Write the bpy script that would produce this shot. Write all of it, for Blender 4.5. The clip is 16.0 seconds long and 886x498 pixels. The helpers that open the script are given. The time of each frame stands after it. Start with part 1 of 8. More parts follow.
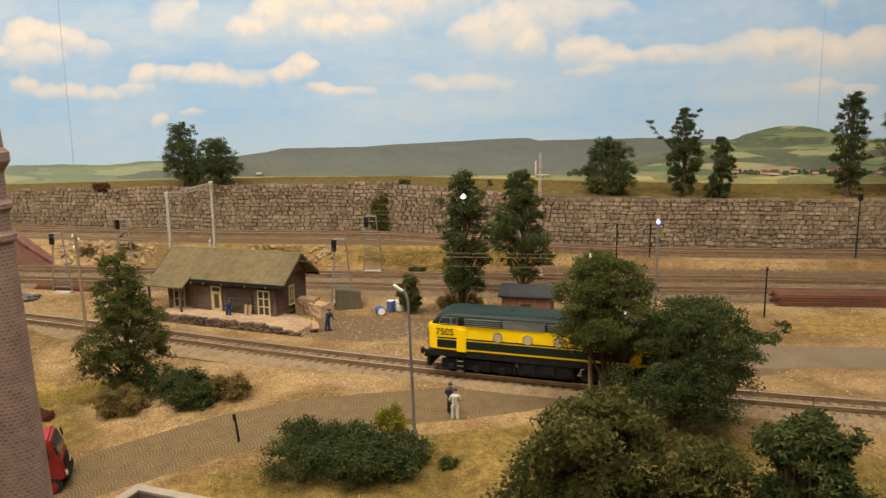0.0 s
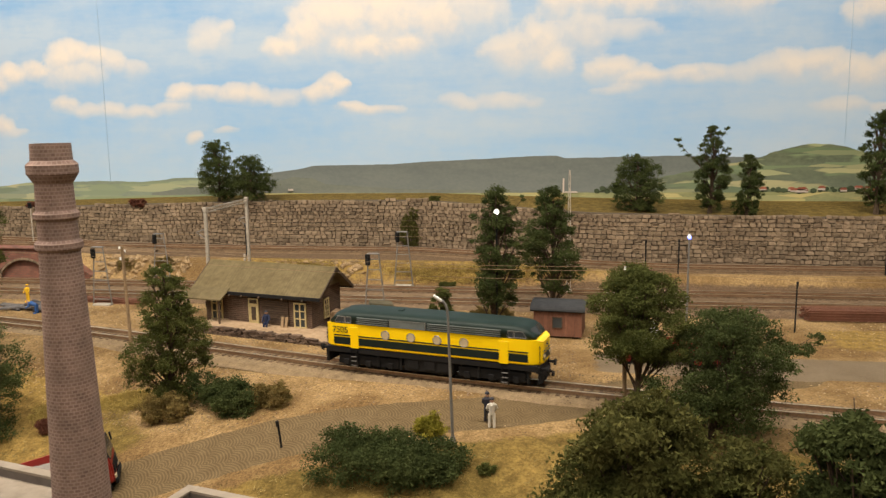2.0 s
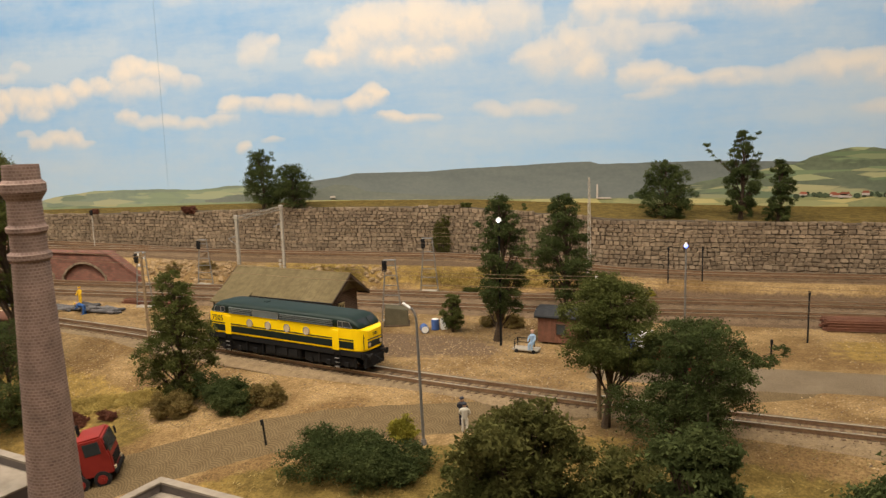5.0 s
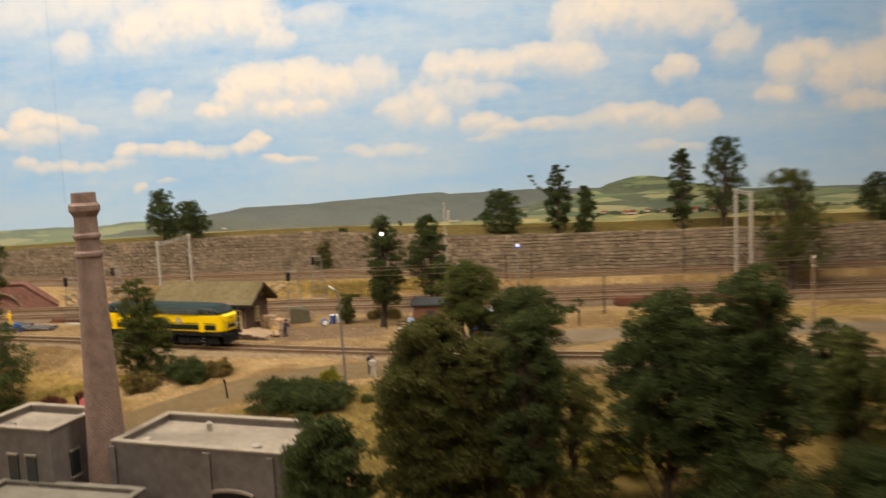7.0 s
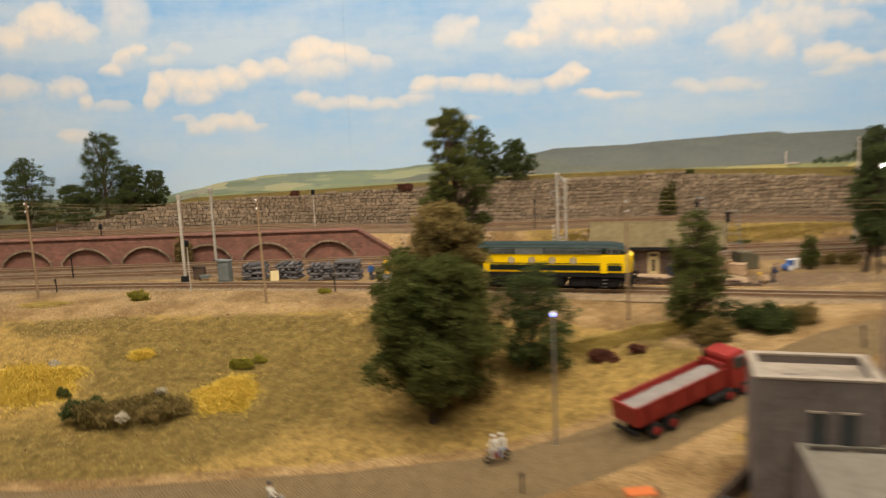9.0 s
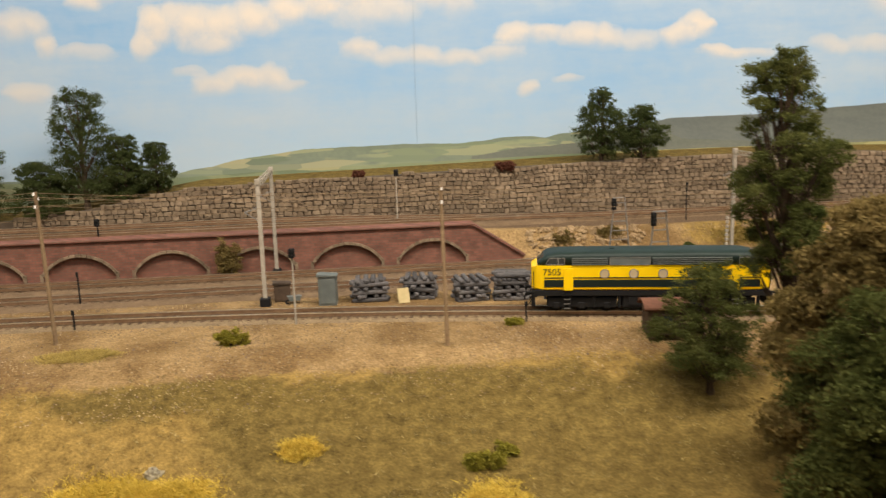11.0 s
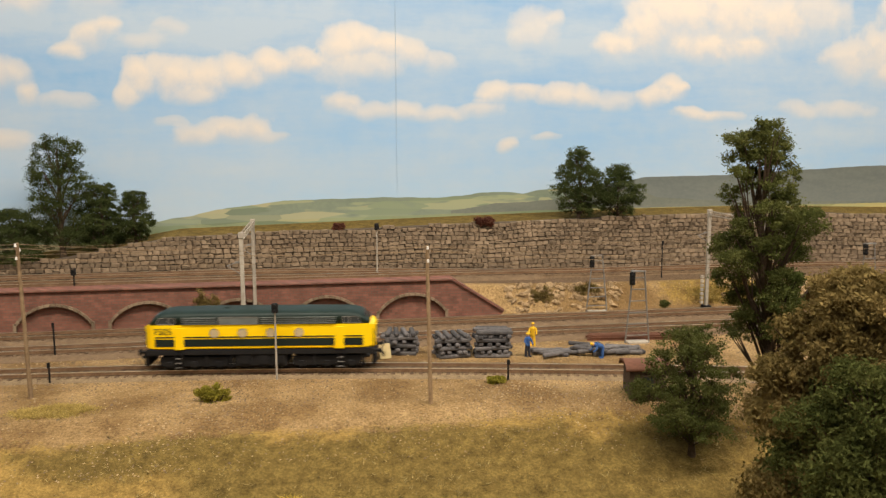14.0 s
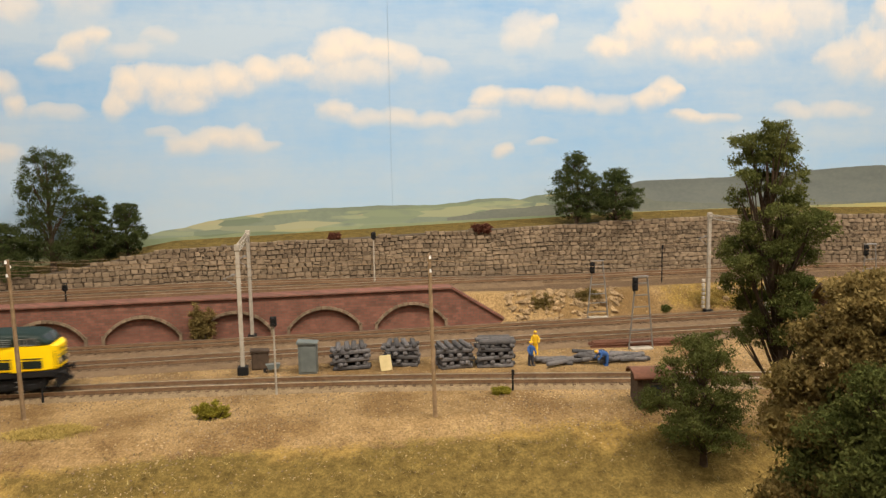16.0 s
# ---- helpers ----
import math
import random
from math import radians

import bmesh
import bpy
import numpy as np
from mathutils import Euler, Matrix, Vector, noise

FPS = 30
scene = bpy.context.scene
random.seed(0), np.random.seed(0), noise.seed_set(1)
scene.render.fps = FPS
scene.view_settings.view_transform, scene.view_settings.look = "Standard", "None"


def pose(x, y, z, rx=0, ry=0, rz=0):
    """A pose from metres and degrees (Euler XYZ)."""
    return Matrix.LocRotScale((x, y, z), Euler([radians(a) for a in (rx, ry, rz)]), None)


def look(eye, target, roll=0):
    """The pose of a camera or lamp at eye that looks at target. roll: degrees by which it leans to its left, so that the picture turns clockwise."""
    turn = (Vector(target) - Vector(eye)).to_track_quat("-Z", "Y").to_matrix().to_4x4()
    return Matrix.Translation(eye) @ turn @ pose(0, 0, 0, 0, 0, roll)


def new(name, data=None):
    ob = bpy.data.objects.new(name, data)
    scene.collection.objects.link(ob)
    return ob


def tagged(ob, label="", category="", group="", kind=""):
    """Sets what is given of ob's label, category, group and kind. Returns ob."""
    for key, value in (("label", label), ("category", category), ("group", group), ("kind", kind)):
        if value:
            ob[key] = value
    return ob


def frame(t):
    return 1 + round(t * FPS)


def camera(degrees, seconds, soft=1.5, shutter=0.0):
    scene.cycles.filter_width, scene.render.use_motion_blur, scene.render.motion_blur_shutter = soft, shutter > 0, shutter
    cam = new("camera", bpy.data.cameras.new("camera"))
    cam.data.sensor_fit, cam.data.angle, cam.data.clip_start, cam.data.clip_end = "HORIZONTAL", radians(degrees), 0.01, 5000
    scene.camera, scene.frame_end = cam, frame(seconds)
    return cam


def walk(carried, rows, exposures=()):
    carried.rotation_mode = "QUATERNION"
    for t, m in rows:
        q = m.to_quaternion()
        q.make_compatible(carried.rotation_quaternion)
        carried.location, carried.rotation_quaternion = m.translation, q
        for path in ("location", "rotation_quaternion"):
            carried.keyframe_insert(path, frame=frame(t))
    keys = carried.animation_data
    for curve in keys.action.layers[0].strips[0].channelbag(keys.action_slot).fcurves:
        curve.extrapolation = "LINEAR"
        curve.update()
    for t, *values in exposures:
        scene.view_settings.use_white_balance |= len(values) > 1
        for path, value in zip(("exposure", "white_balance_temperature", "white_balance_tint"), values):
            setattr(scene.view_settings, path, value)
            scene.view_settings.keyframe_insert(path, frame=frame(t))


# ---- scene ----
cam = camera(57.5, 16.0, 1.35, 0.8)
PATH = [
    (0, (0.1487, 0.1152, 0.2030), (-0.1317, 2.0613, -0.1660), -0.8),
    (0.5, (0.1430, 0.1110, 0.2010), (-0.1493, 2.0589, -0.1480), -0.5),
    (1, (0.1396, 0.1085, 0.2020), (-0.1711, 2.0551, -0.1390), -0.6),
    (1.5, (0.1381, 0.1047, 0.2030), (-0.1766, 2.0519, -0.1300), -0.8),
    (2, (0.1391, 0.0985, 0.2010), (-0.1908, 2.0449, -0.1200), -0.8),
    (2.5, (0.1395, 0.0943, 0.1990), (-0.1996, 2.0402, -0.1150), -0.2),
    (3, (0.1621, 0.1031, 0.1990), (-0.1946, 2.0465, -0.1120), 0.1),
    (3.2, (0.1748, 0.1073, 0.1970), (-0.1994, 2.0482, -0.1090), 0.0),
    (5.5, (0.2194, 0.0874, 0.2090), (-0.3438, 1.9819, -0.1010), -1.9),
    (6, (0.1994, 0.0348, 0.2130), (-0.3371, 1.9394, -0.0750), -2.7),
    (6.5, (0.2049, -0.0499, 0.2280), (-0.1982, 1.8944, -0.0140), -3.6),
    (7, (0.2208, -0.1524, 0.2060), (0.0567, 1.8278, -0.0190), -2.6),
    (7.5, (0.0947, -0.1841, 0.2050), (0.0069, 1.7989, -0.0460), -1.1),
    (8, (-0.1383, -0.1876, 0.2020), (-0.2453, 1.7892, -0.0770), -1.3),
    (8.5, (-0.2514, -0.1726, 0.1920), (-0.3851, 1.8010, -0.0990), -1.4),
    (9, (-0.3550, -0.0681, 0.1790), (-0.4625, 1.9057, -0.1250), -2.4),
    (9.5, (-0.4428, 0.0411, 0.1720), (-0.4419, 2.0088, -0.1850), -3.4),
    (10, (-0.5433, 0.1331, 0.1670), (-0.4204, 2.0915, -0.2210), -3.3),
    (10.2, (-0.5798, 0.1729, 0.1740), (-0.4072, 2.1259, -0.2230), -3.3),
    (12.3, (-0.6757, 0.2409, 0.1660), (-0.4494, 2.2020, -0.1560), -0.3),
    (12.5, (-0.6729, 0.2395, 0.1700), (-0.4375, 2.2002, -0.1470), 0.0),
    (13, (-0.6467, 0.2325, 0.1830), (-0.3647, 2.1934, -0.0970), 0.8),
    (13.5, (-0.6563, 0.2289, 0.1810), (-0.3613, 2.1888, -0.0810), 0.5),
    (14, (-0.6643, 0.2230, 0.1800), (-0.3652, 2.1833, -0.0810), -0.2),
    (14.5, (-0.6715, 0.2221, 0.1820), (-0.3614, 2.1817, -0.0730), -0.7),
    (15, (-0.6764, 0.2228, 0.1810), (-0.3751, 2.1848, -0.0680), -1.0),
    (15.5, (-0.6693, 0.2298, 0.1780), (-0.3592, 2.1895, -0.0730), -1.0),
    (16, (-0.6704, 0.2361, 0.1810), (-0.3474, 2.1938, -0.0660), -1.1),
]
walk(cam, [(t, look(eye, target, roll)) for t, eye, target, roll in PATH], exposures=((0.0, 0.05), (3.2, 0.02), (5.5, -0.10), (6.5, -0.20), (7.0, 0.0), (7.5, 0.22), (8.0, 0.10), (8.5, -0.03), (9.5, 0.04), (10.2, 0.06), (12.3, 0.0), (13.5, 0.0), (16.0, 0.07)))

# ---------------------------------------------------------------- light
world = bpy.data.worlds.new("room_air")
scene.world = world
world.use_nodes = True
world.node_tree.nodes["Background"].inputs[0].default_value = (1.0, 0.9, 0.78, 1)
world.node_tree.nodes["Background"].inputs[1].default_value = 0.08


def area_light(name, x, y, z, sx, sy, watts, colour, tilt=0):
    d = bpy.data.lights.new(name, "AREA")
    d.shape, d.size, d.size_y, d.energy, d.color = "RECTANGLE", sx, sy, watts, colour
    o = new(name, d)
    o.matrix_world = pose(x, y, z, tilt, 0, 0)
    return o


WARM = (1.0, 0.89, 0.775)
for lx in (-1.1, -0.35, 0.4):
    area_light("layout_tube_light", lx, 0.42, 1.0, 0.62, 0.12, 10.7, WARM, 30)
# unseen fill lamp added over the visitor side to lift shadows on front faces
area_light("room_ceiling_light", -0.3, -1.1, 1.46, 2.4, 0.9, 37, WARM, 0)

# ---------------------------------------------------------------- materials


def nodes_of(name):
    m = bpy.data.materials.new(name)
    m.use_nodes = True
    nt = m.node_tree
    return m, nt, nt.nodes["Principled BSDF"]


def noise_tex(nt, scale, detail=6.0, coord="Object", rough=0.6):
    tc = nt.nodes.new("ShaderNodeTexCoord")
    n = nt.nodes.new("ShaderNodeTexNoise")
    n.inputs["Scale"].default_value, n.inputs["Detail"].default_value, n.inputs["Roughness"].default_value = scale, detail, rough
    nt.links.new(tc.outputs[coord], n.inputs["Vector"])
    return n


def ramp(nt, src, stops):
    r = nt.nodes.new("ShaderNodeValToRGB")
    while len(r.color_ramp.elements) < len(stops):
        r.color_ramp.elements.new(0.5)
    for e, (p, c) in zip(r.color_ramp.elements, stops):
        e.position, e.color = p, (*c, 1)
    nt.links.new(src, r.inputs[0])
    return r


def mix(nt, fac, a, b, mode="MIX"):
    m = nt.nodes.new("ShaderNodeMix")
    m.data_type, m.blend_type = "RGBA", mode
    for i, v in ((0, fac), (6, a), (7, b)):
        if isinstance(v, (int, float)):
            m.inputs[i].default_value = v
        elif isinstance(v, tuple):
            m.inputs[i].default_value = (*v, 1)
        else:
            nt.links.new(v, m.inputs[i])
    return m.outputs[2]


def math_node(nt, op, a, b=0.0):
    m = nt.nodes.new("ShaderNodeMath")
    m.operation = op
    for i, v in ((0, a), (1, b)):
        if isinstance(v, (int, float)):
            m.inputs[i].default_value = v
        else:
            nt.links.new(v, m.inputs[i])
    return m.outputs[0]


def bump(nt, bsdf, height, strength, dist=0.001):
    b = nt.nodes.new("ShaderNodeBump")
    b.inputs["Strength"].default_value, b.inputs["Distance"].default_value = strength, dist
    nt.links.new(height, b.inputs["Height"])
    nt.links.new(b.outputs[0], bsdf.inputs["Normal"])


def surf(name, c1, c2, scale=300, rough=0.85, relief=0.4, metal=0.0, vary=0.25, coord="Object", spread=(0.35, 0.65)):
    """A weathered surface: two scales of colour noise, a fine relief, and a shift of value from piece to piece."""
    m, nt, bs = nodes_of(name)
    n1, n2 = noise_tex(nt, scale, 5, coord), noise_tex(nt, scale * 0.13, 3, coord)
    f = mix(nt, 0.45, n1.outputs[0], n2.outputs[0])
    r = ramp(nt, f, ((spread[0], c1), (spread[1], c2)))
    col = r.outputs[0]
    if vary:
        oi = nt.nodes.new("ShaderNodeObjectInfo")
        geo = nt.nodes.new("ShaderNodeNewGeometry")
        both = math_node(nt, "FRACT", math_node(nt, "ADD", oi.outputs["Random"], geo.outputs["Random Per Island"]))
        v = ramp(nt, both, ((0, (1 - vary,) * 3), (1, (1 + vary * 0.6,) * 3)))
        col = mix(nt, 1.0, col, v.outputs[0], "MULTIPLY")
    nt.links.new(col, bs.inputs["Base Color"])
    bs.inputs["Roughness"].default_value, bs.inputs["Metallic"].default_value = rough, metal
    bs.inputs["Specular IOR Level"].default_value = 0.3
    if relief:
        bump(nt, bs, n1.outputs[0], relief, 0.3 / scale)
    return m


def glow(name, colour, strength):
    m, nt, bs = nodes_of(name)
    bs.inputs["Emission Color"].default_value, bs.inputs["Emission Strength"].default_value = (*colour, 1), strength
    return m


def brick_mat(name, c1, c2, mortar, wide, high, joint=0.12, vert="Z", along="X"):
    m, nt, bs = nodes_of(name)
    tc = nt.nodes.new("ShaderNodeTexCoord")
    sep = nt.nodes.new("ShaderNodeSeparateXYZ")
    comb = nt.nodes.new("ShaderNodeCombineXYZ")
    nt.links.new(tc.outputs["Object"], sep.inputs[0])
    if along == "round":
        ang = math_node(nt, "MULTIPLY", math_node(nt, "ARCTAN2", sep.outputs[1], sep.outputs[0]), 0.012)
        nt.links.new(ang, comb.inputs[0])
    else:
        nt.links.new(math_node(nt, "ADD", sep.outputs[0], sep.outputs[1]), comb.inputs[0])
    nt.links.new(sep.outputs[2], comb.inputs[1])
    b = nt.nodes.new("ShaderNodeTexBrick")
    b.inputs["Color1"].default_value, b.inputs["Color2"].default_value, b.inputs["Mortar"].default_value = (*c1, 1), (*c2, 1), (*mortar, 1)
    b.inputs["Scale"].default_value = 1.0
    b.inputs["Brick Width"].default_value, b.inputs["Row Height"].default_value = wide, high
    b.inputs["Mortar Size"].default_value = high * joint
    b.inputs["Mortar Smooth"].default_value = 0.3
    nt.links.new(comb.outputs[0], b.inputs["Vector"])
    n = noise_tex(nt, 90, 6)
    st = ramp(nt, n.outputs[0], ((0.3, (0.62, 0.6, 0.58)), (0.7, (1.15, 1.1, 1.08))))
    nt.links.new(mix(nt, 0.85, b.outputs[0], st.outputs[0], "MULTIPLY"), bs.inputs["Base Color"])
    bs.inputs["Roughness"].default_value = 0.85
    bump(nt, bs, b.outputs["Fac"], -0.5, 0.0005)
    return m


M = {}
M["stone"] = surf("wall_stone", (0.150, 0.108, 0.068), (0.285, 0.214, 0.138), 200, 0.92, 0.5, vary=0.30)
M["mortar"] = surf("wall_mortar", (0.075, 0.055, 0.036), (0.125, 0.096, 0.066), 300, 0.95, 0.5, vary=0)
M["sleeper"] = surf("old_sleeper_wood", (0.092, 0.058, 0.033), (0.185, 0.124, 0.07), 500, 0.9, 0.5, vary=0.28)
M["rail"] = surf("rusty_rail", (0.15, 0.085, 0.045), (0.30, 0.19, 0.11), 500, 0.5, 0.2, metal=0.3, vary=0)
M["railhead"] = surf("bright_rail_head", (0.70, 0.60, 0.45), (0.85, 0.75, 0.6), 200, 0.35, 0.1, metal=0.9, vary=0)
M["ballast"] = surf("ballast_stones", (0.072, 0.045, 0.024), (0.235, 0.158, 0.088), 900, 0.95, 1.0, vary=0, spread=(0.3, 0.7))
M["frontgravel"] = surf("yard_gravel", (0.105, 0.07, 0.036), (0.32, 0.23, 0.125), 900, 0.95, 1.0, vary=0, spread=(0.3, 0.7))
M["yellow"] = surf("rail_yellow_paint", (0.93, 0.60, 0.004), (0.97, 0.66, 0.008), 60, 0.25, 0.02, vary=0)
M["green"] = surf("dark_green_paint", (0.005, 0.015, 0.011), (0.010, 0.023, 0.017), 80, 0.52, 0.03, vary=0)
M["greenblack"] = surf("black_green_paint", (0.008, 0.014, 0.011), (0.014, 0.022, 0.018), 80, 0.4, 0.02, vary=0)
M["black"] = surf("black_metal", (0.004, 0.004, 0.004), (0.011, 0.010, 0.009), 300, 0.8, 0.2, vary=0.2)
M["steel"] = surf("grey_steel", (0.21, 0.20, 0.18), (0.34, 0.32, 0.29), 200, 0.45, 0.1, metal=0.5, vary=0.1)
M["concrete"] = surf("pale_concrete", (0.29, 0.255, 0.20), (0.43, 0.385, 0.31), 250, 0.9, 0.3, vary=0.15)
M["grille"] = surf("grille_grey", (0.10, 0.115, 0.105), (0.165, 0.18, 0.165), 150, 0.5, 0.1, vary=0.1)
M["porthole"] = surf("porthole_glass", (0.46, 0.36, 0.22), (0.56, 0.45, 0.29), 100, 0.2, 0.0, vary=0)
M["window"] = surf("dark_window_glass", (0.03, 0.035, 0.035), (0.05, 0.055, 0.055), 60, 0.08, 0.0, vary=0)
M["white"] = surf("white_paint", (0.68, 0.66, 0.6), (0.8, 0.78, 0.72), 200, 0.6, 0.1, vary=0.1)
M["wood"] = surf("pole_wood", (0.19, 0.125, 0.065), (0.33, 0.23, 0.13), 400, 0.85, 0.4, vary=0.2)
M["darkwood"] = surf("dark_brown_boards", (0.05, 0.033, 0.02), (0.10, 0.066, 0.042), 300, 0.85, 0.4, vary=0.25)
M["greysleeper"] = surf("grey_old_sleepers", (0.055, 0.053, 0.054), (0.150, 0.138, 0.130), 500, 0.9, 0.5, vary=0.45)
M["roof"] = surf("mossy_roof_felt", (0.090, 0.069, 0.030), (0.165, 0.128, 0.062), 160, 0.9, 0.4, vary=0.12)
M["felt"] = surf("black_roof_felt", (0.022, 0.024, 0.026), (0.05, 0.05, 0.05), 200, 0.85, 0.3, vary=0)
M["hutred"] = surf("red_brown_boards", (0.13, 0.058, 0.034), (0.205, 0.09, 0.053), 250, 0.8, 0.3, vary=0.15)
M["cream"] = surf("cream_frames", (0.42, 0.33, 0.15), (0.56, 0.45, 0.23), 200, 0.7, 0.1, vary=0.1)
M["truckred"] = surf("red_truck_paint", (0.20, 0.018, 0.014), (0.28, 0.03, 0.022), 100, 0.45, 0.05, vary=0)
M["load"] = surf("grey_stone_load", (0.15, 0.13, 0.112), (0.25, 0.222, 0.195), 700, 0.95, 0.8, vary=0)
M["rubber"] = surf("tyre_rubber", (0.012, 0.012, 0.012), (0.028, 0.026, 0.024), 400, 0.85, 0.2, vary=0)
M["render_grey"] = surf("grey_factory_render", (0.122, 0.102, 0.090), (0.190, 0.163, 0.146), 120, 0.9, 0.3, vary=0.06)
M["flatroof"] = surf("pale_flat_roof", (0.235, 0.195, 0.145), (0.335, 0.285, 0.22), 150, 0.9, 0.3, vary=0.06)
M["dirt"] = surf("trodden_dirt", (0.24, 0.16, 0.09), (0.42, 0.30, 0.18), 300, 0.95, 0.6, vary=0)
M["dockstone"] = surf("dock_stone", (0.07, 0.045, 0.03), (0.155, 0.105, 0.07), 300, 0.9, 0.5, vary=0.35)
M["olive_board"] = surf("olive_gable_boards", (0.16, 0.13, 0.07), (0.25, 0.205, 0.12), 250, 0.85, 0.3, vary=0)
M["greyroof"] = surf("grey_roof_felt", (0.125, 0.112, 0.084), (0.188, 0.170, 0.132), 120, 0.9, 0.3, vary=0)
M["bark"] = surf("tree_bark", (0.045, 0.03, 0.018), (0.10, 0.068, 0.042), 500, 0.95, 0.6, vary=0.1)
M["brick"] = brick_mat("red_brick", (0.165, 0.068, 0.044), (0.245, 0.10, 0.066), (0.14, 0.092, 0.066), 0.0062, 0.0026)
M["chimneybrick"] = brick_mat("purple_chimney_brick", (0.185, 0.118, 0.092), (0.26, 0.175, 0.138), (0.315, 0.228, 0.182), 0.0026, 0.0017, 0.20, along="round")
M["darkbrick"] = brick_mat("brown_station_brick", (0.060, 0.034, 0.021), (0.105, 0.060, 0.037), (0.17, 0.12, 0.08), 0.0085, 0.0019, 0.16)
M["lamp_glow"] = glow("white_lamp_glow", (1.0, 0.93, 0.85), 30)
M["blue_glow"] = glow("blue_white_lamp_glow", (0.06, 0.14, 1.0), 4.5)


def leaf_mat(name, c1, c2):
    m = surf(name, c1, c2, 90, 0.95, 0.0, vary=0.28)
    nt = m.node_tree
    bs = nt.nodes["Principled BSDF"]
    bs.inputs["Specular IOR Level"].default_value = 0.05
    tr, mx = nt.nodes.new("ShaderNodeBsdfTranslucent"), nt.nodes.new("ShaderNodeMixShader")
    nt.links.new(bs.inputs["Base Color"].links[0].from_socket, tr.inputs[0])
    mx.inputs[0].default_value = 0.42
    nt.links.new(bs.outputs[0], mx.inputs[1])
    nt.links.new(tr.outputs[0], mx.inputs[2])
    nt.links.new(mx.outputs[0], nt.nodes["Material Output"].inputs[0])
    return m


M["leaf"] = leaf_mat("leaf_green", (0.062, 0.078, 0.021), (0.160, 0.165, 0.050))
M["leafdark"] = leaf_mat("leaf_dark_green", (0.048, 0.066, 0.023), (0.112, 0.132, 0.045))
M["leafwood"] = leaf_mat("leaf_brown_green", (0.064, 0.073, 0.021), (0.165, 0.152, 0.048))
M["leafolive"] = leaf_mat("leaf_olive_brown", (0.165, 0.125, 0.042), (0.32, 0.235, 0.088))
M["leafyellow"] = leaf_mat("leaf_yellow_green", (0.24, 0.22, 0.03), (0.36, 0.31, 0.05))
M["leafred"] = leaf_mat("leaf_dark_red", (0.14, 0.055, 0.038), (0.22, 0.095, 0.06))

# ---------------------------------------------------------------- mesh helpers


def finish(name, bm, material, parent=None, label="", smooth=False):
    me = bpy.data.meshes.new(name)
    bm.normal_update()
    bm.to_mesh(me)
    bm.free()
    for mm in material if isinstance(material, (list, tuple)) else [material]:
        me.materials.append(mm)
    if smooth:
        me.polygons.foreach_set("use_smooth", [True] * len(me.polygons))
    ob = new(name, me)
    if parent:
        ob.parent = parent
    if label:
        ob["label"] = label
    return ob


part = finish


def raw(name, verts, faces, material, parent=None, label=""):
    me = bpy.data.meshes.new(name)
    me.from_pydata(verts, [], faces)
    for mm in material if isinstance(material, (list, tuple)) else [material]:
        me.materials.append(mm)
    ob = new(name, me)
    if parent:
        ob.parent = parent
    if label:
        ob["label"] = label
    return ob


def thing(name, m, label, category, group="", kind=""):
    e = new(name)
    e.empty_display_size = 0.01
    e.matrix_world = m
    return tagged(e, label, category, group, kind)


def box(bm, x, y, z, sx, sy, sz, rz=0, bevel=0.0, slot=0, ry=0, rx=0):
    """A box whose middle is at x, y, z."""
    r = bmesh.ops.create_cube(bm, size=1, matrix=pose(x, y, z, rx, ry, rz) @ Matrix.Diagonal((sx, sy, sz, 1)))
    fs = list({f for v in r["verts"] for f in v.link_faces})
    if bevel:
        es = list({e for v in r["verts"] for e in v.link_edges})
        b = bmesh.ops.bevel(bm, geom=es, offset=bevel, segments=1, affect="EDGES")
        fs = [f for f in b["faces"]] + [f for f in fs if f.is_valid]
    for f in fs:
        f.material_index = slot
    return fs


def cyl(bm, a, b, r1, r2=None, seg=10, slot=0):
    """A round bar from a to b."""
    a, b = Vector(a), Vector(b)
    d = b - a
    m = Matrix.Translation((a + b) / 2) @ d.to_track_quat("Z", "Y").to_matrix().to_4x4()
    r = bmesh.ops.create_cone(bm, cap_ends=True, segments=seg, radius1=r1, radius2=r1 if r2 is None else r2, depth=d.length, matrix=m)
    for f in {f for v in r["verts"] for f in v.link_faces}:
        f.material_index = slot
    return r


def ball(bm, x, y, z, rx, ry=None, rz=None, seg=8, slot=0):
    ry, rz = ry or rx, rz or rx
    r = bmesh.ops.create_uvsphere(bm, u_segments=seg, v_segments=max(4, seg // 2 + 1), radius=1, matrix=Matrix.Translation((x, y, z)) @ Matrix.Diagonal((rx, ry, rz, 1)))
    for f in {f for v in r["verts"] for f in v.link_faces}:
        f.material_index = slot


def turned(bm, profile, seg=24, x=0, y=0, slot=0):
    """A turned body about the upright axis, from (radius, height) pairs."""
    rings = [[bm.verts.new((x + r * math.cos(2 * math.pi * i / seg), y + r * math.sin(2 * math.pi * i / seg), z)) for i in range(seg)] for r, z in profile]
    for lo, hi in zip(rings, rings[1:]):
        for i in range(seg):
            bm.faces.new((lo[i], lo[(i + 1) % seg], hi[(i + 1) % seg], hi[i])).material_index = slot
    bm.faces.new(rings[-1]).material_index = slot
    bm.faces.new(rings[0][::-1]).material_index = slot


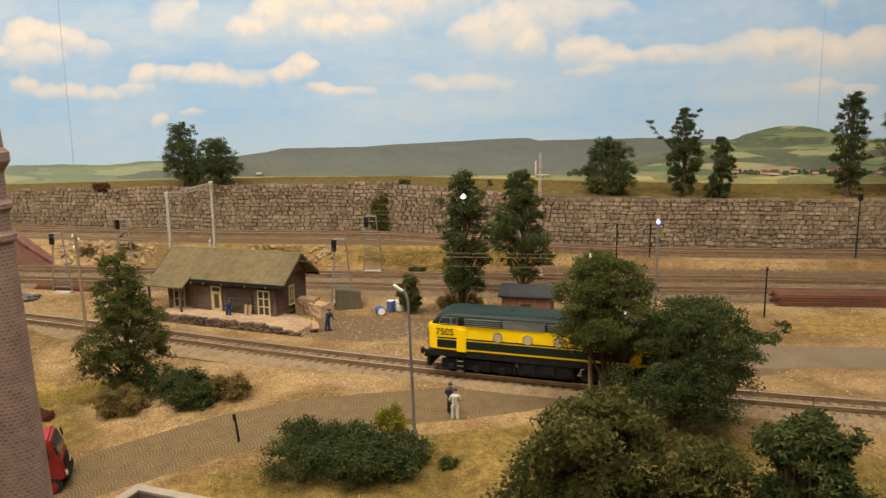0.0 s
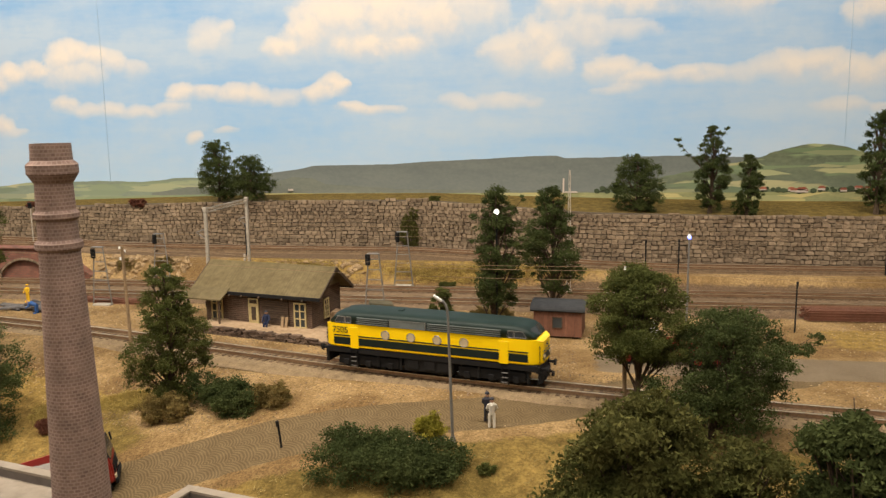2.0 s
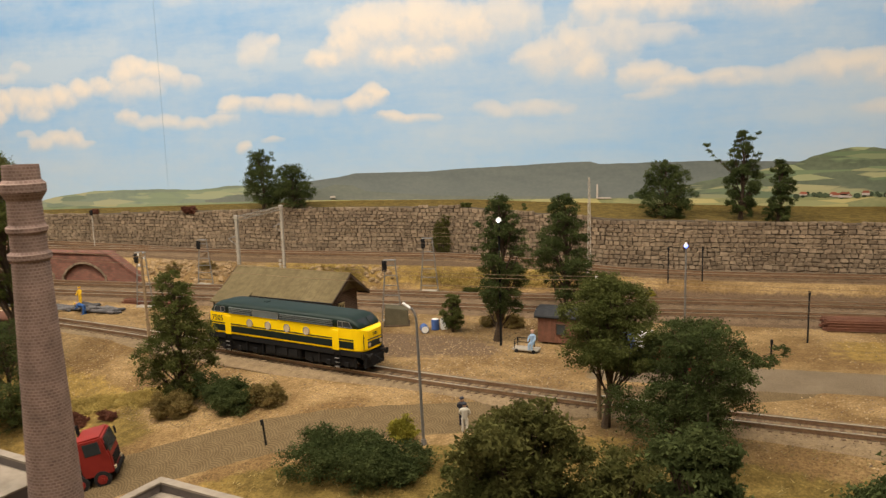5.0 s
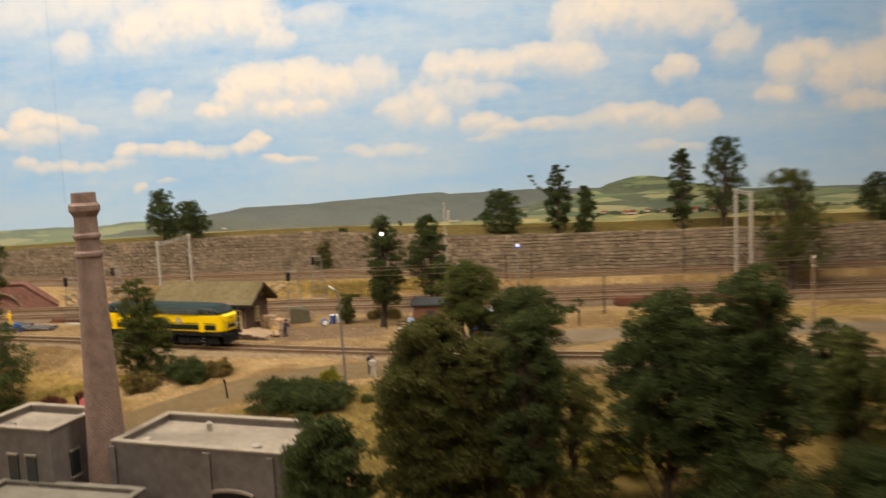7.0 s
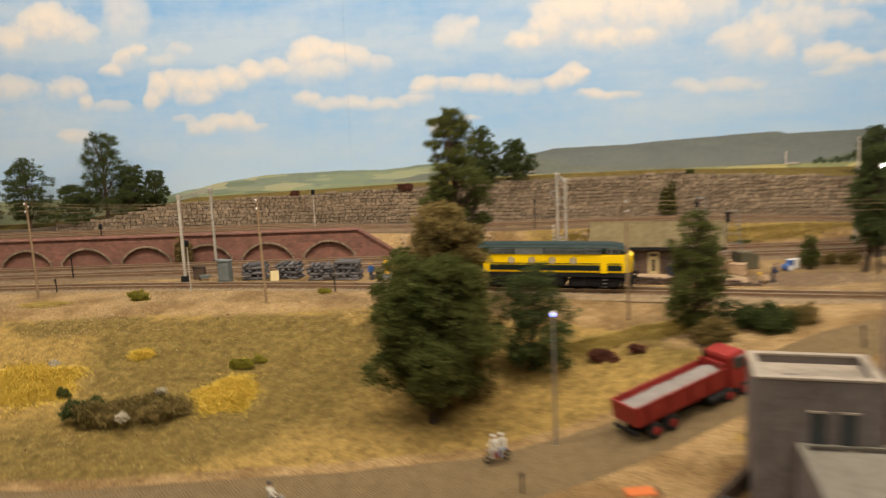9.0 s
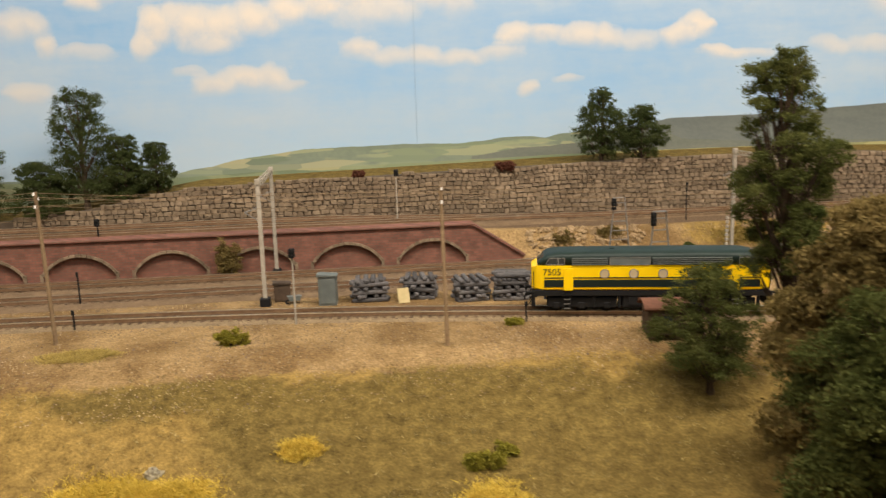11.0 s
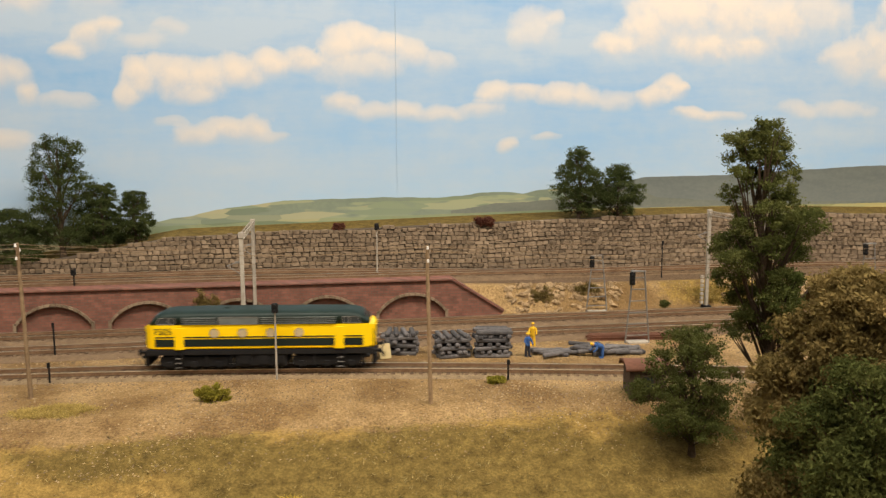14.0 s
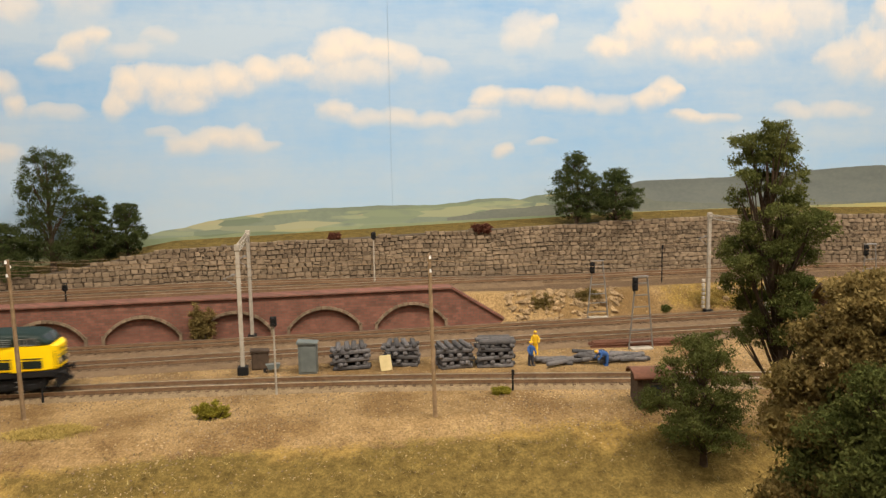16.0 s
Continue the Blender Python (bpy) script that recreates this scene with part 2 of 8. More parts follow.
def prism(bm, outline, y0, y1, slot=0):
    """An outline in x and z, carried from y0 to y1."""
    a = [bm.verts.new((x, y0, z)) for x, z in outline]
    b = [bm.verts.new((x, y1, z)) for x, z in outline]
    n = len(a)
    fs = [bm.faces.new(a), bm.faces.new(b[::-1])]
    for i in range(n):
        fs.append(bm.faces.new((a[i], b[i], b[(i + 1) % n], a[(i + 1) % n])))
    for f in fs:
        f.material_index = slot
    bmesh.ops.recalc_face_normals(bm, faces=fs)
    return fs


def prism_x(bm, outline, x0, x1, slot=0):
    """An outline in y and z, carried from x0 to x1."""
    a = [bm.verts.new((x0, y, z)) for y, z in outline]
    b = [bm.verts.new((x1, y, z)) for y, z in outline]
    n = len(a)
    fs = [bm.faces.new(a), bm.faces.new(b[::-1])]
    for i in range(n):
        fs.append(bm.faces.new((a[i], b[i], b[(i + 1) % n], a[(i + 1) % n])))
    for f in fs:
        f.material_index = slot
    bmesh.ops.recalc_face_normals(bm, faces=fs)
    return fs


def step(a, b, v):
    t = min(1.0, max(0.0, (v - a) / (b - a)))
    return t * t * (3 - 2 * t)


def along(pts, v):
    if v <= pts[0][0]:
        return pts[0][1]
    for (a, b), (c, d) in zip(pts, pts[1:]):
        if v <= c:
            return b + (d - b) * (v - a) / (c - a)
    return pts[-1][1]


# ---------------------------------------------------------------- the lie of the land
TRACK = ((-1.6, 0.892), (-0.9, 0.880), (-0.75, 0.869), (-0.6, 0.849), (-0.45, 0.816), (-0.3, 0.785), (-0.15, 0.741), (0, 0.702), (0.15, 0.673), (0.3, 0.647), (0.6, 0.617), (1.2, 0.587))
BANK_LEFT = ((0.1, -0.082), (0.3, -0.079), (0.44, -0.073), (0.567, -0.056), (0.654, -0.033), (0.72, -0.008), (0.765, 0))
BANK_RIGHT = ((0.1, -0.076), (0.3, -0.073), (0.42, -0.066), (0.48, -0.042), (0.52, -0.024), (0.586, -0.006), (0.64, 0))
ROAD = ((0.30, 0.735), (0.19, 0.690), (0.12, 0.648), (0.03, 0.618), (-0.07, 0.589), (-0.17, 0.545), (-0.26, 0.503), (-0.36, 0.468), (-0.48, 0.448), (-0.62, 0.440), (-0.8, 0.435), (-1.3, 0.43))
WALL = ((-1.5, 1.148), (-0.06, 1.148), (0.156, 1.088), (0.45, 1.092), (1.3, 1.10))
WALL_TOP = ((-1.25, 0.040), (-1.05, 0.046), (-0.95, 0.056), (-0.83, 0.077), (-0.48, 0.087), (-0.235, 0.093), (-0.06, 0.094), (0.02, 0.090), (0.156, 0.085), (0.4, 0.081), (1.3, 0.082))


def smooth_path(pts, n):
    """n + 1 points at even steps of x along a rounded line through the given ones."""
    xs = np.linspace(pts[0][0], pts[-1][0], n + 1)
    ys = np.interp(xs, *zip(*sorted(pts)))
    k = np.ones(9) / 9
    pad = np.r_[ys[0] - (ys[1] - ys[0]) * np.arange(4, 0, -1), ys, ys[-1] + (ys[-1] - ys[-2]) * np.arange(1, 5)]
    for _ in range(2):
        ys2 = np.convolve(pad, k, "valid")
        pad = np.r_[ys2[0] - (ys2[1] - ys2[0]) * np.arange(4, 0, -1), ys2, ys2[-1] + (ys2[-1] - ys2[-2]) * np.arange(1, 5)]
    return list(zip(xs, np.convolve(pad, k, "valid")))


def upper_deck(x):
    return 0.037 - 0.009 * step(-0.75, -0.35, x) - 0.007 * step(0.0, 0.3, x)


def ground(x, y):
    k = step(-0.38, 0.02, x)
    z = along(BANK_LEFT, y) * (1 - k) + along(BANK_RIGHT, y) * k
    wall = along(WALL, x)
    if y > wall + 0.004:
        return along(WALL_TOP, x) - 0.003 + 0.05 * (y - wall)
    if y > 0.98:
        up = upper_deck(x)
        k = step(0.0, 0.18, x)
        bank = up * step(1.020, 1.052 - 0.020 * k, y)
        if x < -0.478:
            return up if y > 1.043 else 0.0
        return bank
    n = noise.noise((x * 9, y * 9, 0.3)) * 0.003 + noise.noise((x * 30, y * 30, 4)) * 0.001
    return z + n * step(0.0, 0.004, abs(z)) * (0.3 + 0.7 * step(0.73, 0.6, y))


def off_road(x, y, pts):
    best = 9.0
    for (a, b), (c, d) in zip(pts, pts[1:]):
        ux, uy = c - a, d - b
        t = min(1.0, max(0.0, ((x - a) * ux + (y - b) * uy) / (ux * ux + uy * uy)))
        best = min(best, math.hypot(x - a - t * ux, y - b - t * uy))
    return best


def build_ground():
    x0, x1, y0, y1, s = -1.75, 1.15, 0.06, 1.232, 0.0065
    nx, ny = int((x1 - x0) / s), int((y1 - y0) / s)
    verts, faces, grass, road, dark, lawn, lane = [], [], [], [], [], [], []
    for j in range(ny + 1):
        y = y0 + (y1 - y0) * j / ny
        for i in range(nx + 1):
            x = x0 + (x1 - x0) * i / nx
            z = ground(x, y)
            dr = off_road(x, y, ROAD)
            wide = 0.026 + 0.004 * step(-0.1, -0.4, x)
            r = 1 - step(wide - 0.004, wide + 0.004, dr) if y < 0.76 else 0.0
            road.append(r)
            lane.append(step(0.722, 0.732, y) * (1 - step(0.776, 0.788, y)) * step(0.13, 0.18, x))
            z -= 0.0015 * r
            k = step(-0.4, -0.1, x)
            edge = 0.752 * (1 - k) + 0.62 * k
            g = 1 - step(edge - 0.05, edge + 0.012, y + 0.03 * noise.noise((x * 6, y * 6, 2)))
            g *= step(0.028, 0.055, dr)
            if y > along(WALL, x) + 0.004:
                g = 1.0
            elif y > 0.99 and x > -0.45:
                g = max(g, 0.62 * step(1.022, 1.034, y) * (1 - step(1.055, 1.066, y)) * step(-0.34, -0.28, x) * (1 - step(0.16, 0.22, x)))
            g *= 1 - 0.9 * step(-0.42, -0.36, x + 0.05 * noise.noise((x * 20, y * 20, 31))) * (1 - step(0.06, 0.12, x)) * (1 - step(0.47, 0.50, y))
            g = max(g, 0.8 * step(0.30, 0.40, x) * step(0.80, 0.825, y) * (1 - step(0.87, 0.895, y)))
            grass.append(g)
            t = step(0.91, 0.93, y) * (1 - step(1.022, 1.03, y))
            if 1.05 < y < along(WALL, x) + 0.002:
                t = max(t, step(1.052 - 0.02 * step(0, 0.18, x), 1.066 - 0.02 * step(0, 0.18, x), y))
            ash = math.hypot((x + 0.02) / 0.13, (y - 0.800) / 0.055)
            if x < 0.2 and 0.70 < y < 0.9:
                t = max(t, 0.62 * (1 - step(0.55, 1.1, ash + 0.3 * noise.noise((x * 14, y * 14, 9)))))
            dark.append(t)
            lw = noise.noise((x * 4.2 + 3, y * 6.5, 1)) + 0.25 * noise.noise((x * 17, y * 17, 5))
            # straw pale along the line, olive in the hollow below it and towards the factory
            y_, y = y, y + 0.030 * noise.noise((x * 13, y * 13, 21)) + 0.012 * noise.noise((x * 50, y * 50, 22))
            lw += 0.55 * step(0.718, 0.745, y) - 0.55 * step(0.60, 0.64, y) * (1 - step(0.70, 0.738, y)) * step(-0.76, -0.66, x) * (1 - step(-0.38, -0.25, x)) - 0.35 * step(-0.08, 0.04, x) * (1 - step(0.60, 0.63, y))
            lw -= 0.7 * (1 - step(0.5, 1.1, math.hypot((x + 0.82) / 0.10, (y - 0.735 + 0.25 * (x + 0.82)) / 0.030)))
            y = y_
            if y > along(WALL, x) + 0.004:
                lw = -1.0
            lawn.append(step(-0.25, 0.1, lw))
            verts.append((x, y, z))
    for j in range(ny):
        for i in range(nx):
            a = j * (nx + 1) + i
            faces.append((a, a + 1, a + nx + 2, a + nx + 1))
    m, nt, bs = nodes_of("layout_ground")
    tc = nt.nodes.new("ShaderNodeTexCoord")

    def attr(n):
        a = nt.nodes.new("ShaderNodeAttribute")
        a.attribute_name = n
        return a.outputs["Fac"]

    fine, mid, big = noise_tex(nt, 560, 6, rough=0.7), noise_tex(nt, 120, 6), noise_tex(nt, 14, 4)
    sand = mix(nt, 0.5, ramp(nt, mid.outputs[0], ((0.3, (0.160, 0.102, 0.041)), (0.7, (0.355, 0.238, 0.106)))).outputs[0], ramp(nt, fine.outputs[0], ((0.36, (0.070, 0.043, 0.017)), (0.64, (0.48, 0.335, 0.16)))).outputs[0])
    pale = ramp(nt, big.outputs[0], ((0.42, (0.70, 0.64, 0.57)), (0.62, (1.22, 1.2, 1.18))))
    sand = mix(nt, 1.0, sand, pale.outputs[0], "MULTIPLY")
    turf_a = ramp(nt, fine.outputs[0], ((0.3, (0.086, 0.062, 0.018)), (0.7, (0.218, 0.154, 0.047)))).outputs[0]
    turf_b = ramp(nt, fine.outputs[0], ((0.3, (0.150, 0.099, 0.028)), (0.72, (0.39, 0.262, 0.084)))).outputs[0]
    turf = mix(nt, attr("lawn"), turf_a, turf_b)
    turf = mix(nt, 1.0, turf, ramp(nt, mid.outputs[0], ((0.32, (0.62, 0.6, 0.55)), (0.68, (1.3, 1.28, 1.2)))).outputs[0], "MULTIPLY")
    edge = ramp(nt, math_node(nt, "ADD", attr("grass"), math_node(nt, "MULTIPLY", math_node(nt, "SUBTRACT", mid.outputs[0], 0.5), 0.9)), ((0.4, (0, 0, 0)), (0.62, (1, 1, 1))))
    col = mix(nt, edge.outputs[0], sand, turf)
    cob = nt.nodes.new("ShaderNodeTexWave")
    cob.wave_type, cob.rings_direction = "RINGS", "Z"
    cob.inputs["Scale"].default_value, cob.inputs["Distortion"].default_value, cob.inputs["Detail"].default_value = 150, 3.0, 1.0
    vor = nt.nodes.new("ShaderNodeVectorMath")
    vor.operation = "FRACTION"
    sc = nt.nodes.new("ShaderNodeVectorMath")
    sc.operation = "MULTIPLY"
    sc.inputs[1].default_value = (58, 58, 0)
    nt.links.new(tc.outputs["Object"], sc.inputs[0])
    nt.links.new(sc.outputs[0], vor.inputs[0])
    sc2 = nt.nodes.new("ShaderNodeVectorMath")
    sc2.operation = "MULTIPLY"
    sc2.inputs[1].default_value = (0.0172, 0.0172, 0)
    nt.links.new(vor.outputs[0], sc2.inputs[0])
    nt.links.new(sc2.outputs[0], cob.inputs["Vector"])
    rc = ramp(nt, cob.outputs["Fac"], ((0.2, (0.098, 0.066, 0.030)), (0.8, (0.185, 0.132, 0.066))))
    roadcol = mix(nt, 0.4, rc.outputs[0], ramp(nt, mid.outputs[0], ((0.3, (0.115, 0.079, 0.038)), (0.7, (0.225, 0.163, 0.085)))).outputs[0])
    re = ramp(nt, math_node(nt, "ADD", attr("road"), math_node(nt, "MULTIPLY", math_node(nt, "SUBTRACT", mid.outputs[0], 0.5), 0.5)), ((0.42, (0, 0, 0)), (0.56, (1, 1, 1))))
    col = mix(nt, re.outputs[0], col, roadcol)
    lanecol = mix(nt, 0.35, ramp(nt, big.outputs[0], ((0.4, (0.15, 0.112, 0.068)), (0.6, (0.215, 0.165, 0.105)))).outputs[0], ramp(nt, fine.outputs[0], ((0.35, (0.12, 0.09, 0.056)), (0.65, (0.23, 0.178, 0.115)))).outputs[0])
    le = ramp(nt, math_node(nt, "ADD", attr("lane"), math_node(nt, "MULTIPLY", math_node(nt, "SUBTRACT", mid.outputs[0], 0.5), 0.5)), ((0.42, (0, 0, 0)), (0.58, (1, 1, 1))))
    col = mix(nt, le.outputs[0], col, lanecol)
    ball_col = ramp(nt, fine.outputs[0], ((0.28, (0.062, 0.038, 0.021)), (0.72, (0.225, 0.152, 0.09)))).outputs[0]
    de = ramp(nt, math_node(nt, "ADD", attr("dark"), math_node(nt, "MULTIPLY", math_node(nt, "SUBTRACT", mid.outputs[0], 0.5), 0.8)), ((0.4, (0, 0, 0)), (0.6, (1, 1, 1))))
    col = mix(nt, de.outputs[0], col, ball_col)
    nt.links.new(col, bs.inputs["Base Color"])
    bs.inputs["Roughness"].default_value = 0.95
    bs.inputs["Specular IOR Level"].default_value = 0.1
    hgt = mix(nt, 0.6, mid.outputs[0], fine.outputs[0])
    bump(nt, bs, hgt, 1.0, 0.0022)
    ob = raw("ground", verts, faces, m)
    for n, vals in (("grass", grass), ("road", road), ("dark", dark), ("lawn", lawn), ("lane", lane)):
        a = ob.data.attributes.new(n, "FLOAT", "POINT")
        a.data.foreach_set("value", vals)
    ob.data.polygons.foreach_set("use_smooth", [True] * len(faces))
    tagged(ob, "sandy model railway ground with dry grass and cobbled roads", "ground", kind="structure")


build_ground()


# ---------------------------------------------------------------- painted backdrop
CLOUDS_LONG = ((-0.875, 0.256, 0.022, 0.024, 0.9), (-0.886, 0.239, 0.014, 0.015, 0.8), (-0.837, 0.256, 0.033, 0.023, 0.95), (-0.798, 0.256, 0.033, 0.025, 0.95), (-0.758, 0.263, 0.03, 0.021, 0.95), (-0.718, 0.272, 0.03, 0.018, 0.95), (-0.678, 0.279, 0.027, 0.016, 1), (-0.637, 0.295, 0.024, 0.025, 1), (-0.613, 0.3, 0.028, 0.023, 1), (-0.575, 0.296, 0.028, 0.018, 0.9), (-0.544, 0.287, 0.025, 0.017, 0.75), (-0.515, 0.276, 0.021, 0.014, 0.5), (-0.61, 0.271, 0.052, 0.019, 0.65), (-0.812, 0.238, 0.04, 0.012, 0.7))
CLOUDS_WEST = ((-0.923, 0.305, 0.019, 0.015, 0.85), (-0.904, 0.315, 0.018, 0.009, 0.85), (-0.946, 0.289, 0.019, 0.01, 0.8), (-0.864, 0.298, 0.029, 0.01, 0.35), (-0.834, 0.315, 0.016, 0.009, 0.3), (-0.952, 0.229, 0.037, 0.008, 0.4), (-1.02, 0.184, 0.031, 0.011, 0.65), (-0.811, 0.186, 0.027, 0.014, 0.7), (-0.774, 0.193, 0.03, 0.015, 0.8), (-0.741, 0.196, 0.024, 0.014, 0.8), (-0.721, 0.19, 0.024, 0.008, 0.45), (-0.839, 0.206, 0.023, 0.007, 0.35))
CLOUDS_MIDDLE = ((-0.631, 0.227, 0.02, 0.014, 0.75), (-0.597, 0.217, 0.032, 0.01, 0.55), (-0.555, 0.22, 0.036, 0.01, 0.65), (-0.512, 0.217, 0.036, 0.01, 0.6), (-0.469, 0.221, 0.036, 0.009, 0.55), (-0.44, 0.242, 0.029, 0.012, 0.85), (-0.403, 0.242, 0.033, 0.011, 0.8), (-0.359, 0.239, 0.034, 0.012, 0.85), (-0.322, 0.237, 0.027, 0.013, 0.8), (-0.284, 0.232, 0.031, 0.011, 0.5), (-0.238, 0.234, 0.022, 0.014, 0.85), (-0.215, 0.247, 0.024, 0.017, 0.95), (-0.199, 0.25, 0.011, 0.009, 0.9), (-0.167, 0.216, 0.044, 0.008, 0.8), (-0.127, 0.214, 0.024, 0.006, 0.45), (-0.425, 0.176, 0.021, 0.009, 0.75), (-0.377, 0.185, 0.015, 0.006, 0.45), (0.036, 0.218, 0.051, 0.008, 0.4))
CLOUDS_GREAT = ((-0.393, 0.319, 0.035, 0.023, 0.55), (-0.368, 0.333, 0.016, 0.009, 0.6), (-0.415, 0.308, 0.016, 0.014, 0.5), (-0.285, 0.3, 0.034, 0.017, 1), (-0.24, 0.318, 0.046, 0.035, 1), (-0.203, 0.34, 0.07, 0.042, 1), (-0.133, 0.341, 0.08, 0.043, 1), (-0.162, 0.301, 0.063, 0.02, 1), (-0.099, 0.302, 0.04, 0.02, 1), (-0.057, 0.335, 0.045, 0.036, 0.95), (-0.005, 0.347, 0.049, 0.029, 0.65), (0.048, 0.286, 0.038, 0.029, 0.85), (0.081, 0.297, 0.034, 0.033, 0.85))
CLOUDS_FAR_WEST = ((-1.099, 0.339, 0.032, 0.022, 0.85), (-1.049, 0.363, 0.041, 0.035, 0.9), (-1.023, 0.353, 0.037, 0.026, 0.85), (-0.987, 0.342, 0.023, 0.016, 0.6), (-0.919, 0.37, 0.037, 0.039, 0.45), (-1.118, 0.264, 0.047, 0.019, 0.6), (-1.024, 0.259, 0.037, 0.017, 0.7), (-0.994, 0.236, 0.014, 0.013, 0.8), (-1.242, 0.332, 0.066, 0.035, 0.8), (-1.199, 0.231, 0.057, 0.016, 0.6), (-1.348, 0.264, 0.067, 0.026, 0.7))
CLOUDS_EAST = ((0.042, 0.287, 0.038, 0.024, 0.7), (0.08, 0.301, 0.034, 0.027, 0.8), (0.103, 0.274, 0.03, 0.022, 0.85), (0.144, 0.31, 0.037, 0.025, 0.6), (0.178, 0.263, 0.037, 0.018, 0.8), (0.222, 0.25, 0.044, 0.014, 0.8), (0.281, 0.252, 0.036, 0.013, 0.75), (0.309, 0.257, 0.022, 0.01, 0.55), (0.193, 0.233, 0.037, 0.007, 0.4), (0.345, 0.254, 0.028, 0.013, 0.4), (0.408, 0.26, 0.035, 0.02, 0.85), (0.443, 0.263, 0.034, 0.016, 0.85), (0.492, 0.251, 0.04, 0.019, 0.85), (0.539, 0.257, 0.033, 0.021, 0.85), (0.377, 0.261, 0.028, 0.013, 0.55), (0.474, 0.211, 0.041, 0.01, 0.5), (0.529, 0.208, 0.027, 0.009, 0.5), (-0.02, 0.222, 0.035, 0.01, 0.5), (0.034, 0.223, 0.039, 0.01, 0.5))
CLOUDS_HIGH_EAST = ((0.345, 0.414, 0.046, 0.041, 0.8), (0.401, 0.433, 0.064, 0.046, 0.9), (0.474, 0.42, 0.072, 0.041, 0.85), (0.546, 0.416, 0.055, 0.04, 0.8), (0.6, 0.372, 0.044, 0.03, 0.7), (0.278, 0.367, 0.047, 0.022, 0.85), (0.211, 0.352, 0.057, 0.025, 0.85), (0.154, 0.35, 0.048, 0.025, 0.85), (0.116, 0.352, 0.031, 0.023, 0.8), (0.191, 0.311, 0.057, 0.012, 0.45), (0.334, 0.355, 0.056, 0.03, 0.85), (0.509, 0.334, 0.032, 0.026, 0.9), (0.481, 0.321, 0.023, 0.016, 0.7), (0.69, 0.326, 0.041, 0.041, 1), (0.726, 0.343, 0.036, 0.027, 1), (0.767, 0.309, 0.053, 0.045, 1), (0.824, 0.319, 0.044, 0.045, 1), (0.673, 0.282, 0.036, 0.02, 0.9), (0.798, 0.266, 0.053, 0.017, 0.85))
CLOUDS_HIGH = ((-0.525, 0.425, 0.036, 0.027, 0.55), (-0.401, 0.442, 0.07, 0.048, 0.8), (-0.319, 0.457, 0.079, 0.047, 0.85), (-0.22, 0.451, 0.079, 0.042, 0.85), (-0.173, 0.42, 0.045, 0.023, 0.6), (-0.613, 0.474, 0.072, 0.038, 0.4), (-0.499, 0.486, 0.101, 0.038, 0.5), (-0.092, 0.453, 0.058, 0.02, 0.35), (0.903, 0.333, 0.052, 0.045, 0.9), (0.957, 0.249, 0.078, 0.027, 0.7), (0.884, 0.387, 0.052, 0.027, 0.6))


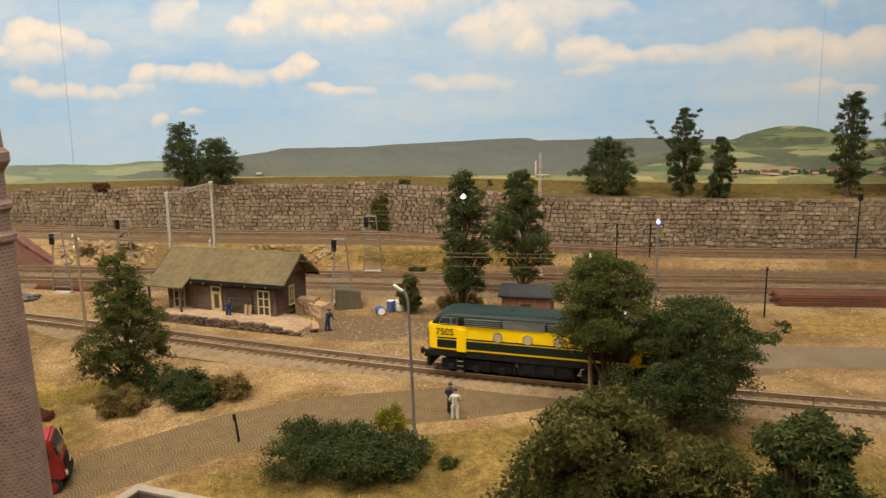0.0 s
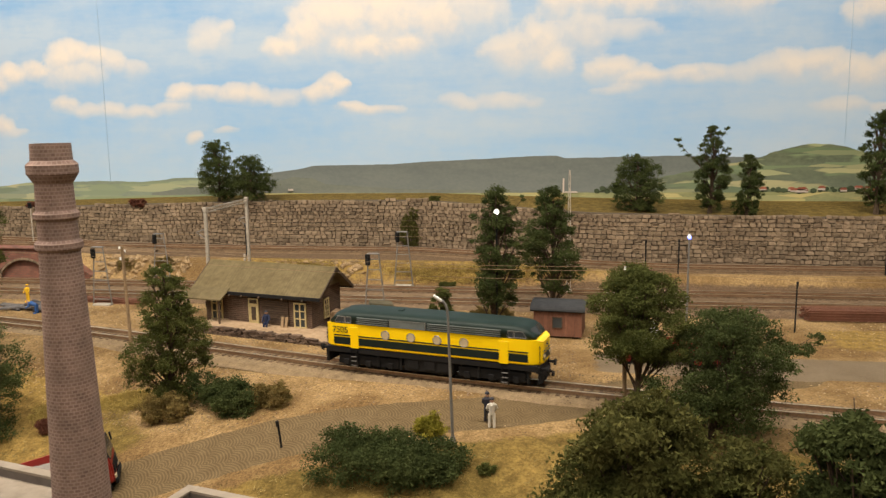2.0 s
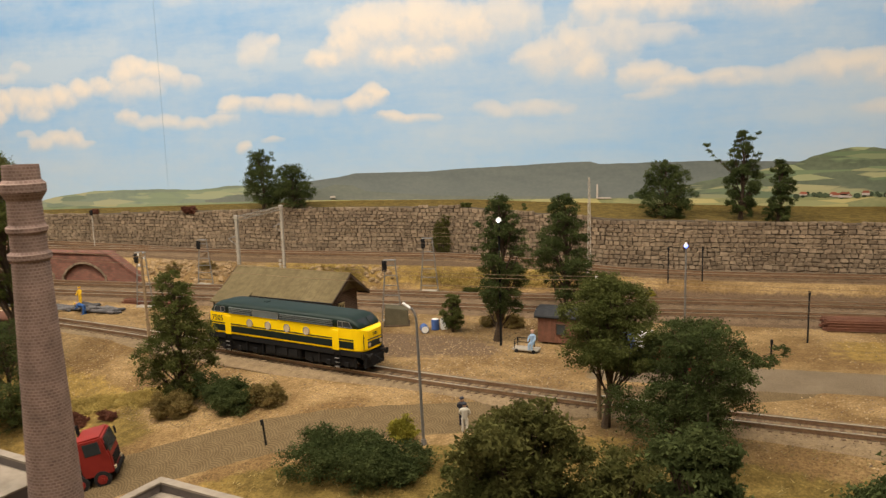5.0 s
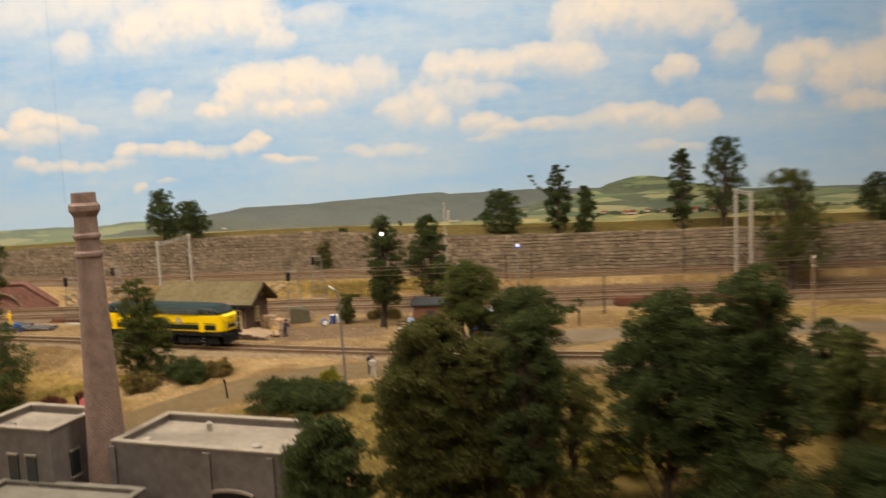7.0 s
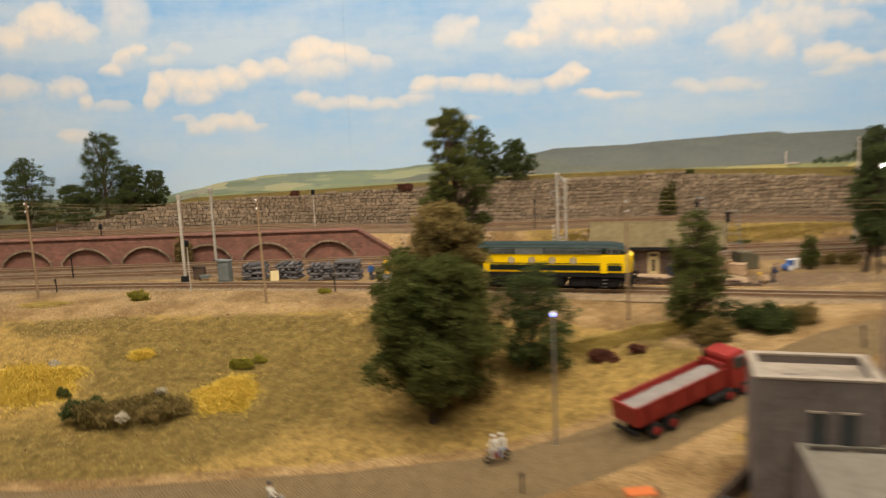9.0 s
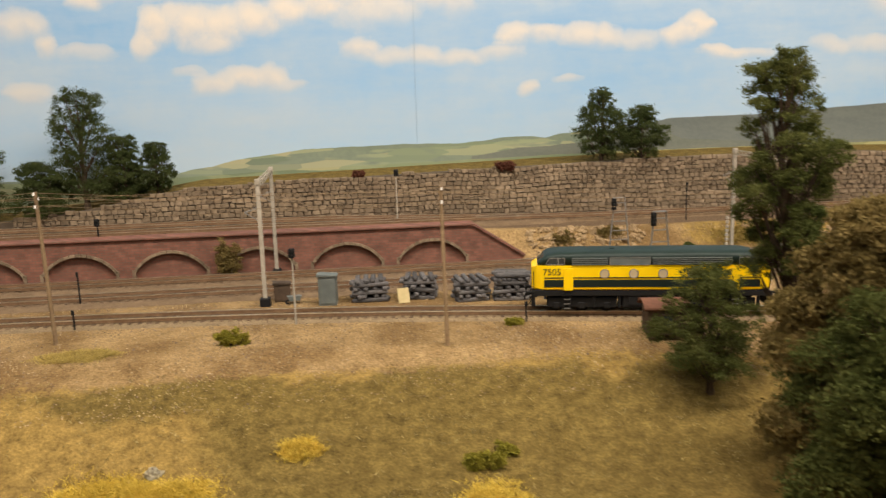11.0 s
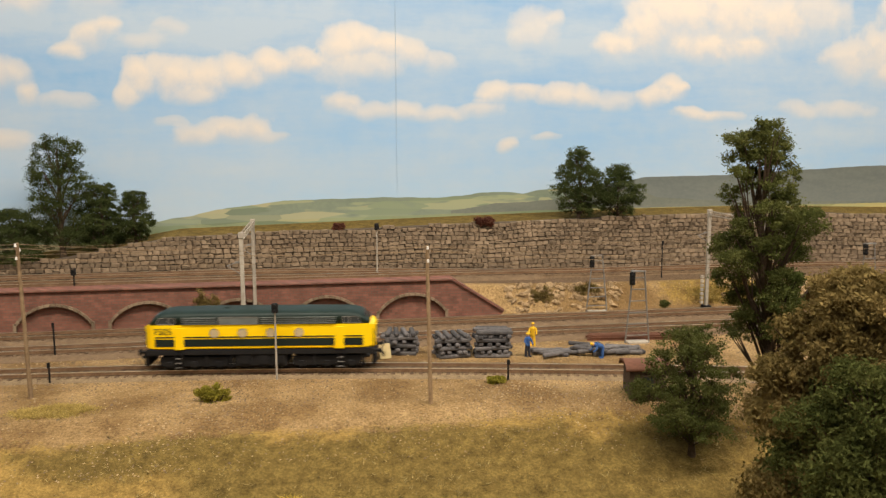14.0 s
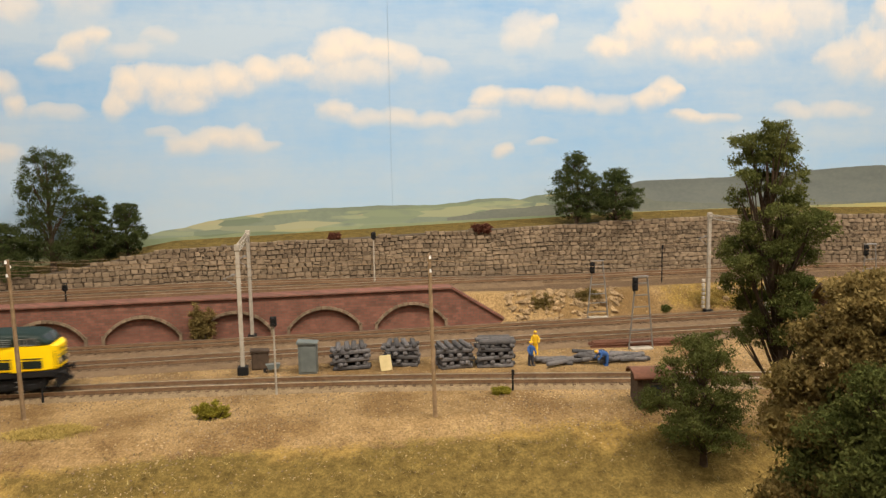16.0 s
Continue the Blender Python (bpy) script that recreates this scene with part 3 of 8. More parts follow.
def build_backdrop():
    x0, x1, z0, z1 = -2.1, 1.6, -0.1, 0.85
    nx, nz = 760, 190
    cl = np.array(CLOUDS_LONG + CLOUDS_WEST + CLOUDS_MIDDLE + CLOUDS_GREAT + CLOUDS_FAR_WEST + CLOUDS_EAST + CLOUDS_HIGH_EAST + CLOUDS_HIGH)
    cl[:, 3] *= np.where(cl[:, 4] < 0.9, 1.22, 1.06)
    cl[:, 4] = np.where(cl[:, 4] < 0.9, cl[:, 4] * 0.88, cl[:, 4])
    verts, vals, lits, whites = [], [], [], []
    for j in range(nz + 1):
        z = z0 + (z1 - z0) * j / nz
        for i in range(nx + 1):
            x = x0 + (x1 - x0) * i / nx
            # billows: the outline is pushed about at three scales
            wx = x + 0.012 * noise.noise((x * 16, z * 18, 3)) + 0.006 * noise.noise((x * 40, z * 44, 5))
            wz = z + 0.007 * noise.noise((x * 16, z * 20, 13)) + 0.005 * noise.noise((x * 42, z * 48, 15))
            dz = (wz - cl[:, 1]) / cl[:, 3]
            d = 1.18 - np.sqrt(((wx - cl[:, 0]) / cl[:, 2]) ** 2 + np.where(dz < 0, dz * 1.15, dz) ** 2)
            wt = np.exp(7 * np.maximum(d, -2.5))
            wt /= wt.sum()
            vals.append(float(max(d.max(), -1.0)))
            lits.append(float((wt * np.clip(dz, -1.3, 1.3)).sum()))
            whites.append(float((wt * cl[:, 4]).sum()))
            verts.append((x, 1.235, z))
    faces = []
    for j in range(nz):
        for i in range(nx):
            a = j * (nx + 1) + i
            faces.append((a, a + 1, a + nx + 2, a + nx + 1))
    m, nt, bs = nodes_of("painted_sky")

    def attr(n):
        a = nt.nodes.new("ShaderNodeAttribute")
        a.attribute_name = n
        return a.outputs["Fac"]

    n1, n2 = noise_tex(nt, 42, 8, rough=0.58), noise_tex(nt, 5.5, 5)
    wob = math_node(nt, "SUBTRACT", n1.outputs[0], 0.5)
    f = math_node(nt, "ADD", attr("cloud"), math_node(nt, "MULTIPLY", wob, 0.75))
    # upper edges are crisp, undersides melt into the blue
    lit = math_node(nt, "ADD", math_node(nt, "MULTIPLY", attr("top"), 0.42), math_node(nt, "ADD", math_node(nt, "MULTIPLY", wob, 0.7), 0.52))
    crisp = ramp(nt, f, ((0.02, (0, 0, 0)), (0.30, (0.66, 0.66, 0.66)), (0.75, (1, 1, 1))))
    melt = ramp(nt, f, ((0.0, (0, 0, 0)), (0.5, (0.26, 0.26, 0.26)), (1.05, (0.9, 0.9, 0.9))))
    edge = mix(nt, ramp(nt, lit, ((0.25, (0, 0, 0)), (0.6, (1, 1, 1)))).outputs[0], melt.outputs[0], crisp.outputs[0])
    thick = ramp(nt, attr("white"), ((0.3, (0.35, 0.35, 0.35)), (0.85, (1, 1, 1))))
    mask = mix(nt, 1.0, edge, thick.outputs[0], "MULTIPLY")
    mp = nt.nodes.new("ShaderNodeMapping")
    mp.inputs["Scale"].default_value = (0.6, 1, 2.6)
    nt.links.new(n2.inputs["Vector"].links[0].from_socket, mp.inputs[0])
    nt.links.new(mp.outputs[0], n2.inputs["Vector"])
    haze = ramp(nt, math_node(nt, "ADD", n2.outputs[0], math_node(nt, "MULTIPLY", n1.outputs[0], 0.25)), ((0.44, (0, 0, 0)), (0.76, (0.70, 0.70, 0.70))))
    halo = ramp(nt, attr("cloud"), ((0.0, (0, 0, 0)), (0.6, (0.45, 0.45, 0.45))))
    tc = nt.nodes.new("ShaderNodeTexCoord")
    sep = nt.nodes.new("ShaderNodeSeparateXYZ")
    nt.links.new(tc.outputs["Object"], sep.inputs[0])
    sky = ramp(nt, math_node(nt, "MULTIPLY", sep.outputs[2], 2.0), ((0.18, (0.39, 0.52, 0.63)), (0.34, (0.28, 0.45, 0.64)), (0.6, (0.20, 0.37, 0.59)), (0.95, (0.17, 0.335, 0.56))))
    c = mix(nt, haze.outputs[0], sky.outputs[0], (0.45, 0.52, 0.57))
    c = mix(nt, halo.outputs[0], c, (0.45, 0.51, 0.56))
    shade = ramp(nt, lit, ((0.18, (0.46, 0.485, 0.515)), (0.66, (0.64, 0.592, 0.525))))
    c = mix(nt, mask, c, shade.outputs[0])
    nt.links.new(c, bs.inputs["Base Color"])
    bs.inputs["Roughness"].default_value = 0.75
    bs.inputs["Specular IOR Level"].default_value = 0.2
    ob = raw("backdrop", verts, faces, m)
    for nm, vv in (("cloud", vals), ("top", lits), ("white", whites)):
        at = ob.data.attributes.new(nm, "FLOAT", "POINT")
        at.data.foreach_set("value", vv)
    tagged(ob, "painted backdrop board with blue sky and cream clouds", "backdrop", kind="structure")


def hill(name, pts, y, c1, c2, rough_top, label, haze, fields=None):
    """A painted range of hills; woods in two tones, fields as flat lying patches, paler with haze towards its foot."""
    xs = np.linspace(pts[0][0], pts[-1][0], 700)
    zs = np.interp(xs, *zip(*pts))
    verts, faces = [], []
    for i, (x, z) in enumerate(zip(xs, zs)):
        z += rough_top * (noise.noise((x * 45, y * 90, 1)) + 0.6 * noise.noise((x * 160, y, 1)) + 0.45 * noise.noise((x * 420, y, 7)))
        verts += [(x, y, 0.02), (x, y, z)]
        if i:
            faces.append((2 * i - 2, 2 * i, 2 * i + 1, 2 * i - 1))
    m, nt, bs = nodes_of(name + "_paint")
    tc = nt.nodes.new("ShaderNodeTexCoord")

    def squeezed(node, sx, sz):
        mp = nt.nodes.new("ShaderNodeMapping")
        mp.inputs["Scale"].default_value = (sx, 1, sz)
        nt.links.new(tc.outputs["Object"], mp.inputs[0])
        nt.links.new(mp.outputs[0], node.inputs["Vector"])
        return node

    n1, n2 = squeezed(noise_tex(nt, 170, 5), 1, 1.7), squeezed(noise_tex(nt, 16, 4), 1, 4)
    col = ramp(nt, mix(nt, 0.55, n1.outputs[0], n2.outputs[0]), ((0.36, c1), (0.64, c2))).outputs[0]
    if fields:
        vor = nt.nodes.new("ShaderNodeTexVoronoi")
        vor.inputs["Scale"].default_value = 1.0
        squeezed(vor, 15, 140)
        sep = nt.nodes.new("ShaderNodeSeparateColor")
        nt.links.new(vor.outputs["Color"], sep.inputs[0])
        patch = ramp(nt, sep.outputs[0], fields).outputs[0]
        n3 = squeezed(noise_tex(nt, 9, 3), 1, 5)
        where = ramp(nt, math_node(nt, "ADD", n3.outputs[0], math_node(nt, "MULTIPLY", math_node(nt, "SUBTRACT", sep.outputs[1], 0.5), 0.35)), ((0.44, (0, 0, 0)), (0.50, (1, 1, 1)))).outputs[0]
        col = mix(nt, where, col, patch)
    sp = nt.nodes.new("ShaderNodeSeparateXYZ")
    nt.links.new(tc.outputs["Object"], sp.inputs[0])
    low = ramp(nt, math_node(nt, "MULTIPLY", sp.outputs[2], 5.0), ((0.42, (haze,) * 3), (0.72, (haze * 0.25,) * 3))).outputs[0]
    col = mix(nt, low, col, (0.36, 0.39, 0.37))
    nt.links.new(col, bs.inputs["Base Color"])
    bs.inputs["Roughness"].default_value = 0.8
    ob = raw(name, verts, faces, m)
    return tagged(ob, label, "backdrop", kind="structure")


build_backdrop()
joint = surf("joint_shadow", (0.30, 0.42, 0.53), (0.38, 0.50, 0.58), 40, 0.9, 0, vary=0)
for jx, jz in ((-0.568, 0.30), (0.481, 0.36)):
    bm = bmesh.new()
    box(bm, jx, 1.2346, jz, 0.0005 if jx > 0 else 0.0003, 0.0004, 0.5 if jx > 0 else 0.42)
    tagged(finish("backdrop_joint", bm, joint), "thin upright joint between backdrop boards", "joint", kind="structure")
GREENS = ((0.0, (0.09, 0.13, 0.055)), (0.3, (0.165, 0.215, 0.095)), (0.55, (0.25, 0.285, 0.13)), (0.82, (0.36, 0.33, 0.15)), (1.0, (0.14, 0.175, 0.08)))
CORN = ((0.0, (0.14, 0.17, 0.06)), (0.3, (0.30, 0.28, 0.09)), (0.55, (0.52, 0.42, 0.15)), (0.8, (0.40, 0.36, 0.14)), (1.0, (0.20, 0.22, 0.08)))
hill("backdrop_far_ridge", ((-0.36, 0.117), (-0.302, 0.125), (-0.268, 0.129), (-0.242, 0.1345), (-0.126, 0.136), (-0.077, 0.1395), (0.01, 0.143), (0.06, 0.146), (0.108, 0.147), (0.121, 0.1435), (0.27, 0.146), (0.386, 0.143), (0.6, 0.132), (1.6, 0.125)), 1.2338,
     (0.085, 0.10, 0.088), (0.125, 0.138, 0.115), 0.0005, "painted dark wooded ridge in the distance", 0.22)
hill("backdrop_green_hills", ((-2.1, 0.080), (-0.87, 0.084), (-0.844, 0.090), (-0.818, 0.093), (-0.791, 0.100), (-0.757, 0.104), (-0.709, 0.110), (-0.641, 0.1115), (-0.57, 0.1125), (-0.513, 0.111), (-0.484, 0.1135), (-0.462, 0.117), (-0.425, 0.1175), (-0.406, 0.1145), (-0.392, 0.118), (-0.362, 0.122), (-0.343, 0.120), (-0.304, 0.112), (-0.25, 0.102), (-0.2, 0.098), (1.6, 0.096)), 1.2326,
     (0.10, 0.14, 0.08), (0.165, 0.205, 0.115), 0.0007, "painted light green rolling hills", 0.28, GREENS)
hill("backdrop_foothill", ((-0.50, 0.094), (-0.44, 0.1035), (-0.40, 0.104), (-0.36, 0.108), (-0.30, 0.1115), (-0.275, 0.118), (-0.245, 0.1165), (-0.225, 0.108), (-0.12, 0.101), (0.3, 0.096)), 1.2320,
     (0.075, 0.085, 0.06), (0.13, 0.14, 0.095), 0.0007, "painted dark wooded foothill", 0.22)
hill("backdrop_right_hill", ((0.16, 0.098), (0.241, 0.115), (0.307, 0.130), (0.372, 0.141), (0.393, 0.150), (0.414, 0.156), (0.441, 0.161), (0.463, 0.160), (0.484, 0.156), (0.512, 0.147), (0.599, 0.133), (0.69, 0.131), (0.8, 0.126), (1.6, 0.120)), 1.2314,
     (0.06, 0.08, 0.04), (0.115, 0.135, 0.07), 0.0010, "painted green hill with fields and hedges", 0.14, GREENS)
hill("backdrop_meadows", ((-2.1, 0.080), (-0.844, 0.0815), (-0.71, 0.087), (-0.57, 0.089), (-0.4, 0.093), (-0.34, 0.0942)), 1.2302,
     (0.15, 0.185, 0.075), (0.23, 0.26, 0.11), 0.0004, "painted strip of green meadows", 0.16, GREENS)
hill("backdrop_fields", ((-0.34, 0.0942), (-0.3, 0.0945), (0.0, 0.0955), (0.6, 0.098), (1.6, 0.10)), 1.2302,
     (0.16, 0.175, 0.06), (0.30, 0.29, 0.11), 0.0004, "painted strip of yellow and green fields", 0.10, CORN)


def build_village():
    rg = random.Random(3)
    bm = bmesh.new()
    for i in range(26):
        x = rg.uniform(0.36, 0.60) if i < 20 else rg.uniform(0.62, 0.95)
        z, w, h = 0.0965 + rg.uniform(0, 0.004), rg.uniform(0.006, 0.013), rg.uniform(0.0015, 0.003)
        y = 1.2292 - i * 0.00002
        prism(bm, [(x - w / 2, z), (x + w / 2, z), (x + w / 2, z + h), (x - w / 2, z + h)], y - 0.00006, y, 0)
        prism(bm, [(x - w / 2 - 0.0006, z + h), (x + w / 2 + 0.0006, z + h), (x + w / 2 - 0.0015, z + h + 0.0030), (x - w / 2 + 0.0015, z + h + 0.0030)], y - 0.0001, y, 1)
    for x, z, w, h in ((0.118, 0.096, 0.0025, 0.020), (0.128, 0.096, 0.020, 0.0020), (-0.278, 0.098, 0.009, 0.003)):
        prism(bm, [(x - w / 2, z), (x + w / 2, z), (x + w / 2 * 0.8, z + h), (x - w / 2 * 0.8, z + h)], 1.2288, 1.2289, 0)
    for i in range(90):
        x = rg.uniform(0.16, 0.95)
        z, r = 0.0975 + rg.uniform(0, 0.005), rg.uniform(0.002, 0.005)
        y = 1.2297 - i * 0.000002
        prism(bm, [(x + r * math.cos(a) * rg.uniform(0.8, 1.2), z + r * 0.8 * math.sin(a)) for a in [math.pi * 2 * k / 8 for k in range(8)]], y - 0.00004, y, 2)
    ob = finish("backdrop_village", bm, [surf("village_wall", (0.42, 0.36, 0.29), (0.55, 0.48, 0.40), 90, 0.9, 0, vary=0.2), surf("village_roof", (0.24, 0.075, 0.045), (0.34, 0.12, 0.07), 90, 0.9, 0, vary=0.3), surf("village_trees", (0.035, 0.05, 0.025), (0.07, 0.09, 0.045), 90, 0.9, 0, vary=0.3)])
    tagged(ob, "painted far village with red roofs among dark trees", "backdrop", kind="structure")


build_village()


# ---------------------------------------------------------------- stone retaining wall
def chamfer_stone(rng):
    """A rough squared stone, about 1 x 1 x 1, its face to -y."""
    bm = bmesh.new()
    j = lambda s: rng.uniform(-s, s)
    back = [(-0.5, 0.5, -0.5), (0.5, 0.5, -0.5), (0.5, 0.5, 0.5), (-0.5, 0.5, 0.5)]
    mid_ = [(a * 0.49 + j(0.08), -0.2, b * 0.49 + j(0.09)) for a, b in ((-1, -1), (1, -1), (1, 1), (-1, 1))]
    front = [(a * 0.42 + j(0.08), -0.5 + j(0.14), b * 0.40 + j(0.09)) for a, b in ((-1, -1), (1, -1), (1, 1), (-1, 1))]
    vs = [[bm.verts.new(p) for p in ring] for ring in (back, mid_, front)]
    for lo, hi in zip(vs, vs[1:]):
        for i in range(4):
            bm.faces.new((lo[i], lo[(i + 1) % 4], hi[(i + 1) % 4], hi[i]))
    bm.faces.new(vs[2])
    bmesh.ops.recalc_face_normals(bm, faces=bm.faces)
    return bm


def wall_base(x):
    return upper_deck(x) - 0.006


def build_stone_wall():
    rng = random.Random(11)
    core = bmesh.new()
    xs = np.linspace(-1.22, 1.12, 180)
    rings = []
    for x in xs:
        y, t, b = along(WALL, x), along(WALL_TOP, x), wall_base(x)
        rings.append([core.verts.new(p) for p in ((x, y + 0.0005, b - 0.02), (x, y + 0.0005, t - 0.001), (x, y + 0.012, t - 0.001), (x, y + 0.012, b - 0.02))])
    for a, b in zip(rings, rings[1:]):
        for i in range(4):
            core.faces.new((a[i], b[i], b[(i + 1) % 4], a[(i + 1) % 4]))
    core.faces.new(rings[0])
    core.faces.new(rings[-1][::-1])
    bmesh.ops.recalc_face_normals(core, faces=core.faces)
    wall = finish("wall_north", core, M["mortar"])
    tagged(wall, "long grey-brown rubble stone retaining wall", "stone wall", kind="structure")
    kinds = []
    for k in range(10):
        b = chamfer_stone(rng)
        me = bpy.data.meshes.new("stone")
        b.to_mesh(me)
        b.free()
        me.materials.append(M["stone"])
        kinds.append(me)
    verts, faces, near = [], [], 0
    z = -0.010
    while z < 0.115:
        h0 = rng.uniform(0.0040, 0.0060)
        px = -1.02 + rng.uniform(-0.01, 0)
        while px < 1.1:
            w = rng.uniform(0.0042, 0.0105)
            cx = px + w / 2
            # courses waver, and now and then one stone is laid as two
            zc = z + h0 / 2 + 0.0030 * noise.noise((px * 11, z * 6, 2)) + 0.0012 * noise.noise((px * 45, z * 30, 5))
            pieces = [(zc, h0)] if rng.random() > 0.14 else [(zc - h0 * 0.25, h0 * 0.48), (zc + h0 * 0.25, h0 * 0.48)]
            for cz, h in pieces:
                top, bot = along(WALL_TOP, cx), wall_base(cx)
                if bot - 0.004 < cz < top + 0.0015 - h * 0.3:
                    y = along(WALL, cx)
                    slope = math.degrees(math.atan2(along(WALL, cx + 0.005) - along(WALL, cx - 0.005), 0.01))
                    mtx = pose(cx, y - 0.0002 - rng.uniform(0, 0.0012), cz, 0, rng.uniform(-6, 6), slope) @ Matrix.Diagonal((w * rng.uniform(0.88, 0.98), 0.0040, h * rng.uniform(0.84, 1.0), 1))
                    me = kinds[rng.randrange(10)]
                    if near < 300 and -0.40 < cx < 0.0 and cz > 0.05:
                        o = new("stone", me)
                        o.parent = wall
                        o.matrix_basis = mtx
                        near += 1
                    else:
                        n0 = len(verts)
                        verts += [tuple(mtx @ v.co) for v in me.vertices]
                        faces += [tuple(n0 + i for i in p.vertices) for p in me.polygons]
            px += w
        z += h0
    rest = raw("stone_courses", verts, faces, M["stone"], wall)
    tagged(rest, "rough squared grey-brown stones", kind="stuff")


build_stone_wall()


# ---------------------------------------------------------------- brick arcade below the upper line
def build_arcade():
    pitch, x_first, half, n = 0.0865, -0.5730, 0.0340, 9
    z_spring, z_apex, top = 0.0075, 0.0258, 0.040
    yf, depth = 1.030, 0.012
    wall = thing("arcade_wall", pose(0, 0, 0), "red-brown brick arcade wall with blind segmental arches", "brick wall", kind="structure")
    sag = z_apex - z_spring
    rad = (half * half + sag * sag) / (2 * sag)
    cz = z_apex - rad
    for k in range(n):
        c = x_first - pitch * k
        bm = bmesh.new()
        arc = [(c - half + 2 * half * i / 14, 0) for i in range(15)]
        arc = [(x, cz + math.sqrt(rad * rad - (x - c) ** 2)) for x, _ in arc]
        right = c + pitch / 2 if k else -0.531
        # the wall face with the arch left open, built in strips so that the faces stay convex
        strips = [(c - pitch / 2, arc[0][0], -0.004, -0.004)] + [(arc[i][0], arc[i + 1][0], arc[i][1], arc[i + 1][1]) for i in range(14)] + [(arc[-1][0], right, -0.004, -0.004)]
        for xa, xb, za, zb in strips:
            prism(bm, [(xa, za), (xb, zb), (xb, top), (xa, top)], yf, yf + depth)
        bmesh.ops.remove_doubles(bm, verts=bm.verts, dist=0.00005)
        part("arch_bay", bm, M["brick"], wall)
        bm = bmesh.new()
        box(bm, c, yf + 0.0055, 0.011, 2 * half + 0.004, 0.003, 0.034)
        part("infill", bm, M["brick"], wall, "recessed brick panel")
        bm = bmesh.new()
        for i in range(15):
            a0 = math.asin((c - half - c) / rad) * (1 - 2 * (i + 0.06) / 15)
            a1 = math.asin((c - half - c) / rad) * (1 - 2 * (i + 0.94) / 15)
            p = [(c + r * math.sin(a), cz + r * math.cos(a)) for r, a in ((rad - 0.0002, a0), (rad - 0.0002, a1), (rad + 0.0026, a1), (rad + 0.0026, a0))]
            prism(bm, p, yf - 0.0012, yf + 0.003)
        for sx in (-1, 1):
            box(bm, c + sx * (half + 0.0015), yf, 0.003, 0.003, 0.0024, 0.014)
        part("arch_ring", bm, M["stone"], wall, "ring of worn stone voussoirs")
    bm = bmesh.new()
    prism(bm, [(-0.531, -0.004), (-0.475, -0.004), (-0.478, 0.006), (-0.531, top)], yf, yf + depth)
    part("ramp_wall", bm, M["brick"], wall)
    bm = bmesh.new()
    box(bm, (-0.531 - 1.31) / 2, yf + 0.008, top + 0.001, 1.31 - 0.531, 0.021, 0.0022, bevel=0.0005)
    box(bm, -0.5045, yf + 0.005, 0.0240, 0.064, 0.015, 0.0022, ry=32.7)
    part("coping", bm, M["brick"], wall, "worn brick coping")


build_arcade()


# ---------------------------------------------------------------- railway lines
def swept(bm, pts, off, zc, w, h, slot=0):
    rings = []
    for i, p in enumerate(pts):
        a, b = pts[max(0, i - 1)], pts[min(len(pts) - 1, i + 1)]
        d = math.hypot(b[0] - a[0], b[1] - a[1])
        nx_, ny_ = -(b[1] - a[1]) / d, (b[0] - a[0]) / d
        rings.append([bm.verts.new((p[0] + nx_ * (off + s * w / 2), p[1] + ny_ * (off + s * w / 2), p[2] + zc + u * h / 2)) for s, u in ((-1, -1), (1, -1), (1, 1), (-1, 1))])
    for a, b in zip(rings, rings[1:]):
        for i in range(4):
            bm.faces.new((a[i], b[i], b[(i + 1) % 4], a[(i + 1) % 4])).material_index = slot


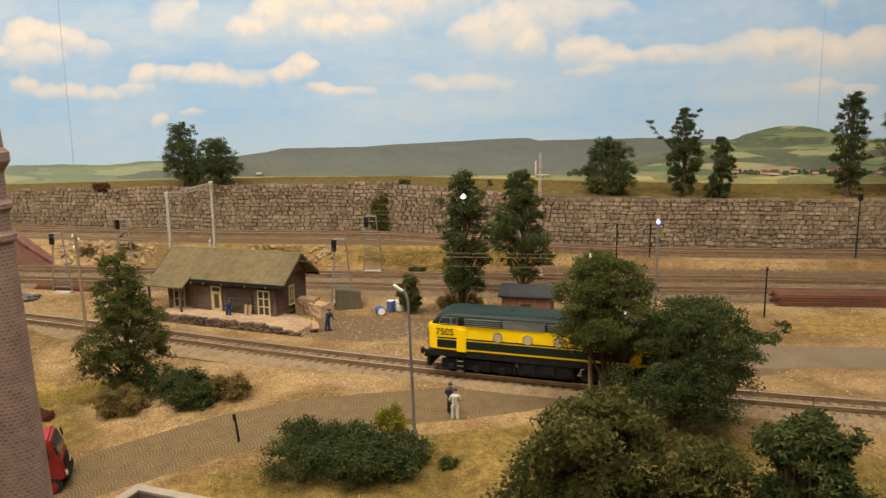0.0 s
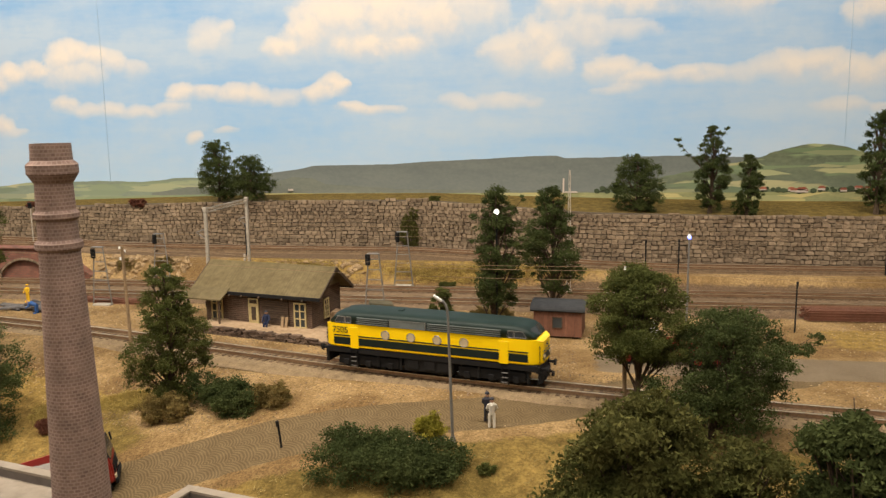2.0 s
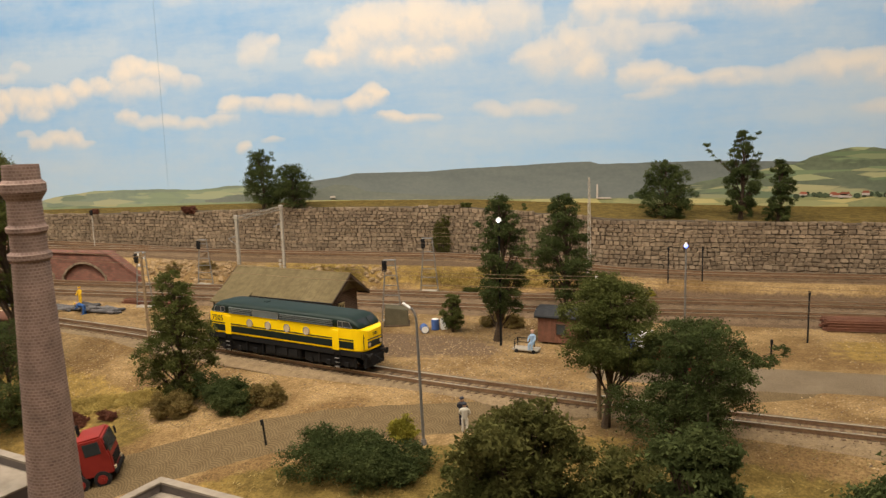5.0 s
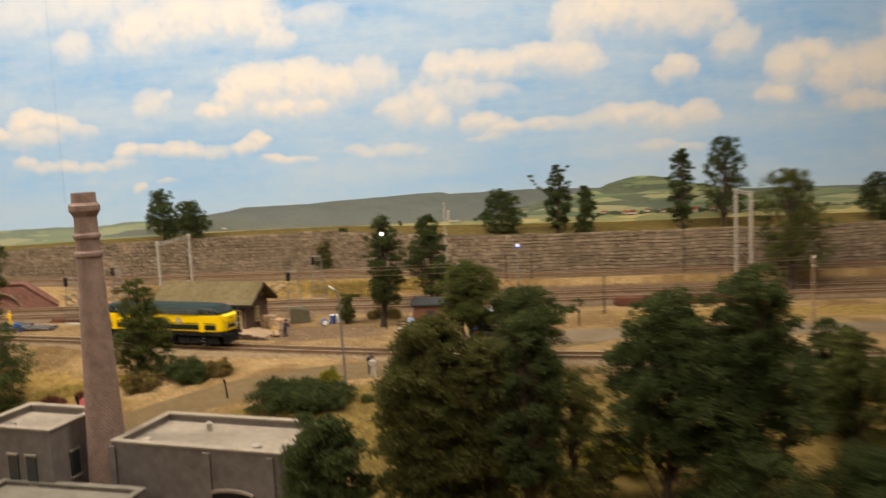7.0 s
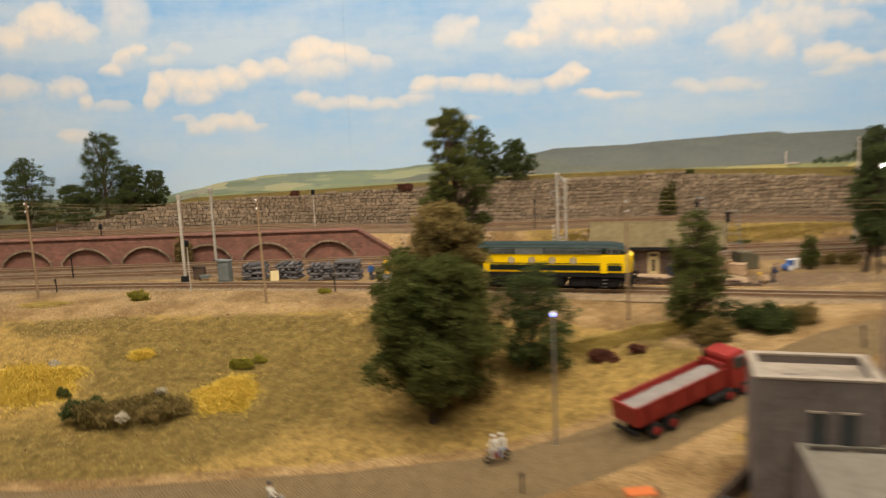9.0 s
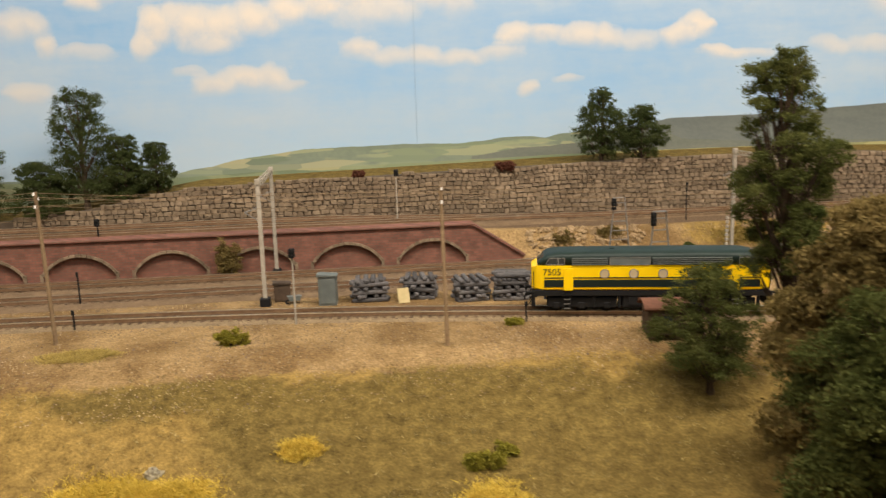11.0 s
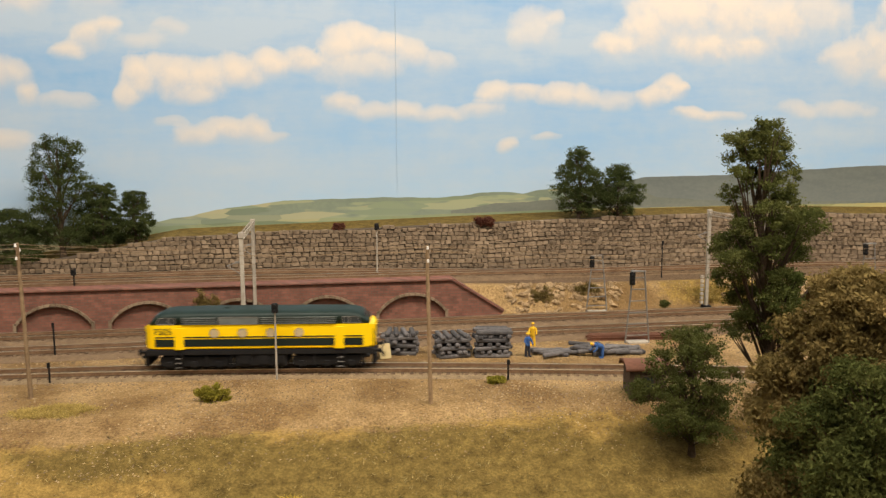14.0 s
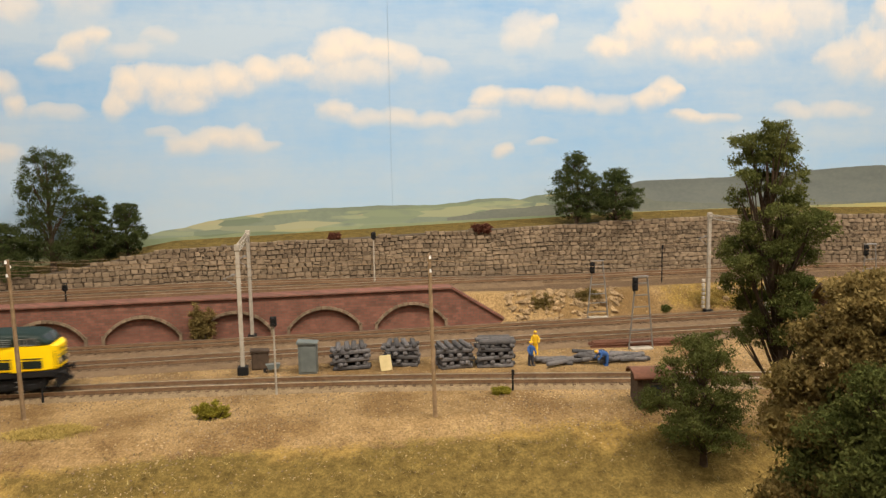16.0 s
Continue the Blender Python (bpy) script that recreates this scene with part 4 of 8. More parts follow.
def railway(pts, name, bed=0.0032, seed=0, wide=0.031, gravel="ballast"):
    rng = random.Random(seed)
    t = thing(name, pose(0, 0, 0), "single model railway line with rusty rails on brown ballast", "railway track", kind="structure")
    rings, bm = [], bmesh.new()
    for i, p in enumerate(pts):
        a, b = pts[max(0, i - 1)], pts[min(len(pts) - 1, i + 1)]
        d = math.hypot(b[0] - a[0], b[1] - a[1])
        nx_, ny_ = -(b[1] - a[1]) / d, (b[0] - a[0]) / d
        ring = []
        for o, z in ((-wide, -0.003), (-wide + 0.007, min(0.0012, bed - 0.0005)), (-0.018, bed), (0.018, bed), (wide - 0.007, min(0.0012, bed - 0.0005)), (wide, -0.003)):
            o += 0.0018 * noise.noise((p[0] * 60, p[1] * 60, o * 300))
            ring.append(bm.verts.new((p[0] + nx_ * o, p[1] + ny_ * o, p[2] + z)))
        rings.append(ring)
    for a, b in zip(rings, rings[1:]):
        for i in range(5):
            bm.faces.new((a[i], b[i], b[i + 1], a[i + 1]))
    part("ballast_bed", bm, M[gravel], t)
    for s in (-1, 1):
        bm = bmesh.new()
        swept(bm, pts, s * 0.00825, bed + 0.0021, 0.0009, 0.0026)
        swept(bm, pts, s * 0.00825, bed + 0.00355, 0.0011, 0.0004, 1)
        part("rail", bm, [M["rail"], M["railhead"]], t)
    bm = bmesh.new()
    acc, i = 0.0, 0
    last = pts[0]
    for p in pts[1:]:
        seg = math.hypot(p[0] - last[0], p[1] - last[1])
        while acc < seg:
            k = acc / seg
            ang = math.degrees(math.atan2(p[1] - last[1], p[0] - last[0]))
            bm_x, bm_y, bm_z = (last[j] + (p[j] - last[j]) * k for j in range(3))
            vs = [pose(bm_x, bm_y, bm_z + bed + 0.0001, 0, 0, ang + rng.uniform(-1, 1)) @ Vector(q) for q in ((-0.0014, -0.0130, -0.001), (0.0014, -0.0130, -0.001), (0.0014, 0.0130, -0.001), (-0.0014, 0.0130, -0.001), (-0.0013, -0.0129, 0.0005), (0.0013, -0.0129, 0.0005), (0.0013, 0.0129, 0.0005), (-0.0013, 0.0129, 0.0005))]
            v = [bm.verts.new(q) for q in vs]
            for f in ((4, 5, 6, 7), (0, 1, 5, 4), (1, 2, 6, 5), (2, 3, 7, 6), (3, 0, 4, 7)):
                bm.faces.new([v[q] for q in f])
            acc += 0.0072
        acc -= seg
        last = p
    s = part("sleepers", bm, M["sleeper"], t)
    s["kind"] = "stuff"
    return t


FRONT = [(x, y, 0.0) for x, y in smooth_path(TRACK, 180)]
railway(FRONT, "railway_track", bed=0.0005, seed=1, wide=0.030, gravel="frontgravel")
railway([(x, 0.946 + 0.012 * step(0.0, 0.4, x), -0.001) for x in np.linspace(-1.7, 1.1, 110)], "railway_track", seed=2)
railway([(x, 0.998 + 0.010 * step(0.0, 0.4, x), 0.0) for x in np.linspace(-1.7, 1.1, 110)], "railway_track", seed=3)
railway([(x, along(WALL, x) - 0.034 + 0.004 * step(-0.2, 0.2, x), upper_deck(x)) for x in np.linspace(-1.7, 1.1, 140)], "railway_track", bed=0.0026, seed=4, wide=0.025)
railway([(x, along(WALL, x) - 0.082 + 0.045 * step(-0.72, -0.40, x), upper_deck(x) + 0.0006) for x in np.linspace(-1.7, -0.42, 80)], "railway_track", bed=0.0026, seed=5)


# ---------------------------------------------------------------- trees and bushes
def tube(verts, faces, pts, radii, seg=6):
    n0 = len(verts)
    for p, r in zip(pts, radii):
        for i in range(seg):
            a = 2 * math.pi * i / seg
            verts.append((p[0] + r * math.cos(a), p[1] + r * math.sin(a), p[2]))
    for j in range(len(pts) - 1):
        for i in range(seg):
            a, b = n0 + j * seg + i, n0 + j * seg + (i + 1) % seg
            faces.append((a, b, b + seg, a + seg))


def crown_mesh(rs, lobes, n_clumps, leaf):
    """Many small leaves in tufts on the outside of some pads (x, y, z, rx, ry, rz)."""
    lob = np.array(lobes)
    vol = (lob[:, 3] * lob[:, 4] * lob[:, 5]) ** (2 / 3)
    pick = rs.choice(len(lob), n_clumps, p=vol / vol.sum())
    d = rs.normal(size=(n_clumps, 3))
    d[:, 2] += 0.25
    d /= np.linalg.norm(d, axis=1)[:, None]
    rad = rs.uniform(0.35, 1.0, n_clumps) ** 0.5 * np.where(rs.rand(n_clumps) < 0.08, 1.25, 1.0)
    c = lob[pick, :3] + d * lob[pick, 3:] * rad[:, None]
    per = 62
    size = np.sqrt(vol[pick])[:, None]
    pos = np.repeat(c, per, axis=0) + rs.normal(size=(n_clumps * per, 3)) * np.repeat(size * 0.14 + leaf * 0.5, per, axis=0) * np.array((1, 1, 0.62))
    n = len(pos)
    u = rs.normal(size=(n, 3))
    u /= np.linalg.norm(u, axis=1)[:, None]
    w = np.cross(u, rs.normal(size=(n, 3)))
    w /= np.linalg.norm(w, axis=1)[:, None]
    s = (leaf * 0.80 * rs.uniform(0.5, 1.25, n))[:, None]
    q = np.stack((pos - u * s, pos + w * s * 0.9, pos + u * s), axis=1).reshape(-1, 3)
    f = np.arange(3 * n).reshape(-1, 3)
    return q.tolist(), f.tolist()


def tree(x, y, z, h, w, seed, leaves="leaf", lean=0.0, bare=0.25, label="", name="tree", clumps=240, leaf=0.00125, lobes=7, spray=0, taper=0.55, arm=None):
    """h and w: the height and the width over all; taper: how narrow the crown's top is; arm: where a long side limb ends."""
    clumps = int(clumps * 2.0)
    rs = np.random.RandomState(seed)
    t = thing(name, pose(x, y, z - 0.002), label or "leafy green model tree with brown trunk", "tree", "model trees")
    verts, faces = [], []
    bend = rs.normal(size=2) * 0.03 * h
    top = h * 0.9
    axis = lambda k: (lean * h * k + bend[0] * math.sin(k * 2.5), bend[1] * math.sin(k * 2.2), top * k)
    ks = np.linspace(0, 1, 8)
    r0 = 0.018 * h + 0.0007
    tube(verts, faces, [axis(k) for k in ks], [r0 * (1.35 if k == 0 else 1 - 0.85 * k) for k in ks])
    lob = []
    pads = int(lobes * 3.0) + 5
    for i in range(pads):
        g = (i + 0.5) / pads
        k = bare + (0.97 - bare) * g
        a = i * 2.4 + rs.uniform(-0.5, 0.5)
        # the crown: narrow at its foot, widest at two fifths, drawn in to the top
        prof = min(1.0, 0.72 + g) if g < 0.38 else 1 - taper * ((g - 0.38) / 0.62) ** 1.3
        rr = w * rs.uniform(0.155, 0.25) * (0.55 + 0.45 * prof)
        out = max(0.0, w * 0.5 * prof * rs.uniform(0.66, 1.22) - rr * 0.6)
        ax = axis(k)
        cx, cy, czz = ax[0] + out * math.cos(a), ax[1] + out * math.sin(a), min(h * k, h - rr * 0.6)
        lob.append((cx, cy, czz, rr, rr, rr * rs.uniform(0.55, 0.8)))
        b = axis(max(0.10, k - 0.16 - 0.5 * out / h))
        m_ = ((b[0] + cx) / 2, (b[1] + cy) / 2, (b[2] + czz) / 2 - 0.01 * h)
        tube(verts, faces, [b, m_, (cx, cy, czz)], [r0 * 0.36, r0 * 0.24, r0 * 0.09], 5)
        for _ in range(3):
            e = (cx + rs.normal() * rr * 0.6, cy + rs.normal() * rr * 0.6, czz + rs.normal() * rr * 0.5)
            tube(verts, faces, [m_, e], [r0 * 0.15, r0 * 0.05], 4)
    lob.append((axis(1)[0], axis(1)[1], h * 0.965, w * 0.09, w * 0.09, h * 0.035))
    for i in range(spray):
        a, k = rs.uniform(0, 6.3), rs.uniform(0.5, 1.0)
        c = (axis(k)[0] + w * 0.52 * math.cos(a), axis(k)[1] + w * 0.52 * math.sin(a), h * k)
        lob.append((*c, w * 0.065, w * 0.065, w * 0.045))
        tube(verts, faces, [axis(k - 0.15), c], [r0 * 0.2, r0 * 0.06], 4)
    if arm:
        a, b = Vector(axis(0.45)), Vector(arm)
        tube(verts, faces, [tuple(a), tuple(a.lerp(b, 0.5)), tuple(b)], [r0 * 0.4, r0 * 0.25, r0 * 0.08], 5)
        for k in (0.55, 0.7, 0.84, 0.95, 1.02):
            q = a.lerp(b, k) + Vector((0, 0, rs.uniform(-0.004, 0.004)))
            rr = w * rs.uniform(0.055, 0.10)
            lob.append((q.x, q.y, q.z, rr, rr, rr * 0.7))
    raw("trunk", verts, faces, M["bark"], t)
    v, f = crown_mesh(rs, lob, clumps, leaf)
    raw("crown", v, f, M[leaves], t)
    return t


def bush(x, y, z, w, d, h, seed, leaves="leafdark", label="", clumps=150, leaf=0.0013, name="bush"):
    clumps = int(clumps * 1.5)
    rs = np.random.RandomState(seed)
    t = thing(name, pose(x, y, z), label or "low dark green bush on the bank", "bush", "bushes")
    lob = [(rs.uniform(-0.36, 0.36) * w, rs.uniform(-0.36, 0.36) * d, h * rs.uniform(0.15, 0.45), w * rs.uniform(0.13, 0.22), d * rs.uniform(0.16, 0.26), h * rs.uniform(0.25, 0.5)) for _ in range(13)]
    v, f = crown_mesh(rs, lob, clumps, leaf)
    raw("foliage", v, f, M[leaves], t)
    vs, fs = [], []
    for l in lob:
        tube(vs, fs, [(l[0] * 0.4, l[1] * 0.4, -0.002), (l[0], l[1], l[2])], [0.0009, 0.0004], 4)
    raw("stems", vs, fs, M["bark"], t)
    return t


G = ground
# the yard and the bank
tree(-0.172, 0.655, G(-0.172, 0.655), 0.098 - G(-0.172, 0.655), 0.054, 1, "leaf", bare=0.05, clumps=300, label="slim dark green tree on the bank beside the road", lobes=9)
tree(-0.368, 0.702, G(-0.368, 0.702), 0.195 - G(-0.368, 0.702), 0.060, 2, "leaf", lean=-0.09, bare=0.32, clumps=520, label="tall olive green tree with a bare forked trunk", lobes=9, spray=4)
tree(-0.398, 0.598, G(-0.398, 0.598), 0.116 - G(-0.398, 0.598), 0.086, 3, "leafolive", bare=0.04, clumps=1150, leaf=0.0020, label="tall brownish olive tree on the grass bank", lobes=10)
tree(-0.402, 0.552, G(-0.402, 0.552), 0.080 - G(-0.402, 0.552), 0.096, 4, "leaf", bare=0.22, clumps=560, leaf=0.0018, label="broad dark green tree by the cobbled road", lobes=9)
tree(-0.318, 0.628, G(-0.318, 0.628), 0.054 - G(-0.318, 0.628), 0.076, 5, "leafdark", bare=0.08, clumps=260, label="small dense dark green tree behind the street lamp")
tree(-0.432, 0.690, G(-0.432, 0.690), 0.067 - G(-0.432, 0.690), 0.060, 6, "leaf", bare=0.2, clumps=240, label="small green tree beside the red-roofed hut")
tree(0.060, 0.828, G(0.060, 0.828), 0.141 - G(0.060, 0.828), 0.052, 7, "leafdark", bare=0.22, clumps=300, label="slim dark green tree behind the freight yard", lobes=9, spray=3)
tree(0.114, 0.915, G(0.114, 0.915), 0.133 - G(0.114, 0.915), 0.056, 8, "leafdark", bare=0.2, clumps=300, label="slim dark green tree behind the wooden hut", lobes=8)
tree(0.010, 0.852, 0.0, 0.040, 0.022, 9, "leaf", bare=0.15, clumps=70, label="young green sapling beside the barrels")
tree(0.177, 0.630, G(0.177, 0.630), 0.105 - G(0.177, 0.630), 0.066, 10, "leaf", bare=0.42, clumps=420, label="round green tree beside the level crossing", lobes=8)
tree(0.222, 0.606, G(0.222, 0.606), 0.083 - G(0.222, 0.606), 0.080, 11, "leafdark", lean=0.12, bare=0.18, clumps=420, label="spreading dark green tree leaning over the line", lobes=9, spray=5, arm=(0.060, 0.0, 0.072))
# the near wood
tree(0.160, 0.396, G(0.160, 0.396), 0.100 - G(0.160, 0.396), 0.074, 12, "leafwood", bare=0.2, clumps=700, leaf=0.0017, label="large green-brown tree in the near wood", lobes=11)
tree(0.096, 0.362, G(0.096, 0.362), 0.040 - G(0.096, 0.362), 0.066, 13, "leafdark", bare=0.03, clumps=380, leaf=0.0017, label="bushy dark green tree beside the factory", lobes=9)
tree(0.323, 0.412, G(0.323, 0.412), 0.109 - G(0.323, 0.412), 0.084, 14, "leafdark", bare=0.3, clumps=560, leaf=0.0017, label="large dark green tree in the near wood", lobes=11)
tree(0.388, 0.420, G(0.388, 0.420), 0.122 - G(0.388, 0.420), 0.086, 15, "leafdark", bare=0.25, clumps=480, leaf=0.0017, label="tall dark green tree in the near wood", lobes=10)
tree(0.261, 0.425, G(0.261, 0.425), 0.052 - G(0.261, 0.425), 0.066, 16, "leafwood", bare=0.1, clumps=300, label="brownish young tree in the near wood")
tree(0.483, 0.480, G(0.483, 0.480), 0.064 - G(0.483, 0.480), 0.060, 17, "leaf", bare=0.2, clumps=300, label="thin green tree at the edge of the wood")
tree(0.375, 0.375, G(0.375, 0.375), 0.080, 0.085, 18, "leafdark", bare=0.05, clumps=380, label="low spreading dark green tree in the near wood")
tree(0.470, 0.400, G(0.470, 0.400), -0.003 - G(0.470, 0.400), 0.090, 35, "leafdark", bare=0.1, clumps=420, label="broad dark green tree in the near wood", lobes=9)
tree(0.425, 0.545, G(0.425, 0.545), 0.067 - G(0.425, 0.545), 0.060, 36, "leafdark", bare=0.1, clumps=300, label="round dark green tree at the edge of the wood")
tree(0.480, 0.520, G(0.480, 0.520), 0.085, 0.060, 19, "leafdark", bare=0.1, clumps=280, label="round dark green tree at the edge of the wood")
tree(0.202, 0.398, G(0.202, 0.398), 0.082 - G(0.202, 0.398), 0.068, 37, "leafwood", bare=0.2, clumps=330, leaf=0.0016, label="green-brown tree among the near wood", lobes=9)
tree(0.226, 0.370, G(0.226, 0.370), 0.106 - G(0.226, 0.370), 0.046, 38, "leafdark", bare=0.35, clumps=330, leaf=0.0016, label="slim dark tree at the front of the wood", lobes=9)
# on the wall
tree(-0.357, 1.157, G(-0.357, 1.157), 0.177 - G(-0.357, 1.157), 0.058, 20, "leafdark", bare=0.12, clumps=240, label="dark green tree on top of the stone wall", lobes=7)
tree(-0.308, 1.155, G(-0.308, 1.155), 0.153 - G(-0.308, 1.155), 0.058, 21, "leafdark", bare=0.15, clumps=220, label="round dark green tree on top of the stone wall")
tree(0.210, 1.125, G(0.210, 1.125), 0.155 - G(0.210, 1.125), 0.060, 22, "leafdark", bare=0.08, clumps=240, label="round dark green tree on top of the stone wall")
tree(0.297, 1.120, G(0.297, 1.120), 0.189 - G(0.297, 1.120), 0.040, 23, "leafdark", bare=0.08, clumps=230, label="slender dark green tree on top of the stone wall", lobes=8, spray=5, arm=(-0.040, 0.0, 0.088))
tree(0.338, 1.112, G(0.338, 1.112), 0.155 - G(0.338, 1.112), 0.034, 24, "leafdark", bare=0.02, clumps=160, label="narrow dark green tree on top of the stone wall")
tree(0.490, 1.130, G(0.490, 1.130), 0.204 - G(0.490, 1.130), 0.043, 25, "leafdark", bare=0.1, clumps=240, label="slender dark green tree on top of the stone wall", lobes=8)
tree(0.553, 1.130, G(0.553, 1.130), 0.222 - G(0.553, 1.130), 0.070, 26, "leafdark", bare=0.2, clumps=260, label="open dark green tree on top of the stone wall", lobes=8, spray=4)
tree(0.790, 1.135, G(0.790, 1.135), 0.156 - G(0.790, 1.135), 0.068, 27, "leafdark", bare=0.15, clumps=260)
tree(0.607, 0.985, G(0.607, 0.985), 0.172 - G(0.607, 0.985), 0.100, 28, "leaf", bare=0.25, clumps=420, label="tall green tree beside the main line", lobes=9)
tree(-0.949, 1.172, G(-0.949, 1.172), 0.190 - G(-0.949, 1.172), 0.084, 29, "leafdark", bare=0.15, clumps=300, label="tall dark green tree behind the embankment", lobes=8)
tree(-0.905, 1.176, G(-0.905, 1.176), 0.137 - G(-0.905, 1.176), 0.046, 30, "leafdark", bare=0.05, clumps=220, label="round dark green tree behind the embankment")
tree(-0.872, 1.180, G(-0.872, 1.180), 0.129 - G(-0.872, 1.180), 0.042, 31, "leafdark", bare=0.1, clumps=160, label="small open dark tree behind the embankment")
tree(-1.075, 1.170, G(-1.075, 1.170), 0.156 - G(-1.075, 1.170), 0.076, 32, "leafdark", bare=0.12, clumps=280, label="dark green tree behind the embankment")
tree(-0.994, 1.160, G(-0.994, 1.160), 0.112 - G(-0.994, 1.160), 0.060, 33, "leafdark", bare=0.05, clumps=240, label="low dark green tree behind the embankment")
tree(-1.160, 1.165, G(-1.160, 1.165), 0.075, 0.07, 34, "leafdark", bare=0.05, clumps=240)


# ---------------------------------------------------------------- the locomotive
def lettering(text, size, material, parent, m, name="lettering", label=""):
    cu = bpy.data.curves.new(name, "FONT")
    cu.body, cu.size, cu.align_x, cu.align_y, cu.extrude = text, size, "CENTER", "CENTER", 0.00008
    tmp = new("tmp", cu)
    me = bpy.data.meshes.new_from_object(tmp.evaluated_get(bpy.context.evaluated_depsgraph_get()))
    bpy.data.objects.remove(tmp)
    me.materials.clear()
    me.materials.append(material)
    o = new(name, me)
    o.parent, o.matrix_basis = parent, m
    if label:
        o["label"] = label
    return o


def loft(bm, stations, slot=0, close=True):
    """stations: x and a ring of (y, z)."""
    rings = [[bm.verts.new((x, y, z)) for y, z in ring] for x, ring in stations]
    n = len(rings[0])
    for a, b in zip(rings, rings[1:]):
        for i in range(n):
            bm.faces.new((a[i], a[(i + 1) % n], b[(i + 1) % n], b[i])).material_index = slot
    if close:
        bm.faces.new(rings[0])
        bm.faces.new(rings[-1][::-1])
    bmesh.ops.recalc_face_normals(bm, faces=bm.faces)


HW = 0.0165


def build_locomotive():
    t = thing("diesel_locomotive", pose(0, 0, 0), "yellow and dark green diesel locomotive on the railway line", "locomotive")
    # body: yellow lower part with rounded noses
    def ring(hw, z0, z1):
        c = 0.0016
        return [(-hw + c, z0), (hw - c, z0), (hw, z0 + c), (hw, z1), (-hw, z1), (-hw, z0 + c)]
    st = []
    for q in (0.0910, 0.0904, 0.0892, 0.0872, 0.0842, 0.0800):
        u = max(0.0, (q - 0.0770) / 0.0150)
        k = (1 - min(1.0, u) ** 2.8) ** (1 / 2.8)
        st.append((-q, ring(HW * max(0.50, k), 0.0190 + 0.0018 * u ** 6, 0.0388 - 0.0034 * u ** 5)))
    st += [(-x, r) for x, r in st[::-1]]
    bm = bmesh.new()
    loft(bm, st)
    body = part("body", bm, M["yellow"], t, "yellow painted steel body", smooth=False)
    # green upper part, with raked cab ends
    def upper(hw, z1):
        z0 = 0.0386
        right_ = [(hw, z0)] + [(hw * (0.985 - 0.535 * (1 - math.cos(a)) ** 1.2), z0 + (z1 - z0) * (0.56 + 0.44 * math.sin(a))) for a in [math.pi / 2 * q / 6 for q in range(7)]]
        return [(-y, z) for y, z in right_[::-1]][:-1] + [(-hw, z0)] + right_
    st = []
    for x, k, z1 in ((0.0862, 0.80, 0.0402), (0.0846, 0.90, 0.0424), (0.0815, 0.95, 0.0462), (0.0782, 0.970, 0.0485), (0.0735, 0.98, 0.0496), (0.068, 0.985, 0.0501), (0.04, 0.99, 0.0504)):
        st.append((-x, upper(HW * k, z1)))
    st += [(-x, r) for x, r in st[::-1]]
    bm = bmesh.new()
    loft(bm, st)
    roof = part("roof", bm, M["green"], t, "dark green roof and cab tops", smooth=True)
    bm = bmesh.new()
    box(bm, -0.028, 0.0, 0.0506, 0.004, 0.005, 0.0012, bevel=0.0003)
    part("roof_hatch", bm, M["green"], roof)
    # bands
    for s in (-1, 1):
        for xa, xb in ((-0.0812, -0.0662), (-0.0588, 0.0588), (0.0662, 0.0812)):
            bm = bmesh.new()
            box(bm, (xa + xb) / 2, s * (HW + 0.00005), 0.0248, xb - xa, 0.0003, 0.0058)
            part("band", bm, M["greenblack"], body, "black-green band")
            bm = bmesh.new()
            box(bm, (xa + xb) / 2, s * (HW + 0.00005), 0.0292, xb - xa, 0.0003, 0.0009)
            part("lining", bm, M["greenblack"], body)
        for x in (-0.0625, 0.0625):
            bm = bmesh.new()
            box(bm, x, s * (HW + 0.0002), 0.0280, 0.0072, 0.0006, 0.0172, bevel=0.0002)
            part("door", bm, M["yellow"], body, "raised yellow cab door")
        for x in (-0.035, -0.013, 0.009, 0.031):
            bm = bmesh.new()
            cyl(bm, (x, s * HW, 0.0324), (x, s * (HW + 0.0005), 0.0324), 0.0033, seg=20)
            p = part("porthole", bm, M["porthole"], body, "round porthole with pale glass")
            bm = bmesh.new()
            for i in range(20):
                a, b = 2 * math.pi * i / 20, 2 * math.pi * (i + 1) / 20
                cyl(bm, (x + 0.0034 * math.cos(a), s * (HW + 0.0005), 0.0324 + 0.0034 * math.sin(a)), (x + 0.0034 * math.cos(b), s * (HW + 0.0005), 0.0324 + 0.0034 * math.sin(b)), 0.0003, seg=5)
            part("rim", bm, M["steel"], p)
        # louvres
        for xa, xb in ((-0.060, -0.0325), (0.001, 0.060)):
            bm = bmesh.new()
            n = 4
            for i in range(n):
                box(bm, (xa + xb) / 2, s * (HW * 0.985 + 0.0002), 0.0399 + 0.0051 * i / (n - 1), xb - xa, 0.0020, 0.0007)
            part("louvres", bm, M["grille"], roof, "dark green louvres")
        bm = bmesh.new()
        box(bm, -0.016, s * (HW * 0.985 + 0.0002), 0.0424, 0.030, 0.0008, 0.0060)
        part("grille_panel", bm, M["grille"], roof, "grey mesh radiator panel")
        bm = bmesh.new()
        for zc in (0.0393, 0.0455):
            box(bm, -0.016, s * (HW * 0.985 + 0.0004), zc, 0.0308, 0.0008, 0.0004)
        for xc in (-0.0312, -0.0008):
            box(bm, xc, s * (HW * 0.985 + 0.0004), 0.0424, 0.0004, 0.0008, 0.0066)
        part("grille_frame", bm, M["steel"], roof)
